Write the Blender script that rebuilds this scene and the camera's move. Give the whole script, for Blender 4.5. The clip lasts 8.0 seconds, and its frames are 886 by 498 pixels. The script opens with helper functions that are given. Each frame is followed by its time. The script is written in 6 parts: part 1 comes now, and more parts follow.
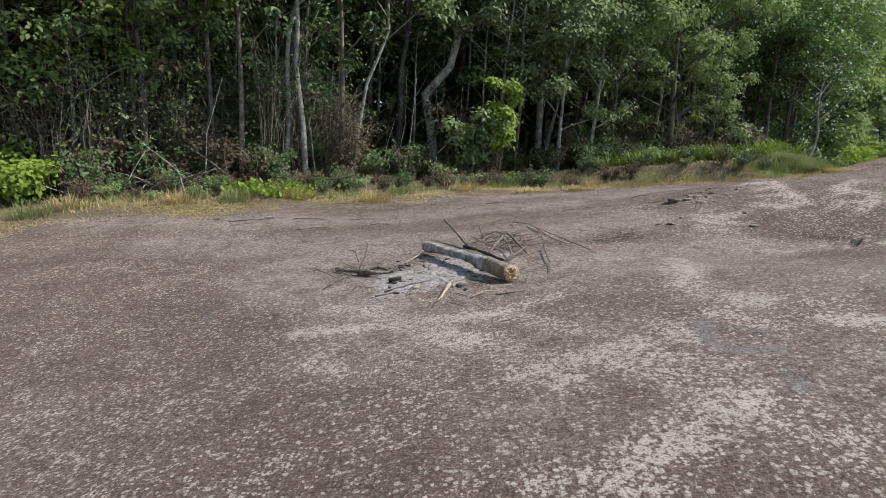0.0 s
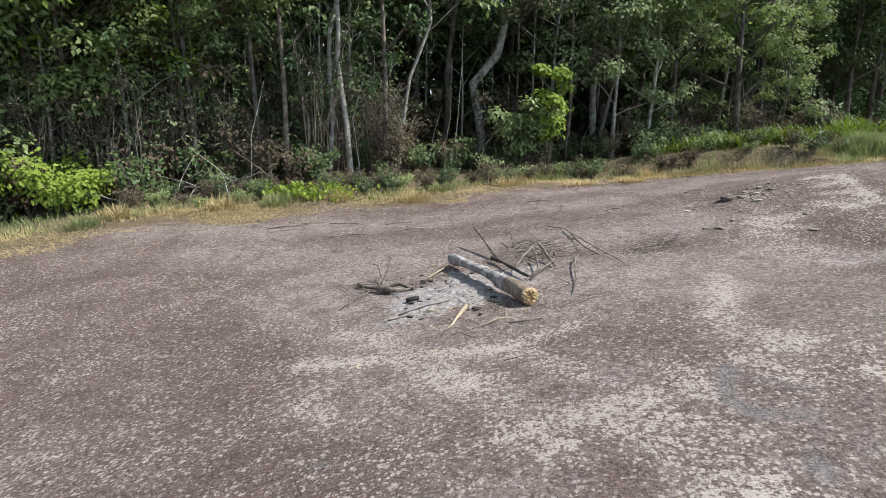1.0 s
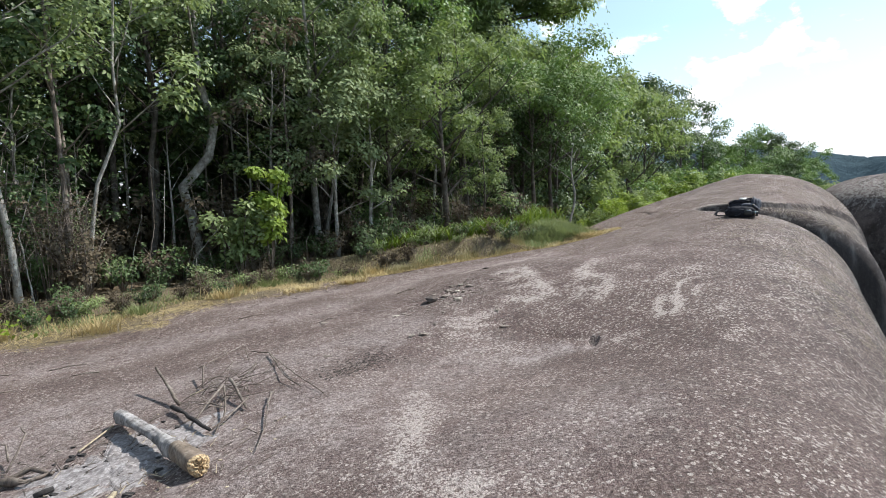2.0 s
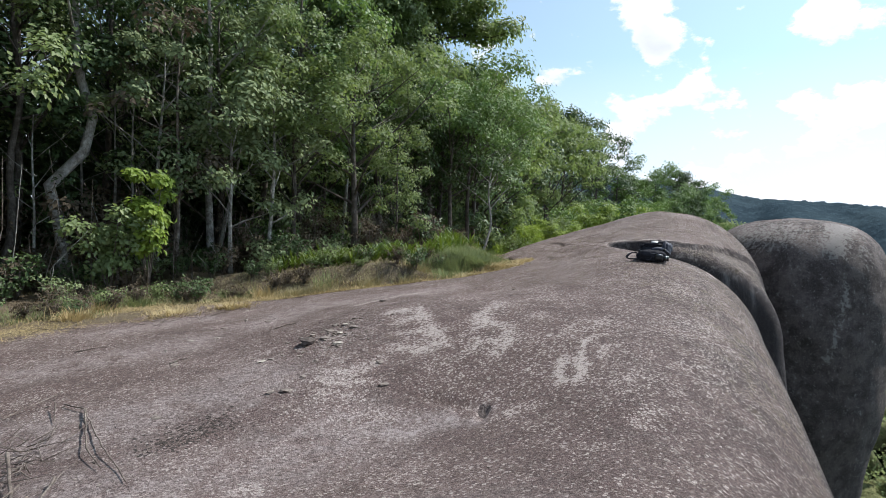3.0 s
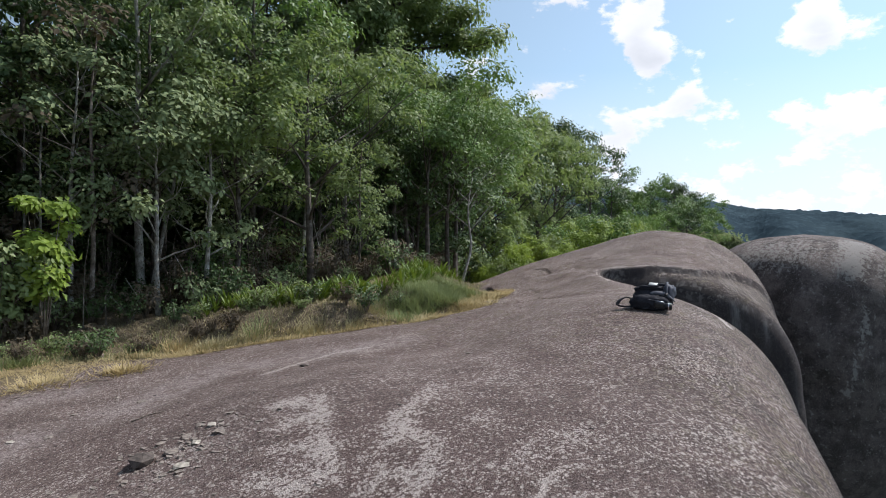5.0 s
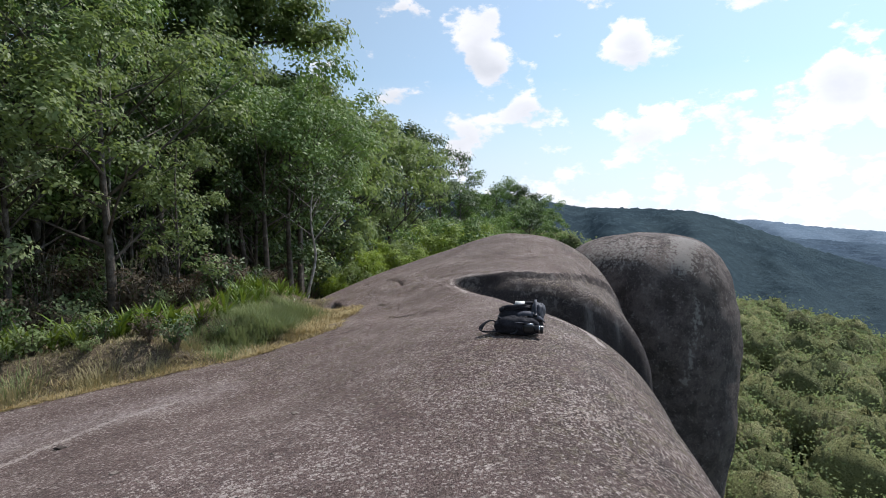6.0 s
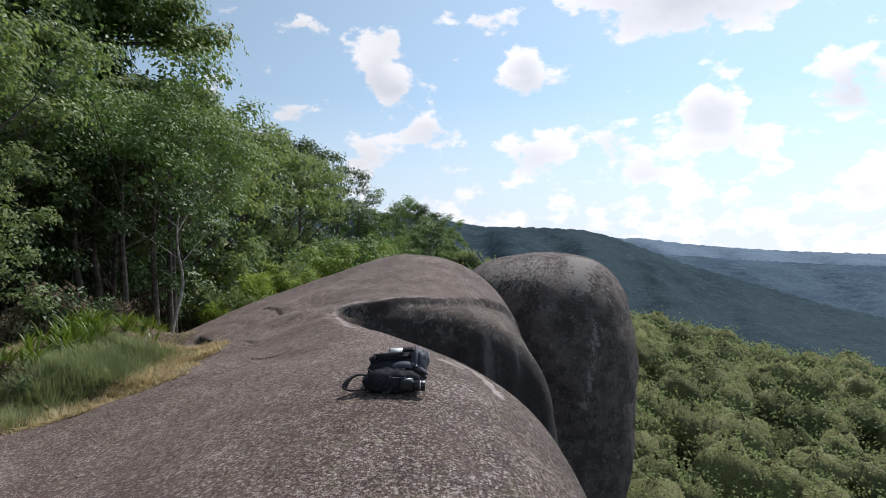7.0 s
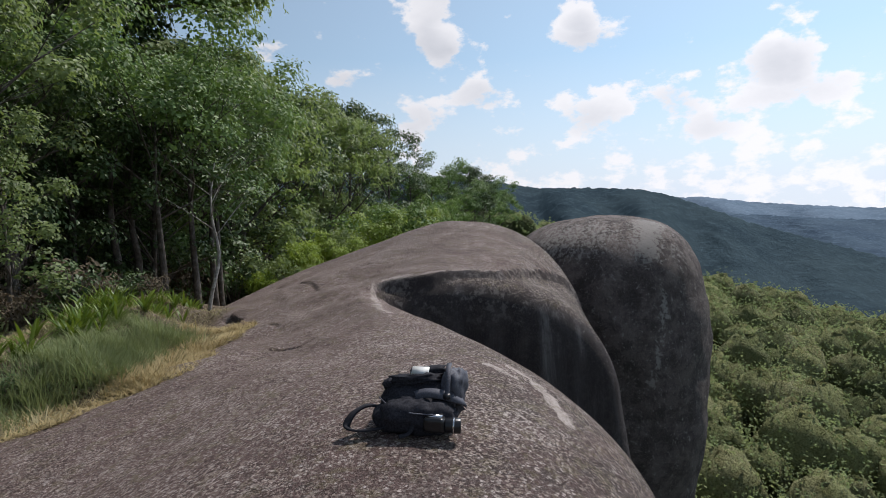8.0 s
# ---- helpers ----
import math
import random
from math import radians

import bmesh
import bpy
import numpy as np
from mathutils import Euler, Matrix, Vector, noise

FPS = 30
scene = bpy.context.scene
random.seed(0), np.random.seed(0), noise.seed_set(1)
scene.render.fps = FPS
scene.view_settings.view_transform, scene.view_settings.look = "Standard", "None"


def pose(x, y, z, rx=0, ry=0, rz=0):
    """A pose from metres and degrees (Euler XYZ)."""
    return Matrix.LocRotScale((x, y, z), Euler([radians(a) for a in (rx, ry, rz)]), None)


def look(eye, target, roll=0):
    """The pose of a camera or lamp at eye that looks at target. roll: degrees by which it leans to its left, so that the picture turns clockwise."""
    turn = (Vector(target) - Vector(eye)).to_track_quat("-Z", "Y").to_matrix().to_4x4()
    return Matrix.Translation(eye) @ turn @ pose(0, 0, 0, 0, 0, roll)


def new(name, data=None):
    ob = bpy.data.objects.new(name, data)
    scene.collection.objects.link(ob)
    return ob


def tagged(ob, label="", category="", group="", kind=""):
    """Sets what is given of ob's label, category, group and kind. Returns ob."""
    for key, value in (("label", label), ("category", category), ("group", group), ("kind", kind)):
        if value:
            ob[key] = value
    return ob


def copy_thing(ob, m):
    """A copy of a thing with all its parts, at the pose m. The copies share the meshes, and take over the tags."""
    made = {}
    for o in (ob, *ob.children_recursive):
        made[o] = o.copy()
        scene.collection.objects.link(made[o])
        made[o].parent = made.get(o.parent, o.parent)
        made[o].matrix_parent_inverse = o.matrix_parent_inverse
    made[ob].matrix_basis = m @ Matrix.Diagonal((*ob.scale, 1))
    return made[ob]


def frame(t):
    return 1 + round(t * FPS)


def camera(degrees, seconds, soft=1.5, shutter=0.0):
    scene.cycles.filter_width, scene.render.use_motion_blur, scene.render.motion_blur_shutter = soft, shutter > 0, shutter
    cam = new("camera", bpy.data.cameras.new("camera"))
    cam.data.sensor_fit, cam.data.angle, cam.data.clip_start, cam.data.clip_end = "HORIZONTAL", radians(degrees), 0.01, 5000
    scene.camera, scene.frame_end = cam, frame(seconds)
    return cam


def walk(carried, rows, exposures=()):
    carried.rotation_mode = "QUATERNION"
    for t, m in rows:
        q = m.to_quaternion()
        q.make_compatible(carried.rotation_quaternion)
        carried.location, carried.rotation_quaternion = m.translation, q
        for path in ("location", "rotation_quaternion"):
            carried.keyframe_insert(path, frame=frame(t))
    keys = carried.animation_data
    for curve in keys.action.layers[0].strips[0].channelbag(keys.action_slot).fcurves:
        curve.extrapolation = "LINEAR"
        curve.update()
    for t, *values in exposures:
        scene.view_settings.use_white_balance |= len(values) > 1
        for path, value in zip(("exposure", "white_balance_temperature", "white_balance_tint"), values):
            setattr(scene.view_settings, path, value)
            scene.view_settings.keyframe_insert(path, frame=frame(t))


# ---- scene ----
cam = camera(73.5, 8.0, 0.9)
PATH = [
    (0.0, pose(-0.196, 0.098, 0.044, 78.38, -3.85, -2.05)),
    (0.5, pose(0.006, 0.267, 0.166, 78.55, -1.21, -0.38)),
    (1.0, pose(0.202, 0.427, 0.317, 76.43, -1.54, 3.77)),
    (1.5, pose(0.502, 0.796, 0.404, 82.03, 0.19, -1.15)),
    (2.0, pose(0.831, 0.943, 0.547, 85.31, 0.63, -20.44)),
    (2.2, pose(1.057, 0.994, 0.587, 85.30, -2.23, -26.01)),
    (3.3, pose(1.775, 1.939, 0.793, 89.02, -3.91, -29.18)),
    (3.5, pose(1.970, 2.025, 0.835, 91.20, -5.94, -30.31)),
    (4.0, pose(2.302, 2.444, 0.915, 91.94, -3.79, -28.40)),
    (4.2, pose(2.449, 2.656, 0.944, 92.03, -4.21, -25.43)),
    (5.3, pose(3.351, 3.553, 1.109, 86.14, -1.77, -29.86)),
    (5.5, pose(3.395, 3.795, 1.138, 85.96, -4.36, -33.84)),
    (6.0, pose(4.198, 4.436, 1.181, 89.04, -0.22, -42.30)),
    (6.5, pose(4.877, 4.889, 1.205, 88.07, 0.24, -43.45)),
    (7.0, pose(5.398, 5.179, 1.264, 90.87, 0.19, -51.75)),
    (7.3, pose(5.814, 5.411, 1.283, 90.11, 0.61, -54.36)),
    (7.5, pose(6.074, 5.598, 1.307, 88.82, 0.70, -51.71)),
    (8.0, pose(6.617, 6.060, 1.359, 87.37, 1.12, -46.59)),
]
walk(cam, PATH, [(0.0, 0.56, 6440, 9.5), (0.7, 0.78, 6440, 9.5), (1.5, 0.91, 6400, 9.5), (2.2, 0.70, 6230, 9.5), (3.5, 0.52, 6130, 12), (5.5, 0.30, 6180, 13), (6.5, 0.22, 6220, 13.5), (8.0, 0.0, 6300, 14)])

# ---- sky and sun ----
SUN_AZ, SUN_EL = -92.0, 53.0      # degrees: azimuth counted from +y towards -x, height
world = bpy.data.worlds.new("sky")
scene.world = world
world.use_nodes = True
wn, wl = world.node_tree.nodes, world.node_tree.links
wn.clear()


def wnode(kind, **props):
    n = wn.new(kind)
    for key, value in props.items():
        setattr(n, key, value)
    return n


sky = wnode("ShaderNodeTexSky", sky_type="NISHITA", sun_disc=False, sun_elevation=radians(SUN_EL), sun_rotation=radians(-SUN_AZ), altitude=800.0, air_density=1.0, dust_density=1.6, ozone_density=1.0)
SKY_STRENGTH, CLOUD_LIGHT = 0.14, 7.0
coord = wnode("ShaderNodeTexCoord")


def wmath(op, a, b=None, clamp=False):
    n = wnode("ShaderNodeMath", operation=op, use_clamp=clamp)
    for i, v in enumerate((a, b)):
        if v is None:
            continue
        if isinstance(v, (int, float)):
            n.inputs[i].default_value = v
        else:
            wl.new(v, n.inputs[i])
    return n.outputs[0]


def way_of(az, el):
    a, e = radians(az), radians(el)
    return (-math.sin(a) * math.cos(e), math.cos(a) * math.cos(e), math.sin(e))


# heaped clouds: noise on the sky's directions, thicker round a few cloud centres and towards the horizon
sep = wnode("ShaderNodeSeparateXYZ")
wl.new(coord.outputs["Generated"], sep.inputs[0])
stretch = wnode("ShaderNodeVectorMath", operation="MULTIPLY")
wl.new(coord.outputs["Generated"], stretch.inputs[0])
stretch.inputs[1].default_value = (1.0, 1.0, 1.7)
fine_noise = wnode("ShaderNodeTexNoise")
fine_noise.inputs["Scale"].default_value, fine_noise.inputs["Detail"].default_value, fine_noise.inputs["Roughness"].default_value = 17.0, 10.0, 0.58
wl.new(stretch.outputs[0], fine_noise.inputs["Vector"])
density = wmath("MULTIPLY", wmath("SUBTRACT", fine_noise.outputs[0], 0.545), 4.4)
# (azimuth, elevation, half-width in degrees, flattening, amount)
CLOUDS = [(-45.4, 17.8, 3.4, 1.5, 1.1), (-46.5, 20.6, 3.4, 1.6, 0.9), (-47.6, 16.0, 3.2, 1.6, 1.1), (-60.0, 16.8, 3.6, 1.7, 1.25), (-59.8, 18.6, 1.9, 1.3, 0.9), (-37.6, 13.8, 3.0, 1.8, 1.0),
          (-31.2, 15.8, 2.2, 2.0, 0.9), (-50.3, 12.8, 3.2, 1.4, 1.0), (-44.6, 10.6, 4.6, 1.6, 0.9), (-60.8, 10.4, 4.2, 1.5, 1.0), (-76.1, 13.9, 3.2, 1.2, 1.1),
          (-77.0, 11.0, 6.0, 2.4, 1.0), (-68.0, 11.4, 3.2, 1.4, 0.95), (-70.5, 8.8, 3.6, 1.5, 0.9), (-86.7, 15.0, 3.4, 0.9, 1.1), (-75.0, 23.5, 12.0, 2.7, 1.9),
          (-56.1, 22.0, 4.0, 2.4, 0.9), (-38.5, 21.2, 2.8, 2.0, 1.0), (-87.4, 6.0, 3.0, 1.5, 0.8)]
under = None
for az, el, wide, flat, amount in CLOUDS:
    off = wnode("ShaderNodeVectorMath", operation="SUBTRACT")
    wl.new(coord.outputs["Generated"], off.inputs[0])
    off.inputs[1].default_value = way_of(az, el)
    sq = wnode("ShaderNodeVectorMath", operation="MULTIPLY")
    wl.new(off.outputs[0], sq.inputs[0])
    k = 1.0 / math.sin(radians(wide))
    sq.inputs[1].default_value = (k, k, k * flat)
    lng = wnode("ShaderNodeVectorMath", operation="LENGTH")
    wl.new(sq.outputs[0], lng.inputs[0])
    bump = wmath("MULTIPLY", wmath("SUBTRACT", 1.0, wmath("MULTIPLY", lng.outputs["Value"], 0.80), True), amount * 1.38)
    density = wmath("ADD", density, bump)
    below = wmath("MULTIPLY", bump, wmath("MULTIPLY", wmath("SUBTRACT", math.sin(radians(el + wide * 0.25)), sep.outputs["Z"]), k))
    under = below if under is None else wmath("ADD", under, below)
low = wmath("SUBTRACT", 1.0, wmath("MULTIPLY", sep.outputs["Z"], 4.2), True)   # bank of haze and cloud low over the land
heaped = density
density = wmath("ADD", density, wmath("MULTIPLY", low, 1.05))
cover = wnode("ShaderNodeMapRange", interpolation_type="SMOOTHSTEP")
wl.new(density, cover.inputs[0])
cover.inputs[1].default_value, cover.inputs[2].default_value, cover.inputs[3].default_value, cover.inputs[4].default_value = 0.42, 0.98, 0.0, 0.97
shade = wnode("ShaderNodeMapRange")
wl.new(wmath("ADD", under, wmath("MULTIPLY", heaped, 0.14)), shade.inputs[0])
shade.inputs[1].default_value, shade.inputs[2].default_value, shade.inputs[3].default_value, shade.inputs[4].default_value = 0.22, 1.2, 1.0, 0.66
cloud_rgb = wnode("ShaderNodeMix", data_type="RGBA")
cloud_rgb.inputs[6].default_value = (0.66, 0.77, 0.94, 1)
cloud_rgb.inputs[7].default_value = (1.0, 1.0, 1.0, 1)
wl.new(shade.outputs[0], cloud_rgb.inputs[0])
cloud_scale = wnode("ShaderNodeVectorMath", operation="SCALE")
wl.new(cloud_rgb.outputs[2], cloud_scale.inputs[0])
wl.new(wmath("MULTIPLY", shade.outputs[0], CLOUD_LIGHT), cloud_scale.inputs["Scale"])
mixed = wnode("ShaderNodeMix", data_type="RGBA")
wl.new(cover.outputs[0], mixed.inputs[0])
# white haze thinning upwards
haze = wmath("MULTIPLY", wmath("SUBTRACT", 1.14, wmath("MULTIPLY", sep.outputs["Z"], 2.9), True), 0.94)
veiled = wnode("ShaderNodeMix", data_type="RGBA")
wl.new(wmath("MAXIMUM", haze, 0.36), veiled.inputs[0])
veiled.inputs[7].default_value = (0.79 * CLOUD_LIGHT, 0.86 * CLOUD_LIGHT, 0.95 * CLOUD_LIGHT, 1)
pure = wnode("ShaderNodeVectorMath", operation="MULTIPLY")     # clear sea-level air: less violet
pure.inputs[1].default_value = (0.80, 1.06, 1.01)
wl.new(sky.outputs[0], pure.inputs[0])
wl.new(pure.outputs[0], veiled.inputs[6])
wl.new(veiled.outputs[2], mixed.inputs[6])
wl.new(cloud_scale.outputs[0], mixed.inputs[7])
towards = wnode("ShaderNodeVectorMath", operation="DOT_PRODUCT")
wl.new(coord.outputs["Generated"], towards.inputs[0])
towards.inputs[1].default_value = way_of(SUN_AZ, 12.0)
lit_side = wnode("ShaderNodeVectorMath", operation="SCALE")
wl.new(mixed.outputs[2], lit_side.inputs[0])
wl.new(wmath("ADD", wmath("MULTIPLY", wmath("MAXIMUM", towards.outputs["Value"], 0.0), 0.50), 0.53), lit_side.inputs["Scale"])
back = wnode("ShaderNodeBackground")
back.inputs[1].default_value = SKY_STRENGTH
wl.new(lit_side.outputs[0], back.inputs[0])
wout = wnode("ShaderNodeOutputWorld")
wl.new(back.outputs[0], wout.inputs[0])

sun_data = bpy.data.lights.new("sun", "SUN")
sun_data.energy, sun_data.angle, sun_data.color = 3.6, radians(0.53), (1.0, 0.95, 0.87)
sun = new("sun", sun_data)
sun.matrix_world = look(Vector(way_of(SUN_AZ, SUN_EL)) * 60, (0, 0, 0))

# ---- materials ----


def material(name):
    m = bpy.data.materials.new(name)
    m.use_nodes = True
    n = m.node_tree.nodes
    return m, n, m.node_tree.links, n["Principled BSDF"]


def tex_noise(n, l, scale, detail=4.0, rough=0.55, vector=None, dist=0.0):
    t = n.new("ShaderNodeTexNoise")
    t.inputs["Scale"].default_value, t.inputs["Detail"].default_value, t.inputs["Roughness"].default_value, t.inputs["Distortion"].default_value = scale, detail, rough, dist
    if vector:
        l.new(vector, t.inputs["Vector"])
    return t.outputs[0]


def ramp(n, l, value, stops):
    r = n.new("ShaderNodeValToRGB")
    while len(r.color_ramp.elements) < len(stops):
        r.color_ramp.elements.new(0.5)
    for e, (p, c) in zip(r.color_ramp.elements, stops):
        e.position, e.color = p, (c if len(c) == 4 else (*c, 1.0))
    l.new(value, r.inputs[0])
    return r.outputs[0]


def mix(n, l, fac, a, b, how="MIX"):
    m = n.new("ShaderNodeMix")
    m.data_type, m.blend_type = "RGBA", how
    for i, v in ((0, fac), (6, a), (7, b)):
        if isinstance(v, (int, float)):
            m.inputs[i].default_value = v
        elif isinstance(v, tuple):
            m.inputs[i].default_value = v if len(v) == 4 else (*v, 1.0)
        else:
            l.new(v, m.inputs[i])
    return m.outputs[2]


def calc(n, l, op, a, b=None, clamp=False):
    m = n.new("ShaderNodeMath")
    m.operation, m.use_clamp = op, clamp
    for i, v in enumerate((a, b)):
        if v is None:
            continue
        if isinstance(v, (int, float)):
            m.inputs[i].default_value = v
        else:
            l.new(v, m.inputs[i])
    return m.outputs[0]


def step(n, l, value, lo, hi):
    m = n.new("ShaderNodeMapRange")
    m.interpolation_type = "SMOOTHSTEP"
    l.new(value, m.inputs[0])
    m.inputs[1].default_value, m.inputs[2].default_value = lo, hi
    return m.outputs[0]


def relief(n, l, bsdf, height, strength, distance):
    b = n.new("ShaderNodeBump")
    b.inputs["Strength"].default_value, b.inputs["Distance"].default_value = strength, distance
    l.new(height, b.inputs["Height"])
    l.new(b.outputs[0], bsdf.inputs["Normal"])


def granite(name, weathered=True):
    """Weathered granite: brown-grey crust, pale lichen flakes, worn pale marks, steep faces dark with run-off stains
    and painted shade.
    """
    m, n, l, p = material(name)
    pos = n.new("ShaderNodeNewGeometry").outputs["Position"]
    big = tex_noise(n, l, 0.55, 5.0, 0.6, pos)
    mid = tex_noise(n, l, 4.5, 6.0, 0.65, pos)
    fine = tex_noise(n, l, 48.0, 5.0, 0.75, pos)
    grit = tex_noise(n, l, 150.0, 3.0, 0.7, pos)
    base = mix(n, l, step(n, l, big, 0.35, 0.68), (0.137, 0.092, 0.084), (0.218, 0.160, 0.148))
    base = mix(n, l, calc(n, l, "MULTIPLY", step(n, l, mid, 0.44, 0.60), 0.6), base, (0.095, 0.066, 0.055))
    base = mix(n, l, calc(n, l, "MULTIPLY", step(n, l, fine, 0.545, 0.590), 0.5), base, (0.36, 0.30, 0.265))
    base = mix(n, l, calc(n, l, "MULTIPLY", step(n, l, fine, 0.46, 0.41), 0.6), base, (0.048, 0.033, 0.029))
    base = mix(n, l, calc(n, l, "MULTIPLY", step(n, l, grit, 0.58, 0.62), 0.5), base, (0.46, 0.40, 0.36))
    if weathered:
        worn = n.new("ShaderNodeAttribute")
        worn.attribute_name = "crust"
        base = mix(n, l, calc(n, l, "MULTIPLY", worn.outputs["Fac"], 0.86), base, mix(n, l, fine, (0.076, 0.045, 0.041), (0.212, 0.134, 0.121)))
        # darker parts of the slab, broken up by noise
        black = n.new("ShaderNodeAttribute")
        black.attribute_name = "darkened"
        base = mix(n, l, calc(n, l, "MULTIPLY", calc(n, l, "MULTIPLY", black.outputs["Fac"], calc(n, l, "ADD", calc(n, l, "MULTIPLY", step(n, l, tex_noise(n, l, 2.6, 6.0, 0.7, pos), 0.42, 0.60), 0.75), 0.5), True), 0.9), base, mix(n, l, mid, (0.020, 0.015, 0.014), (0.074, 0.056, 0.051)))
    else:
        base = mix(n, l, 0.80, base, mix(n, l, step(n, l, tex_noise(n, l, 1.6, 7.0, 0.72, pos), 0.42, 0.60), (0.052, 0.045, 0.044), (0.215, 0.178, 0.166)))
    # lichen flakes, large and small, ragged
    warp = n.new("ShaderNodeTexNoise")
    warp.inputs["Scale"].default_value, warp.inputs["Detail"].default_value, warp.inputs["Roughness"].default_value = 18.0, 6.0, 0.68
    l.new(pos, warp.inputs["Vector"])
    bent = n.new("ShaderNodeVectorMath")
    bent.operation = "MULTIPLY_ADD"
    l.new(warp.outputs[1], bent.inputs[0])
    bent.inputs[1].default_value = (0.05, 0.05, 0.05)
    l.new(pos, bent.inputs[2])

    crisp = n.new("ShaderNodeVectorMath")
    crisp.operation = "MULTIPLY_ADD"
    ragged = n.new("ShaderNodeTexNoise")
    ragged.inputs["Scale"].default_value, ragged.inputs["Detail"].default_value = 60.0, 3.0
    l.new(pos, ragged.inputs["Vector"])
    l.new(ragged.outputs[1], crisp.inputs[0])
    crisp.inputs[1].default_value = (0.022, 0.022, 0.022)
    l.new(pos, crisp.inputs[2])

    def flakes(scale, share, lo, hi):
        v = n.new("ShaderNodeTexVoronoi")
        v.inputs["Scale"].default_value = scale
        l.new((bent if scale < 15 else crisp).outputs[0], v.inputs["Vector"])
        c = n.new("ShaderNodeSeparateColor")
        l.new(v.outputs["Color"], c.inputs[0])
        return calc(n, l, "MULTIPLY", step(n, l, calc(n, l, "SUBTRACT", c.outputs[0], share), -0.02, 0.04), step(n, l, v.outputs["Distance"], hi, lo))

    patchy = step(n, l, tex_noise(n, l, 1.1, 4.0, 0.6, pos), 0.36, 0.62)
    if weathered:
        crust = n.new("ShaderNodeAttribute")
        crust.attribute_name = "crust"
        grown = calc(n, l, "SUBTRACT", 1.0, calc(n, l, "MULTIPLY", calc(n, l, "ADD", calc(n, l, "MULTIPLY", patchy, 0.5), 0.5), crust.outputs["Fac"]))
    else:
        grown = calc(n, l, "SUBTRACT", 1.05, calc(n, l, "MULTIPLY", patchy, 0.35))
    share = calc(n, l, "ADD", calc(n, l, "MULTIPLY", grown, 0.55), 0.38)
    lich = calc(n, l, "MAXIMUM", calc(n, l, "MAXIMUM", flakes(12.0, calc(n, l, "ADD", share, 0.13), 0.22, 0.30), flakes(26.0, calc(n, l, "ADD", share, 0.05), 0.33, 0.41)), flakes(46.0, calc(n, l, "ADD", share, 0.03), 0.36, 0.46))
    if weathered:
        lich = calc(n, l, "MULTIPLY", lich, calc(n, l, "SUBTRACT", 1.0, calc(n, l, "MULTIPLY", black.outputs["Fac"], 0.8)))
    else:
        lich = calc(n, l, "MULTIPLY", lich, 0.3)
    base = mix(n, l, calc(n, l, "MULTIPLY", lich, calc(n, l, "SUBTRACT", 0.92, calc(n, l, "MULTIPLY", crust.outputs["Fac"], 0.52)) if weathered else 0.9), base, mix(n, l, fine, (0.36, 0.305, 0.270), (0.66, 0.590, 0.53)))
    height = calc(n, l, "ADD", calc(n, l, "MULTIPLY", fine, 0.7), calc(n, l, "MULTIPLY", mid, 0.9))
    if weathered:
        pale = n.new("ShaderNodeAttribute")
        pale.attribute_name = "pale"
        # pale flecks: sparse on the sound crust, crowded where it is worn
        rag = tex_noise(n, l, 27.0, 5.0, 0.72, bent.outputs[0])
        worn_off = calc(n, l, "ADD", calc(n, l, "ADD", calc(n, l, "MULTIPLY", calc(n, l, "SUBTRACT", worn.outputs["Fac"], 0.62), 0.05), calc(n, l, "MULTIPLY", pale.outputs["Fac"], 0.178)), calc(n, l, "MULTIPLY", calc(n, l, "SUBTRACT", tex_noise(n, l, 1.5, 6.0, 0.68, pos), 0.5), 0.40))
        rub = step(n, l, calc(n, l, "ADD", rag, worn_off), 0.612, 0.640)
        chips = flakes(44.0, calc(n, l, "SUBTRACT", 0.80, calc(n, l, "MULTIPLY", worn_off, 3.3)), 0.40, 0.50)
        rub = calc(n, l, "MAXIMUM", rub, chips)
        base = mix(n, l, calc(n, l, "MULTIPLY", rub, 0.82), base, mix(n, l, grit, (0.44, 0.368, 0.335), (0.72, 0.635, 0.585)))
        base = mix(n, l, calc(n, l, "MULTIPLY", step(n, l, calc(n, l, "ADD", rag, worn_off), 0.46, 0.40), 0.6), base, (0.062, 0.044, 0.040))
        damp = n.new("ShaderNodeAttribute")
        damp.attribute_name = "stain"
        base = mix(n, l, calc(n, l, "MULTIPLY", step(n, l, calc(n, l, "ADD", damp.outputs["Fac"], calc(n, l, "MULTIPLY", calc(n, l, "SUBTRACT", mid, 0.5), 0.7)), 0.25, 0.6), 0.72), base, mix(n, l, fine, (0.085, 0.080, 0.086), (0.20, 0.19, 0.20)))
        dust = n.new("ShaderNodeAttribute")
        dust.attribute_name = "dust"
        base = mix(n, l, calc(n, l, "MULTIPLY", dust.outputs["Fac"], calc(n, l, "MULTIPLY", calc(n, l, "MULTIPLY", step(n, l, mid, 0.34, 0.6), calc(n, l, "ADD", calc(n, l, "MULTIPLY", step(n, l, rag, 0.44, 0.56), 0.62), 0.34)), 0.84)), base, mix(n, l, fine, (0.36, 0.305, 0.292), (0.52, 0.44, 0.42)))
        soil = n.new("ShaderNodeAttribute")
        soil.attribute_name = "soil"
        litter = ramp(n, l, tex_noise(n, l, 30.0, 5.0, 0.7, pos), [(0.3, (0.070, 0.052, 0.034)), (0.52, (0.17, 0.13, 0.082)), (0.70, (0.33, 0.26, 0.16))])
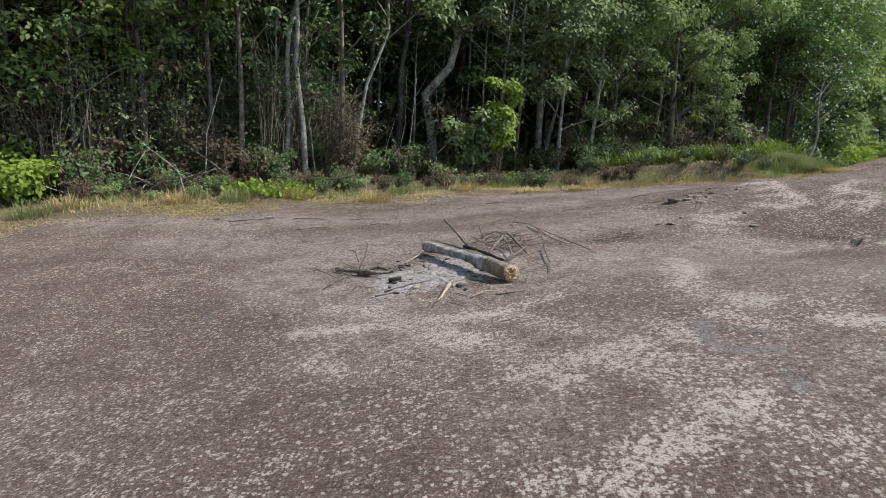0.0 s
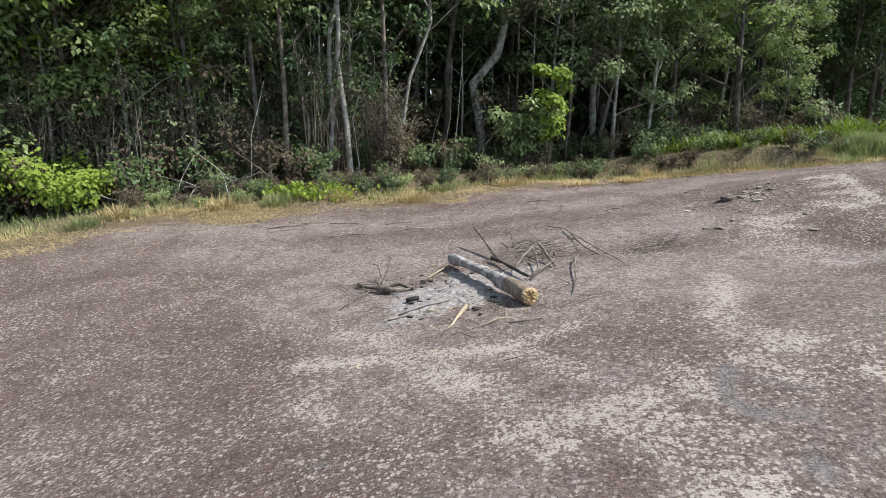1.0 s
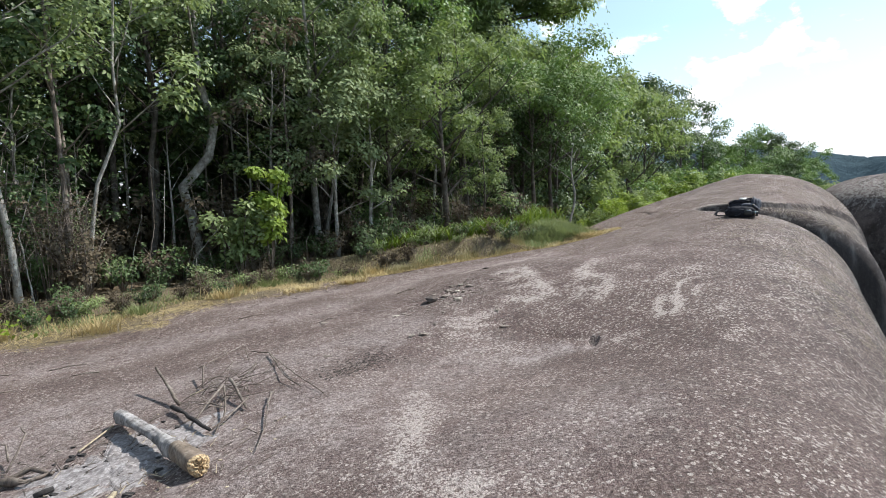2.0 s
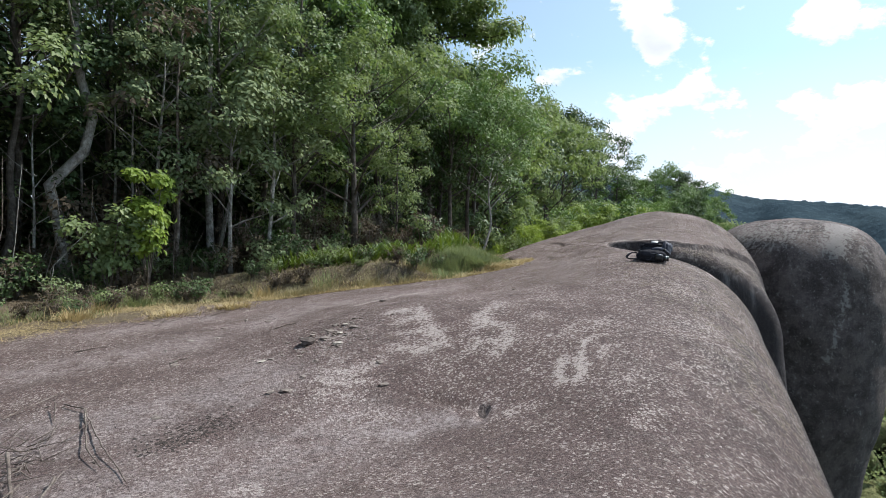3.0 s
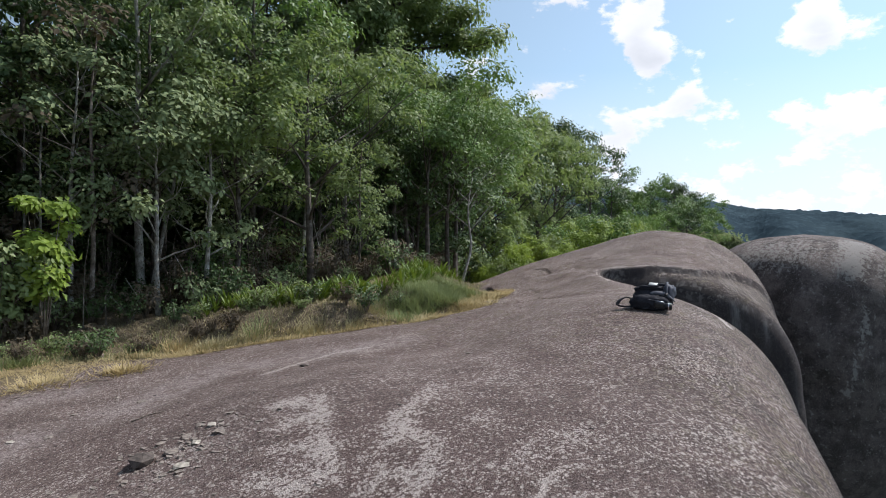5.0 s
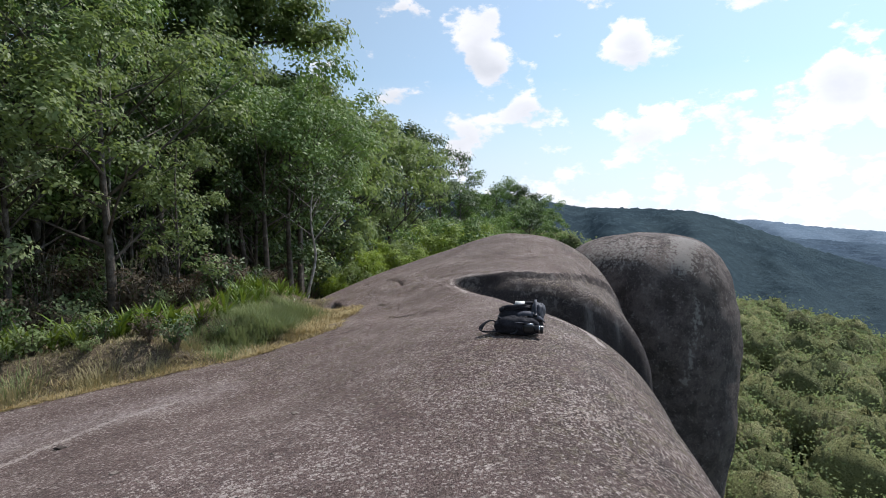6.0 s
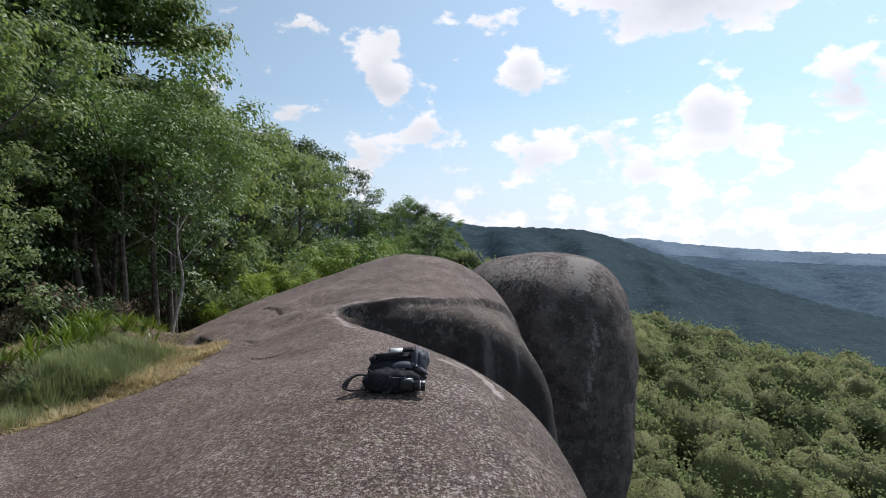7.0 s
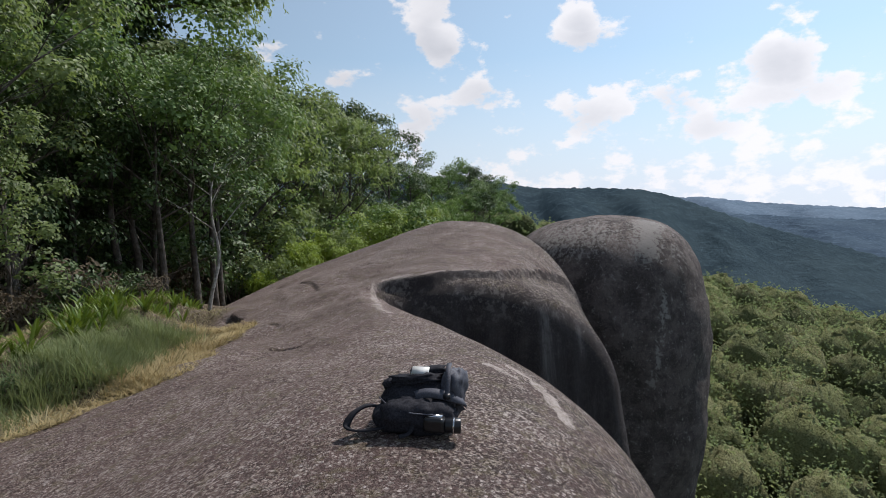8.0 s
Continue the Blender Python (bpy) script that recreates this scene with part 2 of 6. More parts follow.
        base = mix(n, l, step(n, l, calc(n, l, "ADD", soil.outputs["Fac"], calc(n, l, "MULTIPLY", calc(n, l, "SUBTRACT", mid, 0.5), 0.8)), 0.35, 0.65), base, litter)
    # coarse grain of the crystals: plates of the crust, each of its own tone
    plates = n.new("ShaderNodeTexVoronoi")
    plates.inputs["Scale"].default_value = 70.0
    l.new(crisp.outputs[0], plates.inputs["Vector"])
    tone = n.new("ShaderNodeSeparateColor")
    l.new(plates.outputs["Color"], tone.inputs[0])
    rough_crust = calc(n, l, "ADD", calc(n, l, "MULTIPLY", step(n, l, worn.outputs["Fac"], 0.45, 0.95), 0.85), 0.08, True) if weathered else 0.35
    if weathered:
        growth = tex_noise(n, l, 6.5, 6.0, 0.75, pos)
        base = mix(n, l, calc(n, l, "MULTIPLY", step(n, l, growth, 0.52, 0.60), calc(n, l, "MULTIPLY", rough_crust, 0.50)), base, (0.150, 0.128, 0.062))
        drift = tex_noise(n, l, 3.6, 5.0, 0.7, pos)
        rough_crust = calc(n, l, "MULTIPLY", rough_crust, calc(n, l, "ADD", calc(n, l, "MULTIPLY", step(n, l, drift, 0.40, 0.60), 0.95), 0.25))
    base = mix(n, l, calc(n, l, "MULTIPLY", step(n, l, tone.outputs[0], 0.78, 0.83), calc(n, l, "MULTIPLY", rough_crust, 0.56)), base, mix(n, l, grit, (0.30, 0.238, 0.195), (0.56, 0.465, 0.395)))
    base = mix(n, l, calc(n, l, "MULTIPLY", step(n, l, tone.outputs[0], 0.36, 0.30), calc(n, l, "MULTIPLY", rough_crust, 0.70)), base, (0.040, 0.026, 0.022))
    height = calc(n, l, "ADD", height, calc(n, l, "MULTIPLY", tone.outputs[0], 0.35))
    grain = tex_noise(n, l, 78.0, 3.0, 0.6, pos)
    base = mix(n, l, calc(n, l, "MULTIPLY", step(n, l, grain, 0.45, 0.38), 0.55), base, (0.040, 0.030, 0.027))
    base = mix(n, l, calc(n, l, "MULTIPLY", step(n, l, grain, 0.575, 0.64), 0.32), base, (0.46, 0.41, 0.37))
    height = calc(n, l, "ADD", height, calc(n, l, "MULTIPLY", grain, 0.5))
    # steep faces: run-off streaks drawn out down the wall, their shade coloured in dark
    geo = n.new("ShaderNodeNewGeometry")
    nz = n.new("ShaderNodeSeparateXYZ")
    l.new(geo.outputs["True Normal"], nz.inputs[0])
    steep = step(n, l, calc(n, l, "ADD", nz.outputs["Z"], calc(n, l, "ADD", calc(n, l, "MULTIPLY", calc(n, l, "SUBTRACT", big, 0.5), 0.6), calc(n, l, "MULTIPLY", calc(n, l, "SUBTRACT", mid, 0.5), 0.5))), 0.72, 0.36)
    tall = n.new("ShaderNodeVectorMath")
    tall.operation = "MULTIPLY"
    l.new(pos, tall.inputs[0])
    tall.inputs[1].default_value = (1.0, 1.0, 0.06)
    streak = tex_noise(n, l, 1.5, 6.0, 0.7, tall.outputs[0])
    wall_rgb = ramp(n, l, streak, [(0.3, (0.022, 0.017, 0.018)), (0.52, (0.044, 0.036, 0.038)), (0.61, (0.070, 0.061, 0.063)), (0.69, (0.20, 0.185, 0.182))])
    wall_rgb = mix(n, l, calc(n, l, "MULTIPLY", step(n, l, tex_noise(n, l, 1.7, 7.0, 0.72, pos), 0.50, 0.62), 0.5), wall_rgb, (0.078, 0.062, 0.060))
    wall_rgb = mix(n, l, calc(n, l, "MULTIPLY", step(n, l, calc(n, l, "ADD", tex_noise(n, l, 7.0, 7.0, 0.8, pos), calc(n, l, "MULTIPLY", calc(n, l, "SUBTRACT", tex_noise(n, l, 0.8, 4.0, 0.6, pos), 0.5), 0.5)), 0.56, 0.60), calc(n, l, "MULTIPLY", step(n, l, nz.outputs["Z"], -0.05, 0.40), 0.5)), wall_rgb, (0.30, 0.27, 0.25))
    wall_rgb = mix(n, l, calc(n, l, "MULTIPLY", step(n, l, fine, 0.56, 0.64), 0.2), wall_rgb, (0.10, 0.088, 0.086))
    if not weathered:
        wall_rgb = mix(n, l, 0.62, wall_rgb, base)
    base = mix(n, l, calc(n, l, "MULTIPLY", steep, 0.90), base, wall_rgb)
    if not weathered:
        grey = n.new("ShaderNodeAttribute")
        grey.attribute_name = "pale"
        spots = calc(n, l, "ADD", tex_noise(n, l, 9.0, 7.0, 0.75, pos), calc(n, l, "MULTIPLY", grey.outputs["Fac"], 0.25))
        base = mix(n, l, calc(n, l, "MULTIPLY", step(n, l, spots, 0.575, 0.63), 0.75), base, mix(n, l, fine, (0.22, 0.20, 0.185), (0.46, 0.43, 0.40)))
    l.new(base, p.inputs["Base Color"])
    p.inputs["Roughness"].default_value = 0.82
    p.inputs["Specular IOR Level"].default_value = 0.22
    relief(n, l, p, height, 0.8, 0.035)
    return m


def leafy(name, dark, light, through_rgb, gloss=0.42, yellow=None, shine=0.26, patches=None):
    """Leaves: colour from leaf to leaf and from plant to plant, light shining through."""
    m, n, l, p = material(name)
    isl = n.new("ShaderNodeNewGeometry").outputs["Random Per Island"]
    obr = n.new("ShaderNodeObjectInfo").outputs["Random"]
    pos = n.new("ShaderNodeNewGeometry").outputs["Position"]
    spray = step(n, l, tex_noise(n, l, 1.3, 4.0, 0.6, pos), 0.34, 0.66)
    c = mix(n, l, calc(n, l, "ADD", calc(n, l, "MULTIPLY", isl, 0.45), calc(n, l, "MULTIPLY", spray, 0.55)), dark, light)
    c = mix(n, l, calc(n, l, "MULTIPLY", obr, 0.45), c, yellow or light)
    if patches:
        c = mix(n, l, calc(n, l, "MULTIPLY", step(n, l, tex_noise(n, l, 0.07, 4.0, 0.7, pos), 0.50, 0.62), 0.6), c, patches)
    l.new(c, p.inputs["Base Color"])
    p.inputs["Roughness"].default_value = gloss + 0.12
    p.inputs["Specular IOR Level"].default_value = 0.24
    t = n.new("ShaderNodeBsdfTranslucent")
    l.new(mix(n, l, 0.5, c, through_rgb), t.inputs[0])
    s = n.new("ShaderNodeMixShader")
    s.inputs[0].default_value = shine
    l.new(p.outputs[0], s.inputs[1])
    l.new(t.outputs[0], s.inputs[2])
    l.new(s.outputs[0], n["Material Output"].inputs[0])
    return m


def bark(name, a, b, c):
    m, n, l, p = material(name)
    tc = n.new("ShaderNodeNewGeometry").outputs["Position"]
    up = n.new("ShaderNodeVectorMath")
    up.operation = "MULTIPLY"
    l.new(tc, up.inputs[0])
    up.inputs[1].default_value = (1, 1, 0.35)
    blot = tex_noise(n, l, 6.0, 5.0, 0.65, tc)
    grain = tex_noise(n, l, 38.0, 5.0, 0.7, up.outputs[0])
    col = ramp(n, l, blot, [(0.34, a), (0.52, b), (0.66, c)])
    col = mix(n, l, calc(n, l, "MULTIPLY", step(n, l, grain, 0.55, 0.35), 0.55), col, tuple(v * 0.35 for v in a))
    l.new(col, p.inputs["Base Color"])
    p.inputs["Roughness"].default_value = 0.85
    relief(n, l, p, grain, 0.6, 0.02)
    return m


def plain(name, rgb, rough=0.6, metal=0.0, speck=0.25, scale=40.0, sheen=0.5):
    m, n, l, p = material(name)
    tc = n.new("ShaderNodeNewGeometry").outputs["Position"]
    v = tex_noise(n, l, scale, 5.0, 0.65, tc)
    l.new(mix(n, l, step(n, l, v, 0.35, 0.65), tuple(x * (1 - speck) for x in rgb), tuple(min(1, x * (1 + speck)) for x in rgb)), p.inputs["Base Color"])
    p.inputs["Roughness"].default_value, p.inputs["Metallic"].default_value, p.inputs["Specular IOR Level"].default_value = rough, metal, sheen
    relief(n, l, p, v, 0.25, 0.004)
    return m


ROCK = granite("weathered_granite")
BOULDER = granite("dark_granite", False)
LEAF_A = leafy("leaf_olive", (0.070, 0.106, 0.042), (0.285, 0.350, 0.150), (0.36, 0.48, 0.105), 0.34, None, 0.34)
LEAF_B = leafy("leaf_green", (0.044, 0.086, 0.026), (0.185, 0.280, 0.088), (0.28, 0.44, 0.070), 0.36, None, 0.26)
# lighter olive leaf: the sunlit look of a crown is put into its colour
LEAF_SUN = leafy("leaf_sunlit_tone", (0.058, 0.092, 0.034), (0.255, 0.320, 0.128), (0.38, 0.50, 0.105), 0.36, None, 0.42)
# dark-leaved kind; its colour also stands in for shade inside the forest
LEAF_D = leafy("leaf_dark_and_shaded", (0.024, 0.046, 0.019), (0.098, 0.148, 0.054), (0.12, 0.20, 0.036), 0.34, None, 0.18)
LEAF_C = leafy("leaf_grey", (0.098, 0.136, 0.062), (0.275, 0.335, 0.165), (0.297, 0.378, 0.121), 0.52)
# pale greyed leaf: haze over the valley is mixed into its colours
LEAF_FAR = leafy("leaf_distant_hazed", (0.140, 0.180, 0.085), (0.350, 0.420, 0.190), (0.42, 0.50, 0.18), 0.8, (0.29, 0.35, 0.19), 0.42, (0.36, 0.38, 0.18))
LEAF_Y = leafy("leaf_yellow_green", (0.100, 0.165, 0.028), (0.290, 0.380, 0.065), (0.42, 0.54, 0.06), 0.40, None, 0.38)
LEAF_DRY = leafy("leaf_dry", (0.050, 0.040, 0.027), (0.150, 0.120, 0.082), (0.13, 0.09, 0.045), 0.75)
STRAP = leafy("strap_leaf", (0.034, 0.082, 0.016), (0.140, 0.215, 0.034), (0.28, 0.38, 0.03), 0.28, (0.20, 0.23, 0.03), 0.26)
GRASS = leafy("grass_green", (0.105, 0.142, 0.058), (0.300, 0.355, 0.165), (0.31, 0.36, 0.12), 0.6, (0.24, 0.25, 0.12), 0.30)
STRAW = leafy("grass_dry", (0.26, 0.195, 0.085), (0.58, 0.47, 0.26), (0.45, 0.34, 0.13), 0.7)
BARK_PALE = bark("bark_pale", (0.18, 0.160, 0.14), (0.38, 0.36, 0.325), (0.55, 0.54, 0.50))
BARK_DARK = bark("bark_dark", (0.050, 0.040, 0.032), (0.105, 0.088, 0.072), (0.19, 0.17, 0.15))
TWIG = bark("dry_twig", (0.085, 0.064, 0.052), (0.195, 0.158, 0.130), (0.34, 0.295, 0.255))
HAY = leafy("grass_withered", (0.190, 0.165, 0.085), (0.460, 0.405, 0.235), (0.32, 0.28, 0.11), 0.7)

# ---- building helpers ----
rng = np.random.default_rng(7)


def sheet(name, verts, faces, mat, smooth=True, parent=None, label=""):
    """One mesh object from arrays of points and faces."""
    me = bpy.data.meshes.new(name)
    me.from_pydata([tuple(map(float, v)) for v in verts], [], [tuple(map(int, q)) for q in faces])
    me.materials.append(mat)
    if smooth:
        me.shade_smooth()
    ob = new(name, me)
    if parent:
        ob.parent = parent
    if label:
        tagged(ob, label)
    return ob


def part(name, bm, mat, parent, label=""):
    """Links a bmesh as one mesh object under a thing or a part."""
    me = bpy.data.meshes.new(name)
    bm.normal_update()
    bm.to_mesh(me)
    bm.free()
    me.materials.append(mat)
    me.shade_smooth()
    ob = new(name, me)
    ob.parent = parent
    if label:
        tagged(ob, label)
    return ob


def grid_faces(rows, cols):
    i = np.arange(rows - 1)[:, None] * cols + np.arange(cols - 1)[None, :]
    i = i.ravel()
    return np.stack([i, i + 1, i + cols + 1, i + cols], 1)


def sstep(a, b, x):
    t = np.clip((x - a) / (b - a), 0, 1)
    return t * t * (3 - 2 * t)


def wave(x, y, scale, seed=0.0):
    """Cheap smooth unevenness, about -1 to 1."""
    x, y = np.asarray(x) / scale + seed * 3.7, np.asarray(y) / scale - seed * 1.9
    return (np.sin(x * 1.7 + 1.3 * np.sin(y * 1.1 + seed)) + np.sin(y * 2.3 + 1.1 * np.sin(x * 1.9 + 2 * seed)) + 0.6 * np.sin(3.1 * x - 2.7 * y + seed)) / 2.6


# ---- the granite ridge: s runs along its crest, c across it to the cliff side ----
UX, UY = 0.74, 0.6726
CO = (-0.2744, 0.7915, -0.2935, -0.0150, -0.2277, -0.0118, 0.0117, -0.0066)


def to_sc(x, y):
    return x * UX + y * UY, x * UY - y * UX


def to_xy(s, c):
    return s * UX + c * UY, s * UY - c * UX


def knoll(s, c, s0, c0, ws, wc):
    return np.exp(-((s - s0) / ws) ** 2 - ((c - c0) / wc) ** 2)


# cracks and hollows: (s1, c1, s2, c2, half-width, depth)
CLEFTS = [(16.14, -2.36, 15.98, -2.12, 0.022, 0.05), (15.98, -2.12, 15.86, -1.93, 0.035, 0.09), (15.86, -1.93, 16.02, -1.72, 0.03, 0.07), (16.02, -1.72, 16.2, -1.65, 0.02, 0.03),
          (20.85, -4.66, 20.6, -4.38, 0.07, 0.18), (20.6, -4.38, 20.25, -4.28, 0.05, 0.16), (20.25, -4.28, 19.75, -4.07, 0.045, 0.08),
          (23.8, -4.55, 22.7, -3.75, 0.06, 0.07), (22.7, -3.75, 21.3, -2.96, 0.05, 0.06), (22.05, -2.67, 22.46, -2.08, 0.07, 0.09), (18.6, -3.3, 17.9, -2.75, 0.03, 0.04),
          (7.05, -2.05, 6.85, -1.42, 0.03, 0.05), (6.85, -1.42, 6.7, -1.40, 0.03, 0.05)]


def near_stroke(s, c, m):
    s1, c1, s2, c2, w, k = m
    ds, dc = s2 - s1, c2 - c1
    t = np.clip(((s - s1) * ds + (c - c1) * dc) / max(ds * ds + dc * dc, 1e-6), 0, 1)
    d = np.hypot(s - s1 - t * ds, c - c1 - t * dc)
    return k * np.clip(1.45 - d / (w * 1.05), 0, 1)


def rock_z(s, c):
    """Height of the rock's upper side."""
    s, c = np.asarray(s, float), np.asarray(c, float)
    a = np.sqrt((c + 0.3) ** 2 + 0.64) - 0.8
    a = np.where(a > 8, 8 + 2.5 * np.tanh((a - 8) / 2.5), a)
    sl = np.clip(s, -6, 24)
    q = (sl - 8) / 8
    z = CO[0] + CO[1] * q + CO[2] * q * q + CO[3] * q ** 3 + CO[4] * a + CO[5] * a * q + CO[6] * a * a + CO[7] * a * a * q
    z = z + 0.17 * knoll(s, c, 12.4, -0.2, 2.2, 1.6) - 0.30 * knoll(s, c, 6.4, -1.7, 1.3, 1.4) + 0.20 * knoll(s, c, 9.4, -3.2, 1.3, 1.4)
    z = z + 0.22 * knoll(s, c, 18.6, -1.0, 2.2, 1.9)
    z = z - 0.22 * knoll(s, c, 17.2, -2.5, 1.6, 1.2) - 0.12 * knoll(s, c, 12.2, -2.7, 1.4, 1.0)
    z = z + 0.62 * knoll(s, c, 26.0, -4.8, 4.5, 3.0)
    z = z + 1.38 * knoll(s, c, 26.0, 0.8, 3.9, 4.2)                    # the second hump
    z = z + (0.50 + 0.42 * sstep(15.5, 20.0, s)) * sstep(-0.2, -2.2, c - edge_c(s)) * sstep(12.2, 14.0, s) * sstep(34, 26, s)      # bank of soil under the trees
    fall = np.maximum(0, (4 - s) * 0.6 + (-c - 9))
    z = z - 0.018 * fall ** 2 / (1 + 0.1 * fall)
    for s1, c1, s2, c2, w, deep in CLEFTS:
        z = z + near_stroke(s, c, (s1, c1, s2, c2, w, -deep))
    z = z + 0.012 * wave(s, c, 0.55, 1) + 0.03 * wave(s, c, 1.9, 2)
    saddle = sstep(13.5, 15.5, s) * sstep(25, 22, s) * sstep(-0.9, -1.8, c) * sstep(-6.5, -4.8, c)
    z = z + saddle * (0.045 * wave(s * 1.3, c * 0.5, 0.75, 6) + 0.055 * np.tanh(7 * wave(s, c * 0.6, 1.5, 9)) + 0.022 * np.tanh(8 * wave(s * 0.8 + c * 0.3, c * 0.7, 0.62, 5)))
    return z


def crest_c(s):
    """Where the rock starts to round over towards the cliff."""
    s = np.asarray(s, float)
    c = -0.3 - 1.5 * sstep(13.5, 19.6, s) - 0.04 * sstep(11.0, 7.0, s)
    c = c + 2.1 * sstep(19.55, 20.9, s)
    return c - 5.0 * sstep(26.5, 33.0, s)


def rounding(s):
    """How wide the shoulder is: tight at the notch, broad on the second hump."""
    s = np.asarray(s, float)
    return 2.0 - 0.25 * sstep(14.0, 11.5, s) - 1.45 * sstep(15.0, 19.6, s) + 2.5 * sstep(19.55, 21.2, s)


# forest edge: how far to the left of the crest the bare rock ends
def edge_c(s):
    s = np.asarray(s, float)
    c = np.interp(s, [-20, 1, 3, 4.3, 5.6, 6.5, 9.3, 10.5, 11.6, 12.3, 13.3, 13.8, 14.3, 15, 17.3, 19, 21, 26, 34, 60], [-11, -10.6, -10.2, -9.7, -9.2, -8.7, -8.6, -8.3, -8.3, -7.35, -6.1, -4.8, -3.9, -3.6, -3.5, -4.05, -4.8, -6.8, -7.5, -8])
    return c + 0.22 * np.sin(s * 2.1) + 0.12 * np.sin(s * 5.3 + 1)


# worn pale marks on the crust: strokes as (s1, c1, s2, c2, half-width, strength)
MARKS = []
DUSTY = []
STAINED = []


def build_rock():
    ss = np.concatenate([np.arange(-22, -1.4, 0.7), np.arange(-1, 14.5, 0.07), np.arange(14.5, 22.0, 0.045), np.arange(22.0, 24.6, 0.075), np.arange(24.6, 34, 0.15), np.arange(34, 62, 1.2)])
    # across: left part as fractions of the way from the far left to the crest, then the rounded shoulder, then the wall
    left = np.concatenate([np.linspace(-40, -12, 14), np.linspace(-11.5, -6, 45), np.linspace(-5.95, -0.04, 150)])
    arc = np.radians(np.linspace(0, 88, 40))
    down = np.linspace(0.4, 34, 44) ** 1.0
    rows_v = []
    soil, pale, dust, crust, darkened, stain = [], [], [], [], [], []
    for s in ss:
        c0, r = float(crest_c(s)), float(rounding(s))
        cl = np.where(left > -8, c0 * sstep(-8, -0.05, left) + left, left)
        zl = rock_z(s, cl)
        top = float(rock_z(s, c0))
        ca, za = c0 + r * np.sin(arc), top - r * 0.95 * (1 - np.cos(arc))
        cd = ca[-1] + 0.11 * np.minimum(down, 12) * sstep(19.9, 21.2, s) + 0.25 * np.sin(down * 0.16) + 0.10 * wave(down, s * np.ones_like(down), 2.2, 4)
        zd = za[-1] - down
        cc, zz = np.concatenate([cl, ca, cd]), np.concatenate([zl, za, zd])
        # the hump's face towards the notch breaks off at a sharp upper edge
        brow = np.interp(cc, [-1.45, -0.9, 0.79, 1.75, 3.2], [19.86, 20.02, 20.80, 22.05, 24.4]) + 0.05 * wave(cc, cc * 0, 0.35, 3)
        face = float(sstep(19.2, 19.5, s)) * sstep(0.03, -0.07, s - brow) * sstep(-1.6, -1.3, cc)
        zz = zz - 0.16 * face
        x, y = to_xy(s, cc)
        rows_v.append(np.stack([x, y, zz], 1))
        soil.append(sstep(0.35, -0.35, cc - edge_c(s)))
        p = np.zeros_like(cc)
        for m in MARKS:
            p = np.maximum(p, near_stroke(s, cc, m))
        pale.append(p)
        d = np.zeros_like(cc)
        for m in DUSTY:
            d = np.maximum(d, near_stroke(s, cc, m))
        dust.append(d)
        d = np.zeros_like(cc)
        for m in STAINED:
            d = np.maximum(d, near_stroke(s, cc, m))
        stain.append(d)
        # darker on the hump, on its face, and on the shoulder towards the cliff
        darkened.append(np.maximum(float(sstep(19.3, 20.3, s)) * (0.30 * sstep(-4.0, -0.8, cc) + 0.40 * sstep(c0 + 0.22 * r, c0 + 0.50 * r, cc)), 2.0 * face) + 0.78 * sstep(3, 9, s) * sstep(19.3, 17.0, s) * sstep(-0.9, 0.7, cc))
        # last term: thicker on the shoulder, which also makes it darker
        crust.append(0.38 + 0.56 * sstep(7.0, 12.0, s + 0.8 * cc) - 0.2 * sstep(2, 5, s) * sstep(8, 5, s) + 0.32 * sstep(-0.5, 1.1, cc) * sstep(3, 8, s))
    v = np.concatenate(rows_v)
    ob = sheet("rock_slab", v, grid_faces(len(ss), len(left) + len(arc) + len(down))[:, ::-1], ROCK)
    for name, values in (("soil", soil), ("pale", pale), ("dust", dust), ("crust", crust), ("darkened", darkened), ("stain", stain)):
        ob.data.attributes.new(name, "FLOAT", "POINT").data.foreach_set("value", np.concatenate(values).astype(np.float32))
    return tagged(ob, "bare brown-grey granite ridge with pale lichen and a rounded cliff edge", "rock", kind="structure")


HEARTH_LINES = [(2.12, -3.81, 2.44, -3.42, 0.1, 0.8),
    (2.44, -3.42, 2.6, -3.31, 0.1, 0.8),
    (2.74, -3.78, 2.54, -3.11, 0.12, 0.9),
    (2.54, -3.11, 2.51, -2.65, 0.12, 0.9),
    (2.51, -2.65, 2.55, -2.47, 0.12, 0.9),
    (2.58, -3.28, 2.8, -2.94, 0.09, 0.75),
    (2.8, -2.94, 3.04, -2.73, 0.09, 0.75),
    (3.04, -2.73, 3.57, -2.61, 0.09, 0.75),
    (2.61, -4.02, 2.62, -3.59, 0.12, 0.6),
    (3.04, -2.58, 2.96, -2.04, 0.09, 0.6),
    (1.87, -3.19, 1.83, -2.9, 0.1, 0.5),
    (2.64, -2.39, 2.33, -2.05, 0.1, 0.5)]
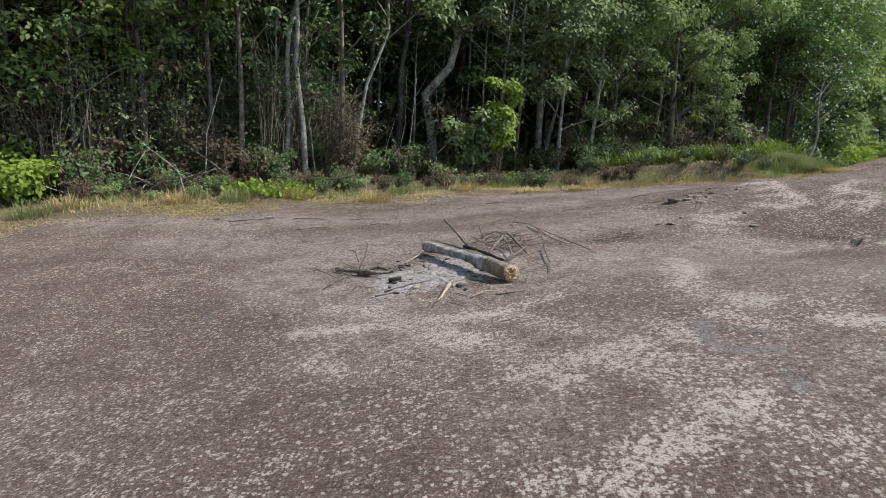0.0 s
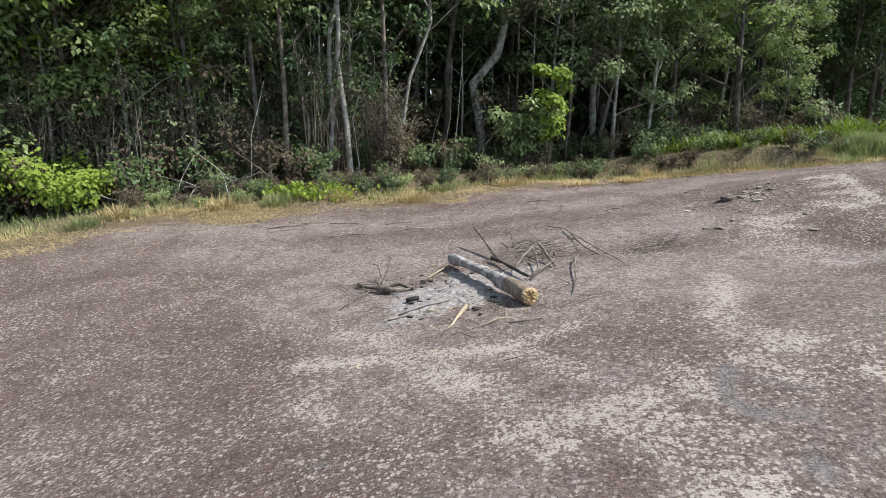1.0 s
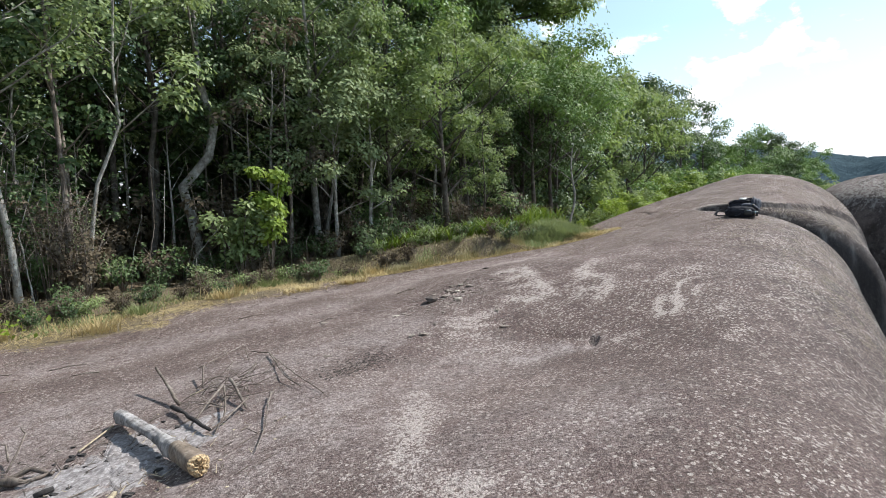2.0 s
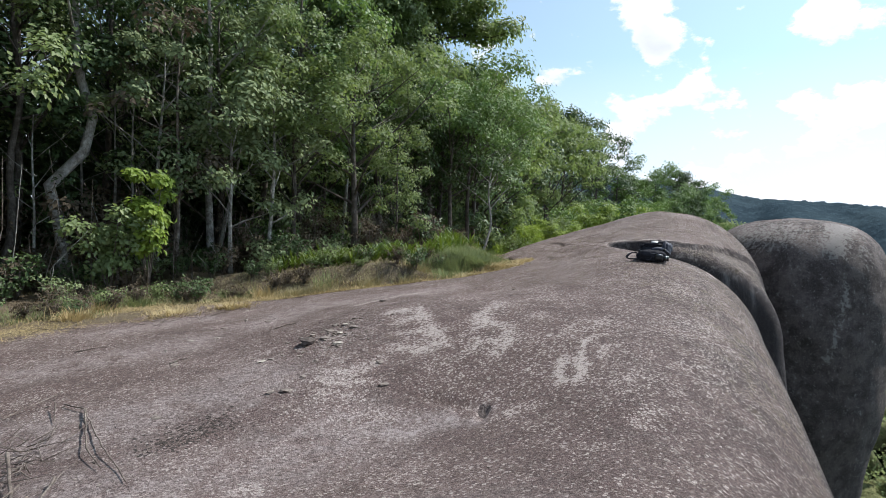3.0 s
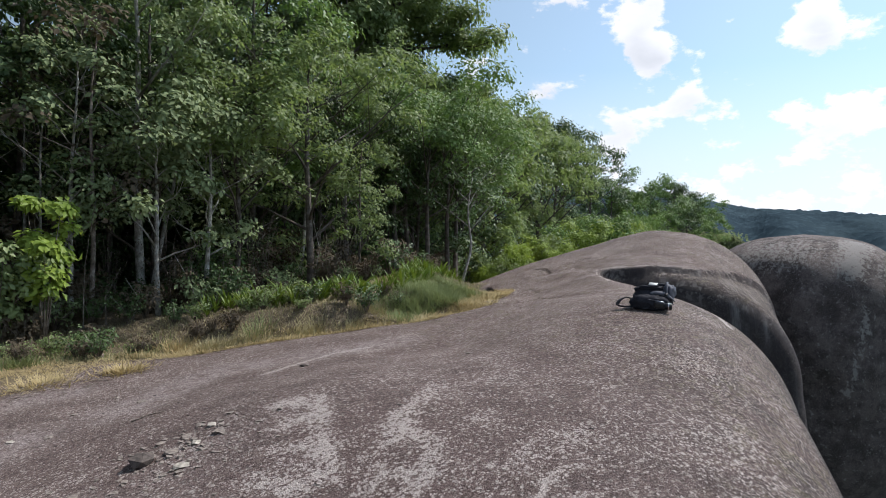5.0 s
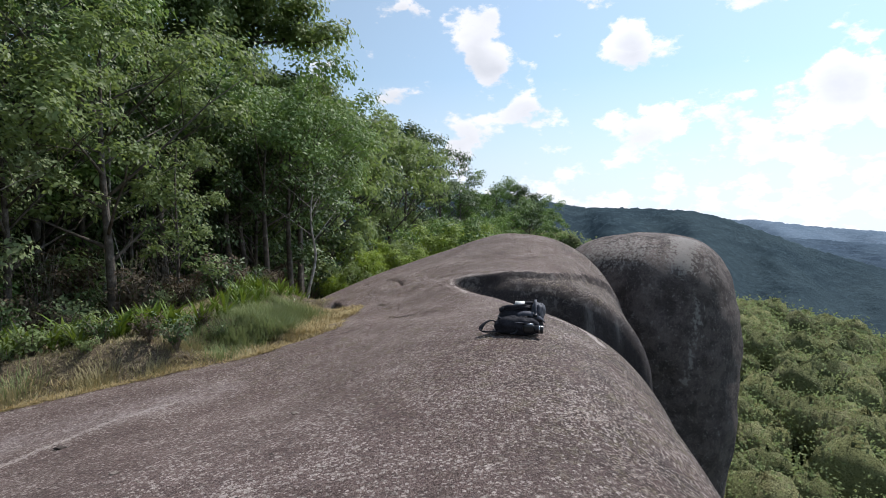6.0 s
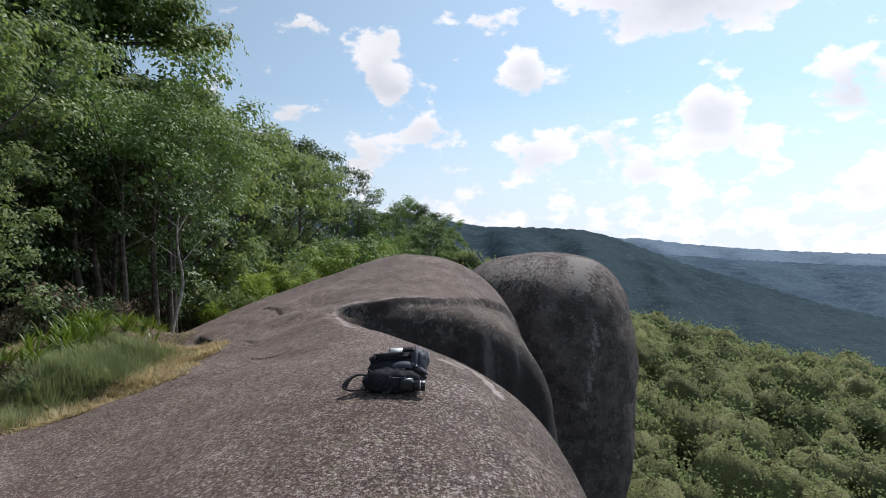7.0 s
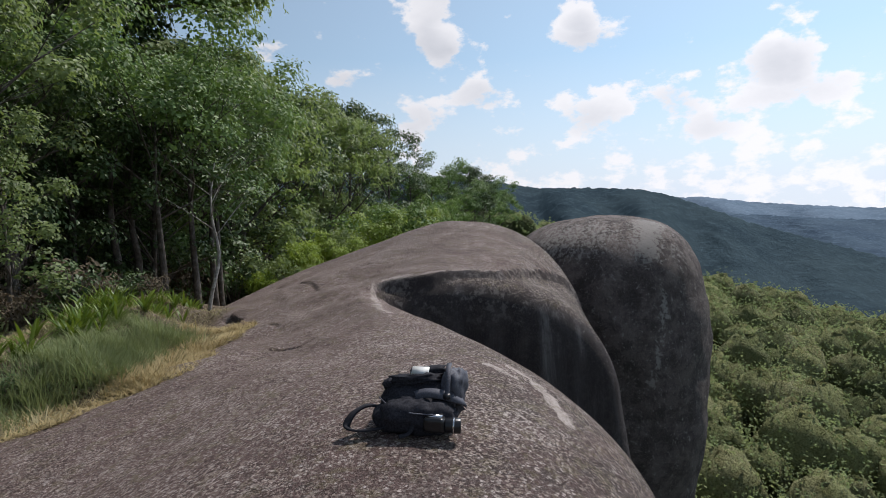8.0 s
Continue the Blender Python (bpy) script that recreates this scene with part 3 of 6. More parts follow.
PALE_FIELD = [(2.34, -1.85, 2.53, -1.79, 0.17, 0.8),
    (2.53, -1.79, 2.83, -1.63, 0.17, 0.8),
    (2.83, -1.63, 2.65, -1.33, 0.17, 0.8),
    (2.66, -1.49, 2.72, -1.2, 0.2, 0.65),
    (2.72, -1.2, 2.51, -0.99, 0.2, 0.65),
    (1.95, -1.04, 2.25, -1.02, 0.13, 0.9),
    (2.25, -1.02, 2.56, -0.92, 0.13, 0.9),
    (2.23, -1.71, 2.27, -1.5, 0.03, 1.35),
    (2.23, -1.7, 2.39, -1.62, 0.028, 1.35),
    (5.26, -2.46, 3.85, -1.72, 0.14, 0.75),
    (3.85, -1.72, 3.82, -1.36, 0.14, 0.75),
    (3.49, -1.4, 3.48, -1.09, 0.12, 0.6),
    (3.67, -0.9, 3.73, -0.71, 0.1, 0.9),
    (3.2, -1.59, 3.09, -1.39, 0.1, 0.6),
    (1.6, -1.19, 1.73, -1.07, 0.15, 0.6),
    (2.45, -0.74, 2.4, -0.54, 0.2, 0.5)]
GLYPH_E = [(8.84, -3.21, 8.94, -2.92, 0.09, 0.8),
    (8.48, -2.95, 8.7, -2.67, 0.08, 0.75),
    (8.15, -2.83, 8.26, -2.49, 0.08, 0.7),
    (7.85, -2.73, 7.78, -2.35, 0.09, 0.7),
    (8.94, -2.88, 8.27, -2.44, 0.1, 0.85),
    (8.27, -2.44, 7.94, -2.17, 0.1, 0.85),
    (7.78, -2.35, 7.96, -2.21, 0.1, 0.8)]
GLYPH_S = [(9.31, -1.98, 8.7, -2.01, 0.11, 0.75),
    (8.7, -2.01, 8.34, -1.91, 0.11, 0.75),
    (8.49, -1.87, 8.37, -1.61, 0.1, 0.7),
    (8.37, -1.61, 8.0, -1.57, 0.1, 0.7),
    (8.01, -1.63, 8.04, -1.88, 0.09, 0.75),
    (7.86, -1.53, 7.72, -1.58, 0.09, 0.6),
    (8.04, -1.88, 7.79, -1.84, 0.08, 0.5)]
RING_MARKS = [(7.39, -0.93, 7.63, -0.92, 0.045, 0.95),
    (7.63, -0.92, 7.62, -0.78, 0.045, 0.95),
    (7.62, -0.78, 7.32, -0.72, 0.045, 0.95),
    (7.32, -0.72, 7.16, -0.76, 0.045, 0.95),
    (7.16, -0.76, 7.2, -0.87, 0.045, 0.95),
    (7.2, -0.87, 7.39, -0.93, 0.045, 0.95),
    (7.62, -0.76, 8.0, -0.79, 0.04, 0.9),
    (8.0, -0.79, 8.18, -0.68, 0.04, 0.9),
    (8.18, -0.68, 8.2, -0.51, 0.04, 0.9),
    (7.62, -0.6, 7.85, -0.6, 0.04, 0.8),
    (7.85, -0.6, 7.94, -0.44, 0.04, 0.8),
    (7.21, -0.85, 7.13, -0.92, 0.04, 0.7),
    (6.7, -0.17, 6.38, -0.24, 0.06, 0.6),
    (6.38, -0.24, 6.43, -0.13, 0.06, 0.6),
    (6.74, -1.19, 6.82, -1.01, 0.08, 0.6)]
ZIGZAG = [(7.3, -3.25, 7.27, -2.88, 0.08, 0.7),
    (7.27, -2.88, 7.52, -2.68, 0.08, 0.7),
    (7.1, -3.11, 7.1, -2.77, 0.07, 0.7),
    (7.1, -2.77, 7.2, -2.56, 0.07, 0.7),
    (6.84, -2.96, 6.87, -2.53, 0.08, 0.6),
    (6.68, -2.61, 6.72, -2.15, 0.12, 0.5),
    (7.76, -3.42, 7.5, -3.13, 0.08, 0.5)]
FAR_WEAR = [(10.58, -4.62, 11.69, -4.4, 0.06, 0.8),
    (11.69, -4.4, 12.34, -3.86, 0.06, 0.8),
    (8.02, -2.06, 8.26, -1.97, 0.07, 0.4),
    (8.26, -1.97, 9.25, -2.04, 0.07, 0.4),
    (8.32, -0.93, 8.53, -0.67, 0.14, 0.5),
    (8.79, -1.35, 8.65, -1.24, 0.1, 0.5)]
NOTCH_CORNER = [(19.87, -1.57, 17.95, -1.27, 0.05, 1.0),
    (17.95, -1.27, 16.79, -1.04, 0.05, 1.0),
    (16.79, -1.04, 16.45, -0.88, 0.04, 0.9),
    (19.95, -1.40, 20.07, -0.9, 0.06, 1.1), (20.05, -0.9, 20.82, 0.79, 0.022, 0.9), (20.82, 0.79, 22.07, 1.75, 0.022, 0.8)]
DROPPINGS = [(13.68, 0.6, 13.24, 0.68, 0.03, 4.0),
    (13.24, 0.68, 12.91, 0.69, 0.03, 4.0),
    (13.86, 0.2, 13.63, 0.39, 0.03, 2.4),
    (14.16, 0.37, 13.86, 0.53, 0.025, 2.4)]
MARKS += HEARTH_LINES + PALE_FIELD + GLYPH_E + GLYPH_S + RING_MARKS + ZIGZAG + FAR_WEAR + NOTCH_CORNER + DROPPINGS
DUST_FIELD = [(3.3, -4.7, 4.7, -3.3, 0.75, 1.0), (3.0, -5.3, 4.3, -5.8, 0.6, 0.9), (2.9, -3.7, 4.6, -2.6, 0.6, 0.8),
    (2.27, -10.05, 3.92, -8.56, 0.45, 0.8),
    (3.92, -8.56, 5.91, -7.27, 0.45, 0.8),
    (5.91, -7.27, 8.3, -5.77, 0.45, 0.8),
    (2.72, -7.95, 4.56, -5.65, 0.5, 0.8),
    (4.56, -5.65, 6.51, -3.74, 0.5, 0.8),
    (3.14, -4.79, 4.45, -3.14, 0.5, 0.7),
    (4.45, -3.14, 6.35, -2.35, 0.5, 0.7),
    (2.35, -3.01, 2.93, -1.73, 0.5, 0.6),
    (2.16, -1.58, 3.09, -0.7, 0.5, 0.5),
    (3.91, -1.49, 4.89, -0.89, 0.5, 0.5)]
SLAB_DUST = [(6.44, -2.01, 6.61, -1.82, 0.16, 1.3),
    (6.61, -1.82, 6.73, -1.48, 0.16, 1.3),
    (6.96, -3.59, 6.49, -3.76, 0.35, 0.9),
    (6.49, -3.76, 7.18, -3.89, 0.35, 0.9),
    (8.54, -7.58, 9.92, -6.99, 0.3, 0.9)]
PATH_DUST = [(9.26, -5.43, 11.09, -5.63, 0.35, 0.8),
    (11.09, -5.63, 11.72, -4.73, 0.35, 0.8),
    (11.72, -4.73, 12.49, -3.69, 0.35, 0.8),
    (22.7, -5.19, 22.83, -1.99, 0.5, 0.4),
    (22.83, -1.99, 23.77, -1.23, 0.5, 0.4)]
DUSTY += DUST_FIELD + SLAB_DUST + PATH_DUST
GREY_STAINS = [(3.38, -1.47, 3.07, -1.31, 0.055, 0.62),
    (3.07, -1.31, 3.01, -1.15, 0.055, 0.62),
    (3.01, -1.15, 3.12, -0.98, 0.055, 0.62),
    (3.34, -1.34, 3.37, -1.07, 0.05, 0.55),
    (2.88, -0.88, 2.7, -0.77, 0.06, 0.55),
    (5.46, -2.65, 5.25, -2.25, 0.06, 0.4),
    (2.04, -5.04, 1.65, -4.6, 0.1, 0.35),
    (1.54, -2.52, 1.63, -2.46, 0.03, 0.6)]
STAINED += GREY_STAINS

rock = build_rock()


def ground_at(x, y):
    s, c = to_sc(x, y)
    return float(rock_z(s, c))


# ---- the land around, to the horizon ----


def land_z(x, y):
    """Forest floor beside the ridge, and the wooded valley on the cliff side."""
    x, y = np.asarray(x, float), np.asarray(y, float)
    s, c = to_sc(x, y)
    r = np.hypot(x - 8, y - 8)
    side = sstep(-14, 9, c - 0.3 * np.maximum(s - 36, 0))
    near = -5.5 * (1 - side) - 45 * side + 4.0 * sstep(28, 60, r) * (1 - side)
    az = np.degrees(np.arctan2(-(x - 6), y - 6))
    spur = np.interp(az, [-180, -130, -100, -88, -79, -71, -65, -59, -52, -20, 60, 120, 180], [-60, -70, -60, -48, -42, -35, -26, -12, -6, -3, -3, -20, -60])
    z = near * (1 - sstep(45, 190, r)) + spur * sstep(45, 190, r)
    out = sstep(240, 800, r)
    return z * (1 - out) - 105 * out


def hill_material():
    m, n, l, p = material("wooded_land")
    pos = n.new("ShaderNodeNewGeometry").outputs["Position"]
    crowns = n.new("ShaderNodeTexVoronoi")
    crowns.inputs["Scale"].default_value = 0.11
    l.new(pos, crowns.inputs["Vector"])
    tone = tex_noise(n, l, 0.006, 5.0, 0.6, pos)
    fine = tex_noise(n, l, 0.25, 6.0, 0.7, pos)
    col = mix(n, l, step(n, l, tone, 0.38, 0.62), (0.030, 0.052, 0.030), (0.050, 0.075, 0.034))
    col = mix(n, l, calc(n, l, "MULTIPLY", step(n, l, fine, 0.42, 0.66), 0.55), col, (0.090, 0.120, 0.045))
    l.new(col, p.inputs["Base Color"])
    p.inputs["Roughness"].default_value = 0.9
    p.inputs["Specular IOR Level"].default_value = 0.1
    relief(n, l, p, calc(n, l, "SUBTRACT", fine, calc(n, l, "MULTIPLY", crowns.outputs["Distance"], 0.12)), 1.0, 5.0)
    return m


def build_land():
    rr = np.concatenate([np.linspace(0.01, 60, 32), np.geomspace(63, 4600, 130)])
    aa = np.concatenate([np.linspace(-180, -100, 30), np.linspace(-99, -25, 120), np.linspace(-23, 180, 70)])
    r, a = np.meshgrid(rr, np.radians(aa), indexing="ij")
    x, y = 8 - np.sin(a) * r, 8 + np.cos(a) * r
    z = land_z(x, y)
    v = np.stack([x, y, z], -1).reshape(-1, 3)
    return tagged(sheet("ground", v, grid_faces(len(rr), len(aa))[:, ::-1], hill_material()), "wooded valley floor reaching to the horizon", "ground", kind="structure")


build_land()


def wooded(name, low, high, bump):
    """A far wooded hillside; its low and high colours have the haze mixed in."""
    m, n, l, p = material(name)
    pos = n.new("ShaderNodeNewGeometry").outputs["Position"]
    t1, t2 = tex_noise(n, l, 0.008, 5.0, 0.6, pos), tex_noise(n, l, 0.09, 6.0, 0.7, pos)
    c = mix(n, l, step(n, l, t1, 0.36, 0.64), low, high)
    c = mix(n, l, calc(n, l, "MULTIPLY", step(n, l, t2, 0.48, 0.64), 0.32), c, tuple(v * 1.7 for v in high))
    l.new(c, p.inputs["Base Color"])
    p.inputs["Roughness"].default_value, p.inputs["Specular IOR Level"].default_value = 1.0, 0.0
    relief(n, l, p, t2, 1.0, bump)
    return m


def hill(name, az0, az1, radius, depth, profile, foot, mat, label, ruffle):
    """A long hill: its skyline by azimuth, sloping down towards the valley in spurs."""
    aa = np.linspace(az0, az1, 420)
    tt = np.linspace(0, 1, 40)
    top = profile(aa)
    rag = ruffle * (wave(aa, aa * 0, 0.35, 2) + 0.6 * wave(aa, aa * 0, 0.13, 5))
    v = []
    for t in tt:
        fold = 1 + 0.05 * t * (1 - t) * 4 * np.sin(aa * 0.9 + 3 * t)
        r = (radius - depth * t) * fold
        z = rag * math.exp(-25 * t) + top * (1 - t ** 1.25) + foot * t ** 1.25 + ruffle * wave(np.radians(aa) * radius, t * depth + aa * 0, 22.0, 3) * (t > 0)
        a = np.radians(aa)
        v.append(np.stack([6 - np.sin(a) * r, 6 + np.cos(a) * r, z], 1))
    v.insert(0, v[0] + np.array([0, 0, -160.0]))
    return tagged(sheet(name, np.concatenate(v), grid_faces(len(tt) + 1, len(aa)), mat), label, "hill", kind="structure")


# aerial haze is in the base colours: bluer and paler with distance
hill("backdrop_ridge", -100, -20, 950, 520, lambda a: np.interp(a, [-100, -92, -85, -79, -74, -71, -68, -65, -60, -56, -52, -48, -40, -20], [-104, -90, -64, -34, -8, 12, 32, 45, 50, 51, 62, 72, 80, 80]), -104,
     wooded("ridge_woods_hazed", (0.040, 0.060, 0.074), (0.054, 0.078, 0.091), 4.0), "dark wooded ridge across the valley with a painted blue haze", 1.6)
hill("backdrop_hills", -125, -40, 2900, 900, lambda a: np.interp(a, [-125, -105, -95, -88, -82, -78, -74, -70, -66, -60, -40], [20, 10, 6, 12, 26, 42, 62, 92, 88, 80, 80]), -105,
     wooded("hazy_hills", (0.125, 0.170, 0.225), (0.160, 0.210, 0.270), 2.0), "hills far across the valley, pale blue with painted haze", 3.0)
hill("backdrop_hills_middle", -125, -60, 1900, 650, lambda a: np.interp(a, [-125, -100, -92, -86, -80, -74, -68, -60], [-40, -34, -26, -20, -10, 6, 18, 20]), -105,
     wooded("woods_hazed_blue", (0.066, 0.094, 0.130), (0.088, 0.122, 0.160), 3.0), "wooded hills in the valley, tinted blue-green with painted haze", 2.5)


# ---- boulder beyond the ridge: a huge upright egg of dark granite ----
def build_boulder(name, x, y, top, waist, rx, ry, turn, label, power=3.0, seed=0):
    """Upright rock: a flat-shouldered rounded head over a waist, drawn in a little below it and going down into the slope."""
    rows, cols = 96, 120
    q = np.concatenate([np.linspace(0, 1, 46) ** 0.8, 1 + np.linspace(0.02, 1, 50) ** 1.5 * 5])
    ph = np.linspace(0, 2 * math.pi, cols)
    q, p = np.meshgrid(q, ph, indexing="ij")
    head = np.clip(1 - (1 - np.clip(q, 0, 1)) ** power, 0, 1) ** 0.5
    r = np.where(q <= 1, head, 1 - 0.24 * sstep(1.05, 2.4, q))
    z = np.where(q <= 1, top - (top - waist) * np.clip(q, 0, 1) ** 1.40, waist - (q - 1) * (top - waist))
    lump = 1 + 0.030 * wave(p * 3, z * 0.8, 1.0, seed) + 0.012 * wave(p * 9, z * 2.2, 1.0, seed + 2) - 0.035 * np.exp(-(((p - 3.9) / 0.16) ** 2)) * sstep(0.1, 0.6, q)
    X, Y = rx * r * lump * np.cos(p), ry * r * lump * np.sin(p)
    z = z + 0.10 * wave(X, Y, 1.6, 4) * (1 - sstep(0.5, 1.0, q)) + 0.16 * X / rx * (1 - sstep(0.6, 1.0, q))
    ca, sa = math.cos(radians(turn)), math.sin(radians(turn))
    v = np.stack([x + X * ca - Y * sa, y + X * sa + Y * ca, z], -1).reshape(-1, 3)
    ob = sheet(name, v, grid_faces(rows, cols), BOULDER)
    grey = np.zeros(len(v))
    for a, b, wide, k in BOULDER_LICHEN:
        a, b = np.array(a), np.array(b)
        t = np.clip(((v - a) @ (b - a)) / ((b - a) @ (b - a)), 0, 1)
        grey = np.maximum(grey, k * np.clip(1.4 - np.linalg.norm(v - a - t[:, None] * (b - a), axis=1) / wide, 0, 1))
    ob.data.attributes.new("pale", "FLOAT", "POINT").data.foreach_set("value", grey.astype(np.float32))
    return tagged(ob, label, "rock", kind="structure")


# grey lichen on its shoulder and a pale run-off streak: ends, half-width, strength
BOULDER_LICHEN = [((25.3, 14.5, 1.1), (24.2, 14.2, 0.3), 0.55, 0.9), ((24.28, 13.69, -0.1), (23.86, 13.44, -1.6), 0.14, 1.0), ((23.86, 13.44, -1.6), (23.4, 13.5, -3.6), 0.10, 0.8),
                  ((23.6, 15.6, 0.8), (23.2, 16.8, 0.6), 0.9, 0.45), ((24.9, 13.7, 0.2), (24.9, 13.4, -2.5), 0.35, 0.6)]
build_boulder("boulder", 25.7, 16.6, 1.42, -4.0, 3.5, 3.85, -28, "huge rounded dark granite boulder streaked by run-off")


# ---- plants ----
def floor_at(x, y):
    """Height of the forest floor."""
    s, c = to_sc(x, y)
    return float(rock_z(s, c)) if (s < 60 and c > -38) else float(land_z(x, y))


def tube(points, radii, sides=6):
    """Points and faces of a tapered tube along a line."""
    pts, v, f = [Vector(p) for p in points], [], []
    side = Vector((0.3, 1, 0.2))
    for i, p in enumerate(pts):
        d = (pts[min(i + 1, len(pts) - 1)] - pts[max(i - 1, 0)]).normalized()
        a = d.cross(side)
        a = (a if a.length > 0.05 else d.cross(Vector((1, 0, 0)))).normalized()
        b = d.cross(a)
        for k in range(sides):
            w = 2 * math.pi * k / sides
            v.append(p + (a * math.cos(w) + b * math.sin(w)) * radii[i])
    n = len(pts)
    for i in range(n - 1):
        for k in range(sides):
            q = (k + 1) % sides
            f.append((i * sides + k, i * sides + q, (i + 1) * sides + q, (i + 1) * sides + k))
    f.append(tuple(range(sides))[::-1])
    f.append(tuple((n - 1) * sides + k for k in range(sides)))
    return v, f


def join(pieces):
    v, f = [], []
    for pv, pf in pieces:
        o = len(v)
        v += list(pv)
        f += [tuple(i + o for i in q) for q in pf]
    return v, f


def leaves(centres, spread, count, size, r, droop=0.3, slim=0.5):
    """Leaf blades (a kite folded a little) scattered round the given twig ends."""
    centres = np.asarray(centres, float)
    k = r.integers(0, len(centres), count)
    u = r.normal(size=(count, 3))
    u /= np.linalg.norm(u, axis=1)[:, None]
    pos = centres[k] + u * (np.abs(r.normal(0, 1, (count, 1))) ** 0.8) * np.asarray(spread) * 0.62
    d = u * 0.8 + r.normal(0, 0.7, (count, 3)) + np.array([0, 0, -droop])
    d /= np.linalg.norm(d, axis=1)[:, None]
    up = np.array([0, 0, 1.0]) + r.normal(0, 0.45, (count, 3))
    w = np.cross(d, up)
    w /= np.maximum(np.linalg.norm(w, axis=1), 1e-3)[:, None]
    nrm = np.cross(w, d)
    ln = size * r.uniform(0.5, 1.2, (count, 1))
    half = ln * slim * 0.5
    a, b = pos, pos + d * ln - nrm * ln * 0.10
    m = pos + d * ln * 0.45
    v = np.stack([a, m + w * half + nrm * half * 0.25, b, m - w * half + nrm * half * 0.25], 1).reshape(-1, 3)
    i = np.arange(count)[:, None] * 4
    f = np.concatenate([i + [0, 1, 2], i + [0, 2, 3]], 0)
    return v, f


def clump_leaves(clumps, count, size, r, flat=0.80, droop=0.25, slim=0.58):
    """Leaf blades on rounded clumps (x, y, z, radius): most near the upper skin of a clump, facing outwards and up."""
    c = np.asarray(clumps, float)
    weight = c[:, 3] ** 1.7
    k = r.choice(len(c), count, p=weight / weight.sum())
    u = r.normal(size=(count, 3))
    u /= np.linalg.norm(u, axis=1)[:, None]
    u[:, 2] = np.where(u[:, 2] < -0.35, -u[:, 2], u[:, 2])
    lump = 1 + 0.22 * np.sin(7 * u[:, 0] + 5 * u[:, 1] + k) + 0.15 * np.sin(9 * u[:, 2] + 2.0 * k)
    pos = c[k, :3] + u * (c[k, 3] * lump * np.sqrt(r.uniform(0.16, 1.1, count)))[:, None] * np.array([1, 1, flat])
    nrm = u * 0.72 + np.array([0.34, -0.38, 0.48]) + r.normal(0, 0.34, (count, 3))     # leaves turn to the open side
    nrm /= np.linalg.norm(nrm, axis=1)[:, None]
    d = u * 0.5 + r.normal(0, 0.8, (count, 3)) + np.array([0, 0, -droop])
    d -= nrm * (d * nrm).sum(1)[:, None]
    d /= np.maximum(np.linalg.norm(d, axis=1), 1e-3)[:, None]
    w = np.cross(nrm, d)
    ln = size * r.uniform(0.6, 1.35, (count, 1))
    half = ln * slim * 0.5
    m = pos + d * ln * 0.45
    v = np.stack([pos, m + w * half + nrm * half * 0.25, pos + d * ln - nrm * ln * 0.12, m - w * half + nrm * half * 0.25], 1).reshape(-1, 3)
    i = np.arange(count)[:, None] * 4
    return v, np.concatenate([i + [0, 1, 2], i + [0, 2, 3]], 0)


def leaf_mesh(name, v, f, mat, parent):
    me = bpy.data.meshes.new(name)
    me.vertices.add(len(v))
    me.vertices.foreach_set("co", np.asarray(v, np.float32).ravel())
    f = np.asarray(f, np.int32)
    me.loops.add(f.size)
    me.loops.foreach_set("vertex_index", f.ravel())
    me.polygons.add(len(f))
    me.polygons.foreach_set("loop_start", np.arange(0, f.size, f.shape[1], dtype=np.int32))
    me.update(calc_edges=True)
    me.materials.append(mat)
    ob = new(name, me)
    if parent:
        ob.parent = parent
    return ob


def tree(x, y, height, r, trunk_r=0.11, bark_mat=None, leaf=None, n_leaf=2600, crown=(0.35, 1.0), wide=2.2, lean=(0, 0), size=0.13, bends=None, label="", limbs=9, z=None, twig_leaf=0.5):
    """A tree: a bent tapered trunk with limbs and twigs, and a crown of leaf clumps on the twigs."""
    z0 = ground_at(x, y) - 0.15 if z is None else z
    top = new("tree")
    top.location = (x, y, z0)
    pieces, ends = [], []
    n = 12
    line = []
    for i in range(n + 1):
        t = i / n
        off = Vector((lean[0] * t * height, lean[1] * t * height, 0))
        if bends:
            for h0, bx, by, w in bends:
                k = math.exp(-((t * height - h0) / w) ** 2)
                off += Vector((bx * k, by * k, 0))
        off += Vector((0.10 * math.sin(3.1 * t * 2 + x), 0.10 * math.cos(2.7 * t * 2 + y), 0)) * t * height * 0.12
        line.append(off + Vector((0, 0, t * height * 0.93)))
    radii = [trunk_r * (1.25 - 0.25 * min(1, i * 1.5) if i < 1 else 1) * (1 - 0.86 * (i / n) ** 1.1) + 0.008 for i in range(n + 1)]
    pieces.append(tube(line, radii, 8))
    for j in range(limbs):
        t = crown[0] + (crown[1] - crown[0]) * ((j + r.uniform(0, 0.8)) / limbs) * 0.95
        t = min(t, 0.97)
        k = t * n
        i = int(k)
        base = line[i].lerp(line[min(i + 1, n)], k - i)
        ang = j * 2.4 + r.uniform(-0.5, 0.5)
        reach = wide * (0.55 + 0.6 * math.sin(math.pi * min(1, (t - crown[0]) / (crown[1] - crown[0] + 1e-6) * 0.8 + 0.2))) * r.uniform(0.7, 1.15)
        d = Vector((math.cos(ang), math.sin(ang), r.uniform(0.35, 1.0)))
        pts = [base, base + d * reach * 0.35 + Vector((0, 0, 0.05)), base + d * reach * 0.7 + Vector((r.normal(0, .1), r.normal(0, .1), 0.12)), base + d * reach + Vector((0, 0, 0.1))]
        r0 = max(0.012, radii[i] * 0.5)
        pieces.append(tube(pts, [r0, r0 * 0.7, r0 * 0.45, r0 * 0.2], 5))
        ends.append((*pts[3], twig_leaf * r.uniform(0.75, 1.25)))
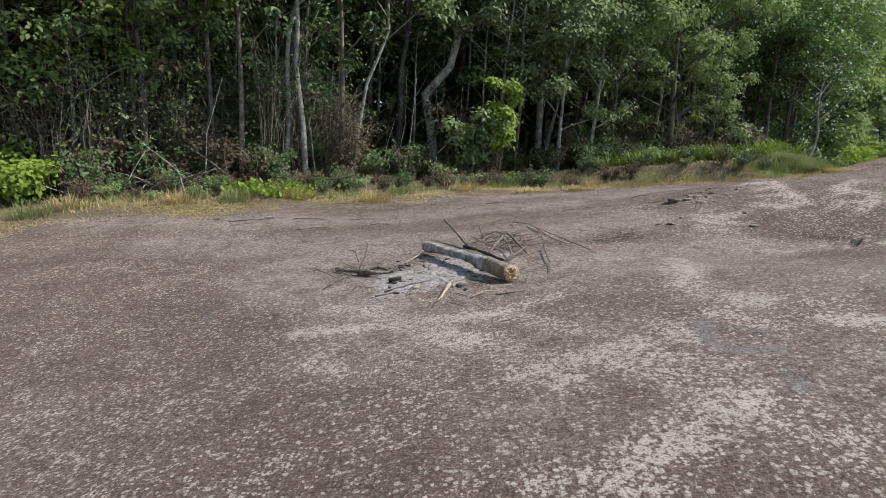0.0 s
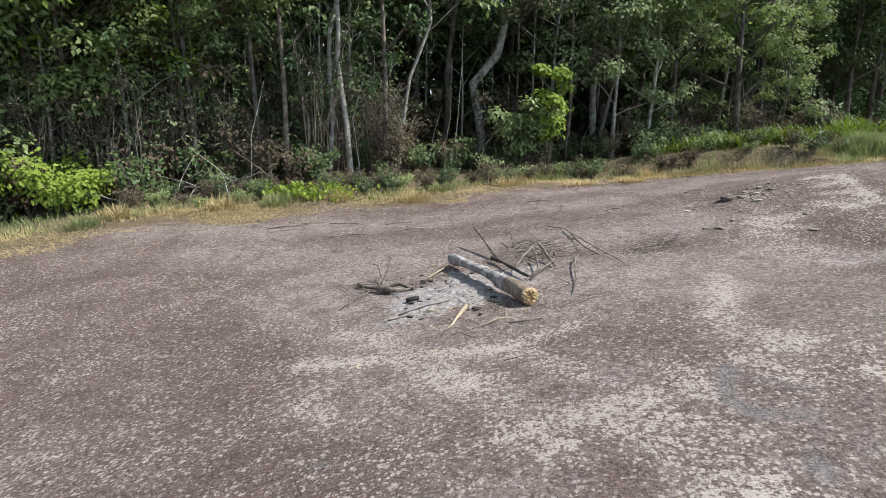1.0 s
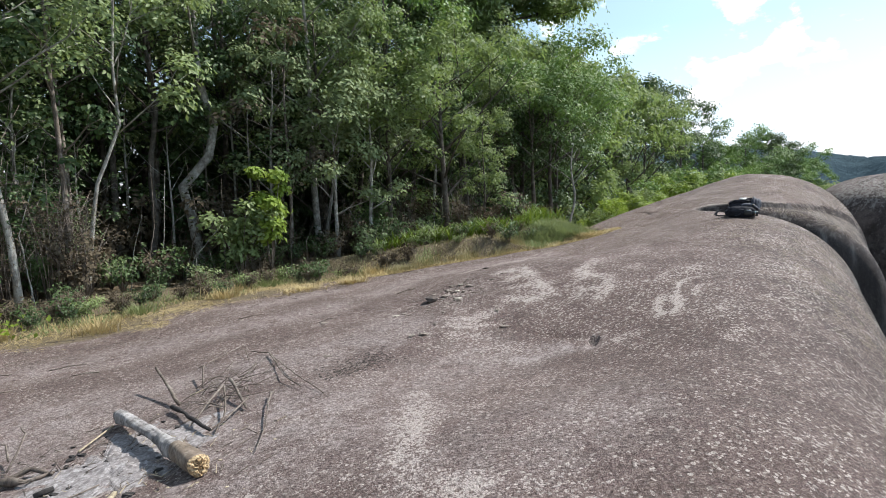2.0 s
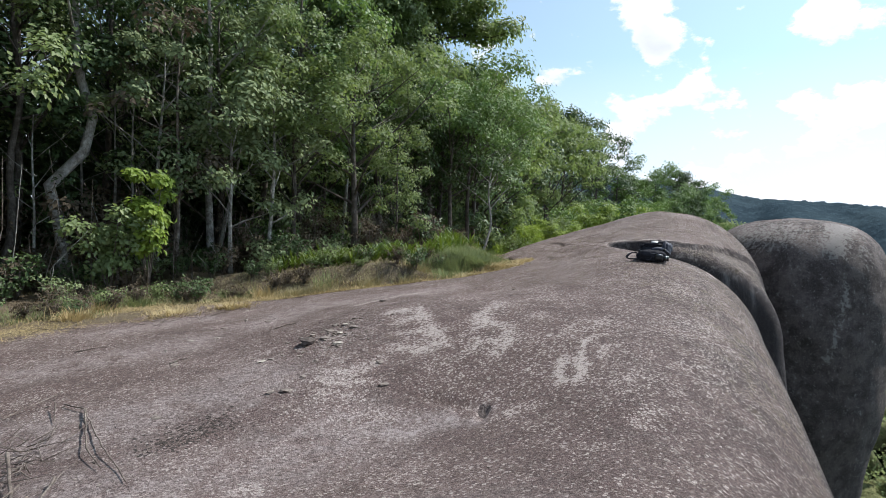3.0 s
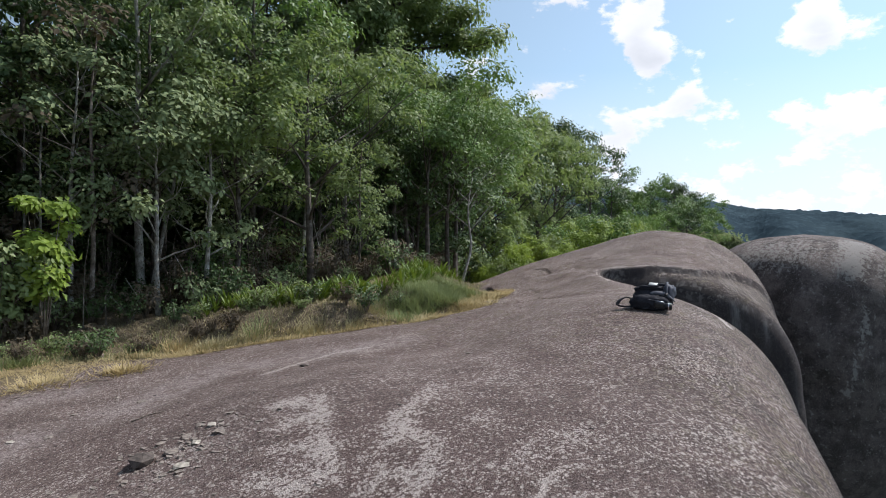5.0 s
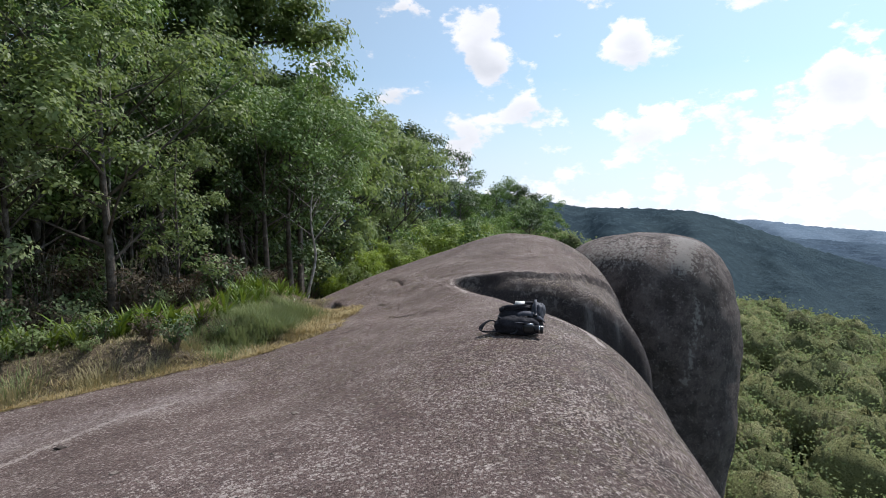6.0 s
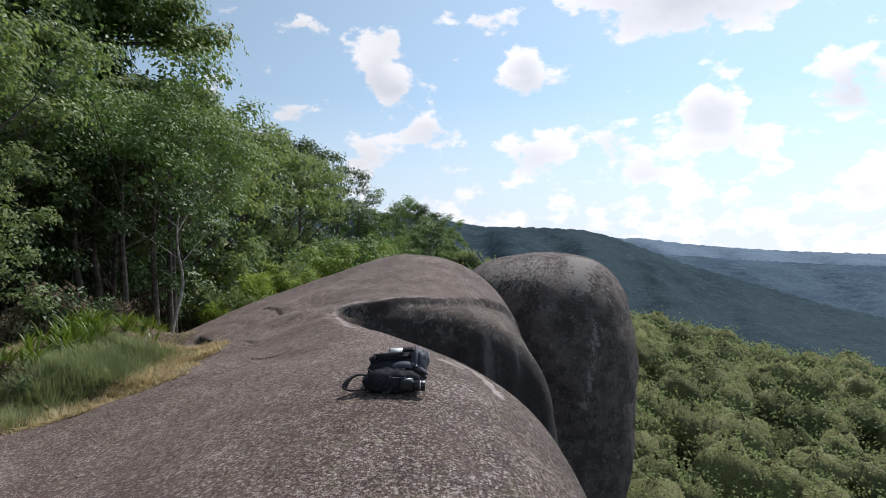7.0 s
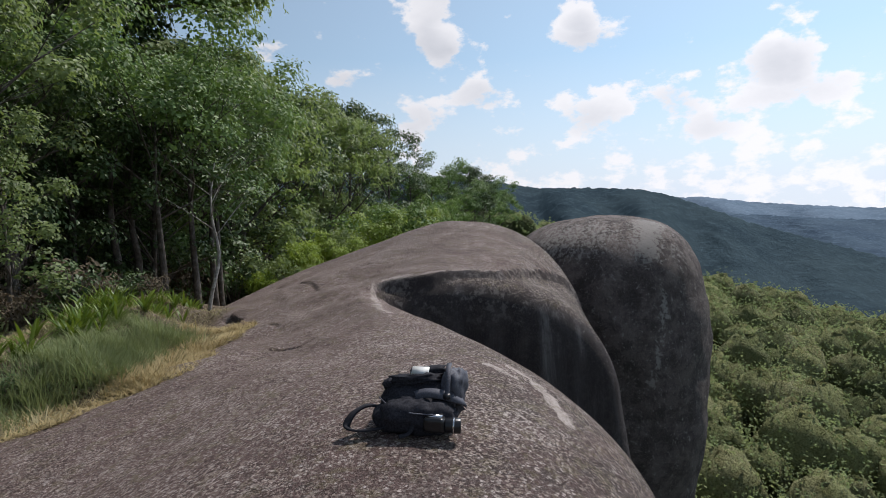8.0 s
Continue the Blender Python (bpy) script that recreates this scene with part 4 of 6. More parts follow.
        for q in range(3 if j % 2 else 2):
            b2 = pts[1 + q % 2].lerp(pts[2], r.uniform(0, 1))
            d2 = (d + Vector((r.normal(0, .8), r.normal(0, .8), r.normal(0.1, .5)))).normalized()
            e2 = b2 + d2 * reach * r.uniform(0.35, 0.6)
            pieces.append(tube([b2, b2.lerp(e2, 0.5) + Vector((0, 0, 0.04)), e2], [r0 * 0.4, r0 * 0.28, r0 * 0.12], 3))
            ends.append((*e2, twig_leaf * r.uniform(0.45, 0.95)))
        if j % 3 == 0:
            low = pts[2] + Vector((r.normal(0, 0.2), r.normal(0, 0.2), -r.uniform(0.2, 0.9)))
            pieces.append(tube([pts[1], low], [r0 * 0.3, r0 * 0.1], 3))
            ends.append((*low, twig_leaf * r.uniform(0.6, 0.9)))
    ends.append((*line[-1], twig_leaf))
    v, f = join(pieces)
    sheet("trunk", v, f, bark_mat or BARK_DARK, True, top)
    lv, lf = clump_leaves(ends, n_leaf, size, r)
    leaf_mesh("crown", lv, lf, leaf or LEAF_A, top)
    return tagged(top, label or "slender forest tree with an uneven olive-green crown", "tree", "forest edge trees")


def shrub(x, y, height, r, leaf, n_leaf=1500, wide=0.9, size=0.11, label="", z=None, stems=7, name="shrub", lift=0.25):
    z0 = ground_at(x, y) - 0.05 if z is None else z
    top = new(name)
    top.location = (x, y, z0)
    pieces, ends = [], []
    for j in range(stems):
        a = j * 2.4 + r.uniform(-.4, .4)
        k = wide * r.uniform(0.35, 1.0)
        h = height * r.uniform(0.6, 1.0)
        e = Vector((math.cos(a) * k, math.sin(a) * k, h))
        mid = Vector((e.x * 0.35, e.y * 0.35, h * 0.55))
        pieces.append(tube([(0, 0, 0), mid, e], [0.018, 0.012, 0.005], 4))
        for p, k2 in ((e, 0.30), (mid.lerp(e, 0.45), 0.36), (mid * (0.6 + lift), 0.34)):
            ends.append((*p, wide * k2 * r.uniform(0.7, 1.2)))
    v, f = join(pieces)
    sheet("woody_base", v, f, TWIG, True, top)
    lv, lf = clump_leaves(ends, n_leaf, size, r, 0.8)
    keep = lv[:, 2].reshape(-1, 4).min(1) > 0.0
    idx = np.flatnonzero(keep)
    lv = lv.reshape(-1, 4, 3)[idx].reshape(-1, 3)
    i = np.arange(len(idx))[:, None] * 4
    leaf_mesh("foliage", lv, np.concatenate([i + [0, 1, 2], i + [0, 2, 3]], 0), leaf, top)
    return tagged(top, label or "leafy green shrub at the forest edge", "shrub", "forest edge shrubs")


# trees that can be told apart at the edge of the rock
tree(0.16, 18.6, 11.0, rng, 0.155, BARK_PALE, LEAF_A, 3400, (0.42, 1), 2.4, (0.035, 0), size=0.12, bends=[(2.6, -0.50, 0, 0.75), (4.3, 0.42, 0, 1.1)], label="pale crooked tree trunk with an S-shaped bend")
tree(3.62, 19.2, 10.0, rng, 0.105, BARK_PALE, LEAF_A, 2600, (0.42, 1), 1.9, (-0.045, 0), size=0.12, label="straight pale slender tree with a forking branch")
tree(3.75, 19.3, 5.2, rng, 0.06, BARK_PALE, LEAF_C, 900, (0.5, 1), 0.9, (0.13, 0.02), size=0.11, limbs=6, twig_leaf=0.36, label="thin pale leaning tree beside a straight trunk")
tree(7.5, 18.4, 6.3, rng, 0.10, BARK_DARK, LEAF_SUN, 9500, (0.24, 1), 2.3, (-0.05, 0), size=0.115, limbs=17, twig_leaf=0.5, label="small tree with a broad grey-green leafy crown")
tree(5.7, 18.6, 5.6, rng, 0.08, BARK_DARK, LEAF_SUN, 5200, (0.30, 1), 1.7, (-0.02, 0), size=0.115, limbs=14, twig_leaf=0.48, label="small tree with a broad grey-green leafy crown")
for x, y, h, r0, brk in [(-3.35, 14.3, 8.8, 0.06, BARK_PALE), (-2.85, 14.3, 9.0, 0.066, BARK_PALE), (-1.76, 19.0, 8.6, 0.11, BARK_DARK), (-1.05, 18.6, 9.0, 0.10, BARK_DARK), (-6.6, 13.5, 7.5, 0.05, BARK_PALE), (5.2, 20.6, 7.8, 0.10, BARK_DARK), (9.6, 21.6, 8.0, 0.13, BARK_DARK), (-1.9, 15.2, 8.0, 0.045, BARK_PALE)]:
    tree(x, y, h, rng, r0, brk, LEAF_A, 3000, (0.46, 1), 1.9, (rng.normal(0, 0.04), rng.normal(0, 0.04)), size=0.12, bends=[(rng.uniform(1.5, 4), rng.normal(0, 0.16), 0, 0.9), (rng.uniform(3, 6), rng.normal(0, 0.2), 0, 1.0)], label="thin forest tree with a bare lower trunk")


for x, y, h, brk in [(13.6, 21.2, 4.4, BARK_PALE), (12.2, 24.6, 6.5, BARK_DARK), (12.9, 25.0, 6.0, BARK_DARK)]:
    tree(x, y, h, rng, 0.05 if brk is BARK_PALE else 0.13, brk, LEAF_D, 900, (0.5, 1), 1.3, (0.06, 0), size=0.13, limbs=7, bends=[(1.8, 0.25, 0, 0.9)], label="thin pale sapling in front of dark forest" if brk is BARK_PALE else "dark bent trunk in the forest's shade")


# tall crowns that overhang the dark place behind the strap-leaved plants
for x, y, h in [(14.6, 24.0, 6.6), (16.2, 26.2, 7.4), (13.4, 23.4, 6.0), (17.6, 28.6, 8.2), (14.8, 27.6, 7.6)]:
    tree(x, y, h, rng, 0.11, BARK_DARK, LEAF_B, 6800, (0.48, 1), 2.9, (-0.03, 0), size=0.145, limbs=13, twig_leaf=0.8, label="dark-trunked forest tree with a high overhanging crown")


def spreading_tree(x, y, fork_z, limbs, r, trunk_r, leaf, per, size, dome=(0, 0, 4, 4, 4, 3)):
    """A tall tree whose trunk forks into long bare limbs that carry broad separate clumps of leaves. limbs: direction, reach, rise, clump radius."""
    z0 = floor_at(x, y) - 0.3
    top = new("tree")
    top.location = (x, y, z0)
    h = fork_z - z0
    trunk = [Vector((0.25 * math.sin(2.2 * t), 0.2 * math.sin(3 * t + 1), h * t)) for t in np.linspace(0, 1, 9)]
    pieces = [tube(trunk, [trunk_r * (1.3 - 0.35 * min(1, i / 2) - 0.03 * i) for i in range(9)], 10)]
    clumps = []
    for start, ang, reach, rise, rad in limbs:
        base = trunk[int(start * 8)]
        d = Vector((math.cos(radians(ang)), math.sin(radians(ang)), 0))
        pts = [base]
        for t in (0.2, 0.42, 0.66, 0.85, 1.0):
            pts.append(base + d * reach * t ** 1.15 + Vector((r.normal(0, 0.16), r.normal(0, 0.16), rise * t ** 0.85)))
        r0 = trunk_r * (0.42 + 0.02 * reach)
        pieces.append(tube(pts, [r0, r0 * 0.8, r0 * 0.62, r0 * 0.45, r0 * 0.3, r0 * 0.14], 7))
        clumps.append((*pts[-1], rad))
        for q in range(7):
            i = 2 + q % 4
            a = pts[i - 1].lerp(pts[i], r.uniform(0, 1))
            e = a + Vector((r.normal(0, 1), r.normal(0, 1), r.uniform(0.1, 1.1))).normalized() * reach * r.uniform(0.22, 0.42)
            pieces.append(tube([a, a.lerp(e, 0.5) + Vector((0, 0, 0.15)), e], [r0 * 0.34, r0 * 0.2, r0 * 0.08], 4))
            clumps.append((*e, rad * r.uniform(0.45, 0.85)))
    tips = [Vector(c[:3]) for c in clumps]
    for q in range(34):     # rounds the crown off
        u = Vector((r.normal(0, 1), r.normal(0, 1), abs(r.normal(0.3, 0.8)))).normalized()
        e = Vector((dome[0] + u.x * dome[3], dome[1] + u.y * dome[4], h + dome[2] - dome[5] * 0.5 + u.z * dome[5] * 1.4))
        a = min(tips, key=lambda p: (p - e).length)
        pieces.append(tube([a, a.lerp(e, 0.5) + Vector((0, 0, -0.2)), e], [0.05, 0.035, 0.015], 4))
        clumps.append((*e, r.uniform(0.9, 1.5)))
    v, f = join(pieces)
    sheet("trunk", v, f, BARK_DARK, True, top)
    lv, lf = clump_leaves(clumps, per * len(clumps), size, r, 0.62)
    leaf_mesh("crown", lv, lf, leaf, top)
    return tagged(top, "tall dark forked tree with broad leaf clumps above the other crowns", "tree", "forest edge trees")


spreading_tree(14.75, 35.0, 10.8, [(1.0, -8, 5.4, 1.2, 1.75), (1.0, 18, 4.2, 3.4, 1.75), (1.0, -60, 4.0, 4.0, 1.7), (1.0, 80, 3.0, 5.2, 1.7), (1.0, 170, 4.2, 4.4, 1.7), (0.86, 215, 4.4, 3.4, 1.5), (0.75, -14, 6.2, 0.6, 1.6), (0.62, -35, 5.6, 1.0, 1.6)], rng, 0.36, LEAF_SUN, 560, 0.25, (1.7, -1.5, 2.4, 4.8, 4.6, 3.4))
spreading_tree(11.0, 33.0, 8.0, [(1.0, 200, 4.0, 4.4, 1.6), (1.0, 100, 2.6, 5.6, 1.6), (0.9, -50, 3.4, 3.6, 1.5), (0.8, 20, 3.0, 4.6, 1.5), (0.75, 150, 3.6, 2.4, 1.5)], rng, 0.26, LEAF_A, 420, 0.24, (0.0, 0.0, 3.6, 4.2, 4.2, 3.2))
# sunlit leafy crowns over the dry edge; LEAF_SUN has the sunlight in its colour
for x, y, h, lf in [(-7.4, 12.9, 7.2, LEAF_Y), (-6.0, 13.1, 6.8, LEAF_SUN), (-8.8, 12.2, 7.0, LEAF_SUN), (-4.8, 13.7, 7.4, LEAF_Y), (-9.9, 11.8, 7.0, LEAF_Y), (-8.0, 12.1, 7.6, LEAF_SUN)]:
    tree(x, y, h, rng, 0.06, BARK_DARK, lf, 5400, (0.34 if x < -6.5 else 0.44 if x < -5.5 else 0.64, 1), 1.8, (0.0, -0.05), size=0.125, limbs=15, twig_leaf=0.5, label="leafy tree with a sunlit yellow-green crown")
for x, y, h in [(3.9, 17.6, 4.6), (4.9, 18.0, 5.2), (2.2, 18.4, 6.0)]:
    tree(x, y, h, rng, 0.055, BARK_PALE, LEAF_C, 2600, (0.3, 1), 1.1, (rng.normal(0, .04), -0.05), size=0.13, limbs=13, twig_leaf=0.35, label="small grey-green leafy tree at the forest edge")

# a wall of forest behind
EDGE = [(-17, 8.0), (-12, 10.2), (-8, 12.0), (-4.5, 13.8), (-1, 16.0), (2.5, 17.6), (6, 18.6), (9, 19.4), (11.5, 21.2), (13.2, 23.6), (16.5, 27.5), (22, 32.5), (30, 39), (45, 50), (70, 65)]


def edge_point(t):
    k = t * (len(EDGE) - 1)
    i = min(int(k), len(EDGE) - 2)
    a, b = EDGE[i], EDGE[i + 1]
    x, y = a[0] + (b[0] - a[0]) * (k - i), a[1] + (b[1] - a[1]) * (k - i)
    dx, dy = b[0] - a[0], b[1] - a[1]
    m = math.hypot(dx, dy)
    return x, y, -dy / m, dx / m


def plant_stock(make, n):
    made = [make(i) for i in range(n)]
    return made


def drop_stock(stock):
    for ob in stock:
        for ch in list(ob.children):
            bpy.data.objects.remove(ch)
        bpy.data.objects.remove(ob)


# glades: narrow gaps in the undergrowth between the rock and the trunks that stand free
GLADES = [((0.2, 19.2), (0.0, 0.2)), ((0.2, 19.2), (2.2, 2.4)), ((3.62, 19.1), (0.0, 0.2)), ((3.62, 19.1), (2.4, 2.6)), ((-1.4, 18.6), (0.1, 0.4)), ((-3.1, 14.2), (0.1, 0.4)), ((7.5, 18.3), (2.4, 2.6)), ((-0.6, 18.6), (0.1, 0.4))]


def in_glade(x, y):
    for (ax, ay), (bx, by) in GLADES:
        t = ((x - ax) * (bx - ax) + (y - ay) * (by - ay)) / ((bx - ax) ** 2 + (by - ay) ** 2)
        if 0.01 < t < 0.36 and math.hypot(x - ax - t * (bx - ax), y - ay - t * (by - ay)) < 0.5:
            return True
    return False


def set_down(src, x, y, z, k, low=False):
    if not low and in_glade(x, y):
        return None
    return copy_thing(src, Matrix.Translation((x, y, z)) @ Matrix.Rotation(rng.uniform(-0.9, 0.9), 4, "Z") @ Matrix.Scale(k, 4))


kinds = [(LEAF_A, BARK_DARK), (LEAF_D, BARK_DARK), (LEAF_A, BARK_PALE), (LEAF_C, BARK_DARK), (LEAF_B, BARK_DARK)]
stock = plant_stock(lambda i: tree(0, 0, 8.2 + i % 4 * 0.9, rng, 0.075 + 0.012 * (i % 4), kinds[i % 5][1], kinds[i % 5][0], 2700, (0.30 + 0.05 * (i % 3), 1), 2.1 + 0.2 * (i % 3), (rng.normal(0, .03), rng.normal(0, .03)), z=-60, size=0.14, limbs=11, twig_leaf=0.55), 8)
for i in range(66):
    t = (i + rng.uniform(0, 1)) / 66 * 0.74
    x, y, nx, ny = edge_point(t)
    row = i % 3
    if row == 0 and (0.08 < t < 0.46 or 0.50 < t < 0.66):
        row = 2
    depth = (0.6, 3.0, 6.0)[row] + rng.uniform(0, 2.4)
    x, y = x + nx * depth, y + ny * depth
    # dark-leaved trees where the forest looks shaded: the shade is in the leaf colour
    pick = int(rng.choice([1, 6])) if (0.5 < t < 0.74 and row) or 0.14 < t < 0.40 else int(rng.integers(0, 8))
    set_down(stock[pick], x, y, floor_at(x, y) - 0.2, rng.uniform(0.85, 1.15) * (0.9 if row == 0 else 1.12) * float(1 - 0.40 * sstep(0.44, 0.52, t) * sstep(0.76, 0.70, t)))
drop_stock(stock)
# slender half-bare trees of the dry part of the edge
stock = plant_stock(lambda i: tree(0, 0, 4.6 + i * 0.7, rng, 0.032 + 0.006 * i, (BARK_PALE, TWIG)[i % 2], (LEAF_D, LEAF_DRY, LEAF_A, LEAF_D)[i], 420 + 160 * i, (0.35, 1), 0.9, (rng.normal(0, .05), rng.normal(0, .05)), z=-60, size=0.12, limbs=8, twig_leaf=0.3, label="slender half-bare grey tree at the forest edge"), 4)
for i in range(46):
    t = 0.08 + 0.28 * (i + rng.uniform(0, 1)) / 46
    x, y, nx, ny = edge_point(t)
    depth = rng.uniform(-0.4, 3.4)
    x, y = x + nx * depth, y + ny * depth
    set_down(stock[int(rng.integers(0, 4))], x, y, floor_at(x, y) - 0.1, rng.uniform(0.7, 1.25))
drop_stock(stock)
# leafy trees whose crowns come down to the undergrowth
stock = plant_stock(lambda i: tree(0, 0, 6.0 + i * 0.5, rng, 0.08, BARK_DARK, (LEAF_A, LEAF_D, LEAF_C, LEAF_B)[i], 7000, (0.12, 1), 1.8, (rng.normal(0, .03), 0), z=-60, size=0.125, limbs=18, twig_leaf=0.48, label="bushy tree in full leaf down to the ground"), 4)
# index 1, the dark leaf, deepens the forest's shade by colour
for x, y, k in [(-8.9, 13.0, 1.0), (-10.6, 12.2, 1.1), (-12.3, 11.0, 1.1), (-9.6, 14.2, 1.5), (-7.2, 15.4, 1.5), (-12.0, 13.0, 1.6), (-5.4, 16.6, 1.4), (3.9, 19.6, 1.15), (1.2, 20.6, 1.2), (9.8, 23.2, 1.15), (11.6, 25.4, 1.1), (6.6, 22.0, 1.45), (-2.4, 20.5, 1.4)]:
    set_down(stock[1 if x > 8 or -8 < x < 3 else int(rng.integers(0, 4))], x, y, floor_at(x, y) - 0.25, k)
drop_stock(stock)
# bushy edge trees in leaf almost to the ground, with dark gaps between them
stock = plant_stock(lambda i: tree(0, 0, 4.4 + i * 0.5, rng, 0.05, BARK_DARK, (LEAF_A, LEAF_C, LEAF_B, LEAF_SUN)[i], 3300, (0.10, 1), 1.25, (rng.normal(0, .04), 0), z=-60, size=0.12, limbs=15, twig_leaf=0.40, label="young tree in leaf almost down to the ground"), 4)
for x, y, k in [(-11.2, 11.0, 1.2), (-9.7, 12.0, 1.25), (-8.3, 12.5, 1.1), (8.9, 18.7, 0.7), (0.4, 17.0, 0.55)]:
    set_down(stock[3 if 4.5 < x < 9 else int(rng.integers(0, 4))], x, y, floor_at(x, y) - 0.15, k)
drop_stock(stock)


def brush(height, leaf, n_leaf, r):
    """Twiggy scrub: a fan of thin grey stems with side twigs and small sparse leaves."""
    top = new("shrub")
    top.location = (0, 0, -60)
    pieces, ends = [], []
    for j in range(15):
        a = j * 2.4 + r.uniform(-0.4, 0.4)
        h = height * r.uniform(0.45, 1.0)
        k = r.uniform(0.1, 0.42) * h
        e = Vector((math.cos(a) * k, math.sin(a) * k, h))
        mid = Vector((e.x * 0.3 + r.normal(0, 0.08), e.y * 0.3 + r.normal(0, 0.08), h * 0.55))
        pieces.append(tube([(0.15 * math.cos(a), 0.15 * math.sin(a), 0), mid, e], [0.014, 0.010, 0.004], 4))
        for q in range(4):
            b = mid.lerp(e, r.uniform(-0.2, 0.9))
            t = b + Vector((r.normal(0, 1), r.normal(0, 1), r.uniform(0, 0.9))).normalized() * r.uniform(0.25, 0.6)
            pieces.append(tube([b, t], [0.005, 0.002], 3))
            ends.append((*t, r.uniform(0.10, 0.26)))
    v, f = join(pieces)
    sheet("woody_base", v, f, TWIG, True, top)
    lv, lf = clump_leaves(ends, n_leaf, 0.085, r, 0.9, 0.3, 0.42)
    leaf_mesh("foliage", lv, lf, leaf, top)
    return tagged(top, "grey twiggy half-bare scrub with small leaves", "shrub", "forest edge shrubs")


stock = plant_stock(lambda i: brush(2.4 + 0.5 * i, (LEAF_DRY, LEAF_C, LEAF_DRY, LEAF_D)[i], 380 + 60 * i, rng), 4)
for i in range(44):
    t = 0.10 + 0.17 * (i + rng.uniform(0, 1)) / 44
    x, y, nx, ny = edge_point(t)
    depth = rng.uniform(-0.6, 1.8)
    x, y = x + nx * depth, y + ny * depth
    set_down(stock[int(rng.integers(0, 4))], x, y, floor_at(x, y) - 0.05, rng.uniform(0.6, 1.15))
for i in range(9):
    t = 0.34 + 0.20 * (i + rng.uniform(0, 1)) / 9
    x, y, nx, ny = edge_point(t)
    depth = rng.uniform(0.2, 2.6)
    x, y = x + nx * depth, y + ny * depth
    set_down(stock[int(rng.integers(0, 4))], x, y, floor_at(x, y) - 0.05, rng.uniform(0.5, 0.85))
drop_stock(stock)
# larger crowns where the forest runs on along the ridge
stock = plant_stock(lambda i: tree(0, 0, 10.5 + i, rng, 0.17, BARK_DARK, (LEAF_B, LEAF_SUN, LEAF_D)[i], 5600, (0.08, 1), 3.2, (rng.normal(0, .05), 0), z=-60, size=0.26, limbs=17, twig_leaf=0.9, label="broad forest tree in full leaf on the ridge"), 3)
for i in range(30):
    t = 0.66 + 0.34 * (i + rng.uniform(0, 1)) / 30
    x, y, nx, ny = edge_point(t)
    depth = (0.5, 4.5)[i % 2] + rng.uniform(0, 2.5) + (t - 0.66) * 8
    x, y = x + nx * depth, y + ny * depth
    set_down(stock[int(rng.integers(0, 3))], x, y, floor_at(x, y) - 0.3, np.interp(t, [0.66, 0.70, 0.76, 0.82, 0.88, 0.94, 1.0], [7.4, 8.6, 11.4, 12.8, 13.6, 13.2, 12.2]) * (1 + 0.035 * (depth - 1)) * rng.uniform(0.84, 1.0) / 11.5)
# dark-leaved fill behind: shaded look by leaf colour
for x, y, k in [(9.5, 35.0, 1.1), (17.5, 32.5, 0.85), (12.0, 38.0, 1.25), (18.5, 38.0, 1.2), (7.0, 33.0, 1.1), (21.0, 36.5, 1.0)]:
    set_down(stock[2], x, y, floor_at(x, y) - 0.3, k)
for x, y in [(66, 64.5), (72, 67), (78, 71), (84, 73), (90, 77), (96, 80), (103, 84), (111, 87)]:
    set_down(stock[int(rng.integers(0, 3))], x, y, -4.0, rng.uniform(1.08, 1.30))
drop_stock(stock)

# undergrowth: shrubs under the first trees
# dark leaves in this list colour in some of the shade under the trees
under = [LEAF_A, LEAF_DRY, LEAF_B, LEAF_D, LEAF_DRY, LEAF_D]
stock = plant_stock(lambda i: shrub(0, 0, 1.5 + 0.3 * (i % 3), rng, under[i], 720, 0.95, 0.125, z=-60, label="brown half-dry undergrowth shrub" if under[i] is LEAF_DRY else ""), 6)
for i in range(104):
    t = (i + rng.uniform(0, 1)) / 104 * 0.80
    x, y, nx, ny = edge_point(t)
    depth = rng.uniform(-0.9, 3.2)
    x, y = x + nx * depth, y + ny * depth
    if 0.49 < t < 0.66 and depth > -0.5:
        continue
    pick = int(rng.choice([1, 3, 4, 5])) if t < 0.42 else int(rng.integers(0, 6))
    set_down(stock[pick], x, y, floor_at(x, y) - 0.1, rng.uniform(0.55, 1.25) * (0.65 if depth < 0.2 else 1.1))
drop_stock(stock)
# low tangle at the feet of the first trees
stock = plant_stock(lambda i: shrub(0, 0, 0.75 + 0.15 * (i % 2), rng, (LEAF_C, LEAF_DRY, LEAF_A, LEAF_D)[i], 440, 0.55, 0.095, z=-60, stems=11, label=("low grey-green undergrowth bush", "low brown withered undergrowth bush", "low olive-green undergrowth bush", "low dark green undergrowth bush")[i]), 4)
for i in range(120):
    t = 0.06 + 0.50 * (i + rng.uniform(0, 1)) / 110
    x, y, nx, ny = edge_point(t)
    depth = rng.uniform(-1.3, 1.9)
    x, y = x + nx * depth, y + ny * depth
    s, c = to_sc(x, y)
    if c < edge_c(s) - 0.5:
        set_down(stock[(3, 1, 3, 0, 1)[i % 5]], x, y, floor_at(x, y) - 0.05, rng.uniform(0.6, 1.2), True)
for i in range(64):
    s = 2.5 + 10.0 * (i + rng.uniform(0, 1)) / 64
    x, y = to_xy(s, float(edge_c(s)) - rng.uniform(1.1, 2.6))
    set_down(stock[(1, 3, 1, 2)[i % 4]], x, y, floor_at(x, y) - 0.05, rng.uniform(0.22, 0.55), True)
for i in range(22):
    s = 11.8 + 3.6 * (i + rng.uniform(0, 1)) / 22
    x, y = to_xy(s, float(edge_c(s)) - rng.uniform(1.1, 3.4))
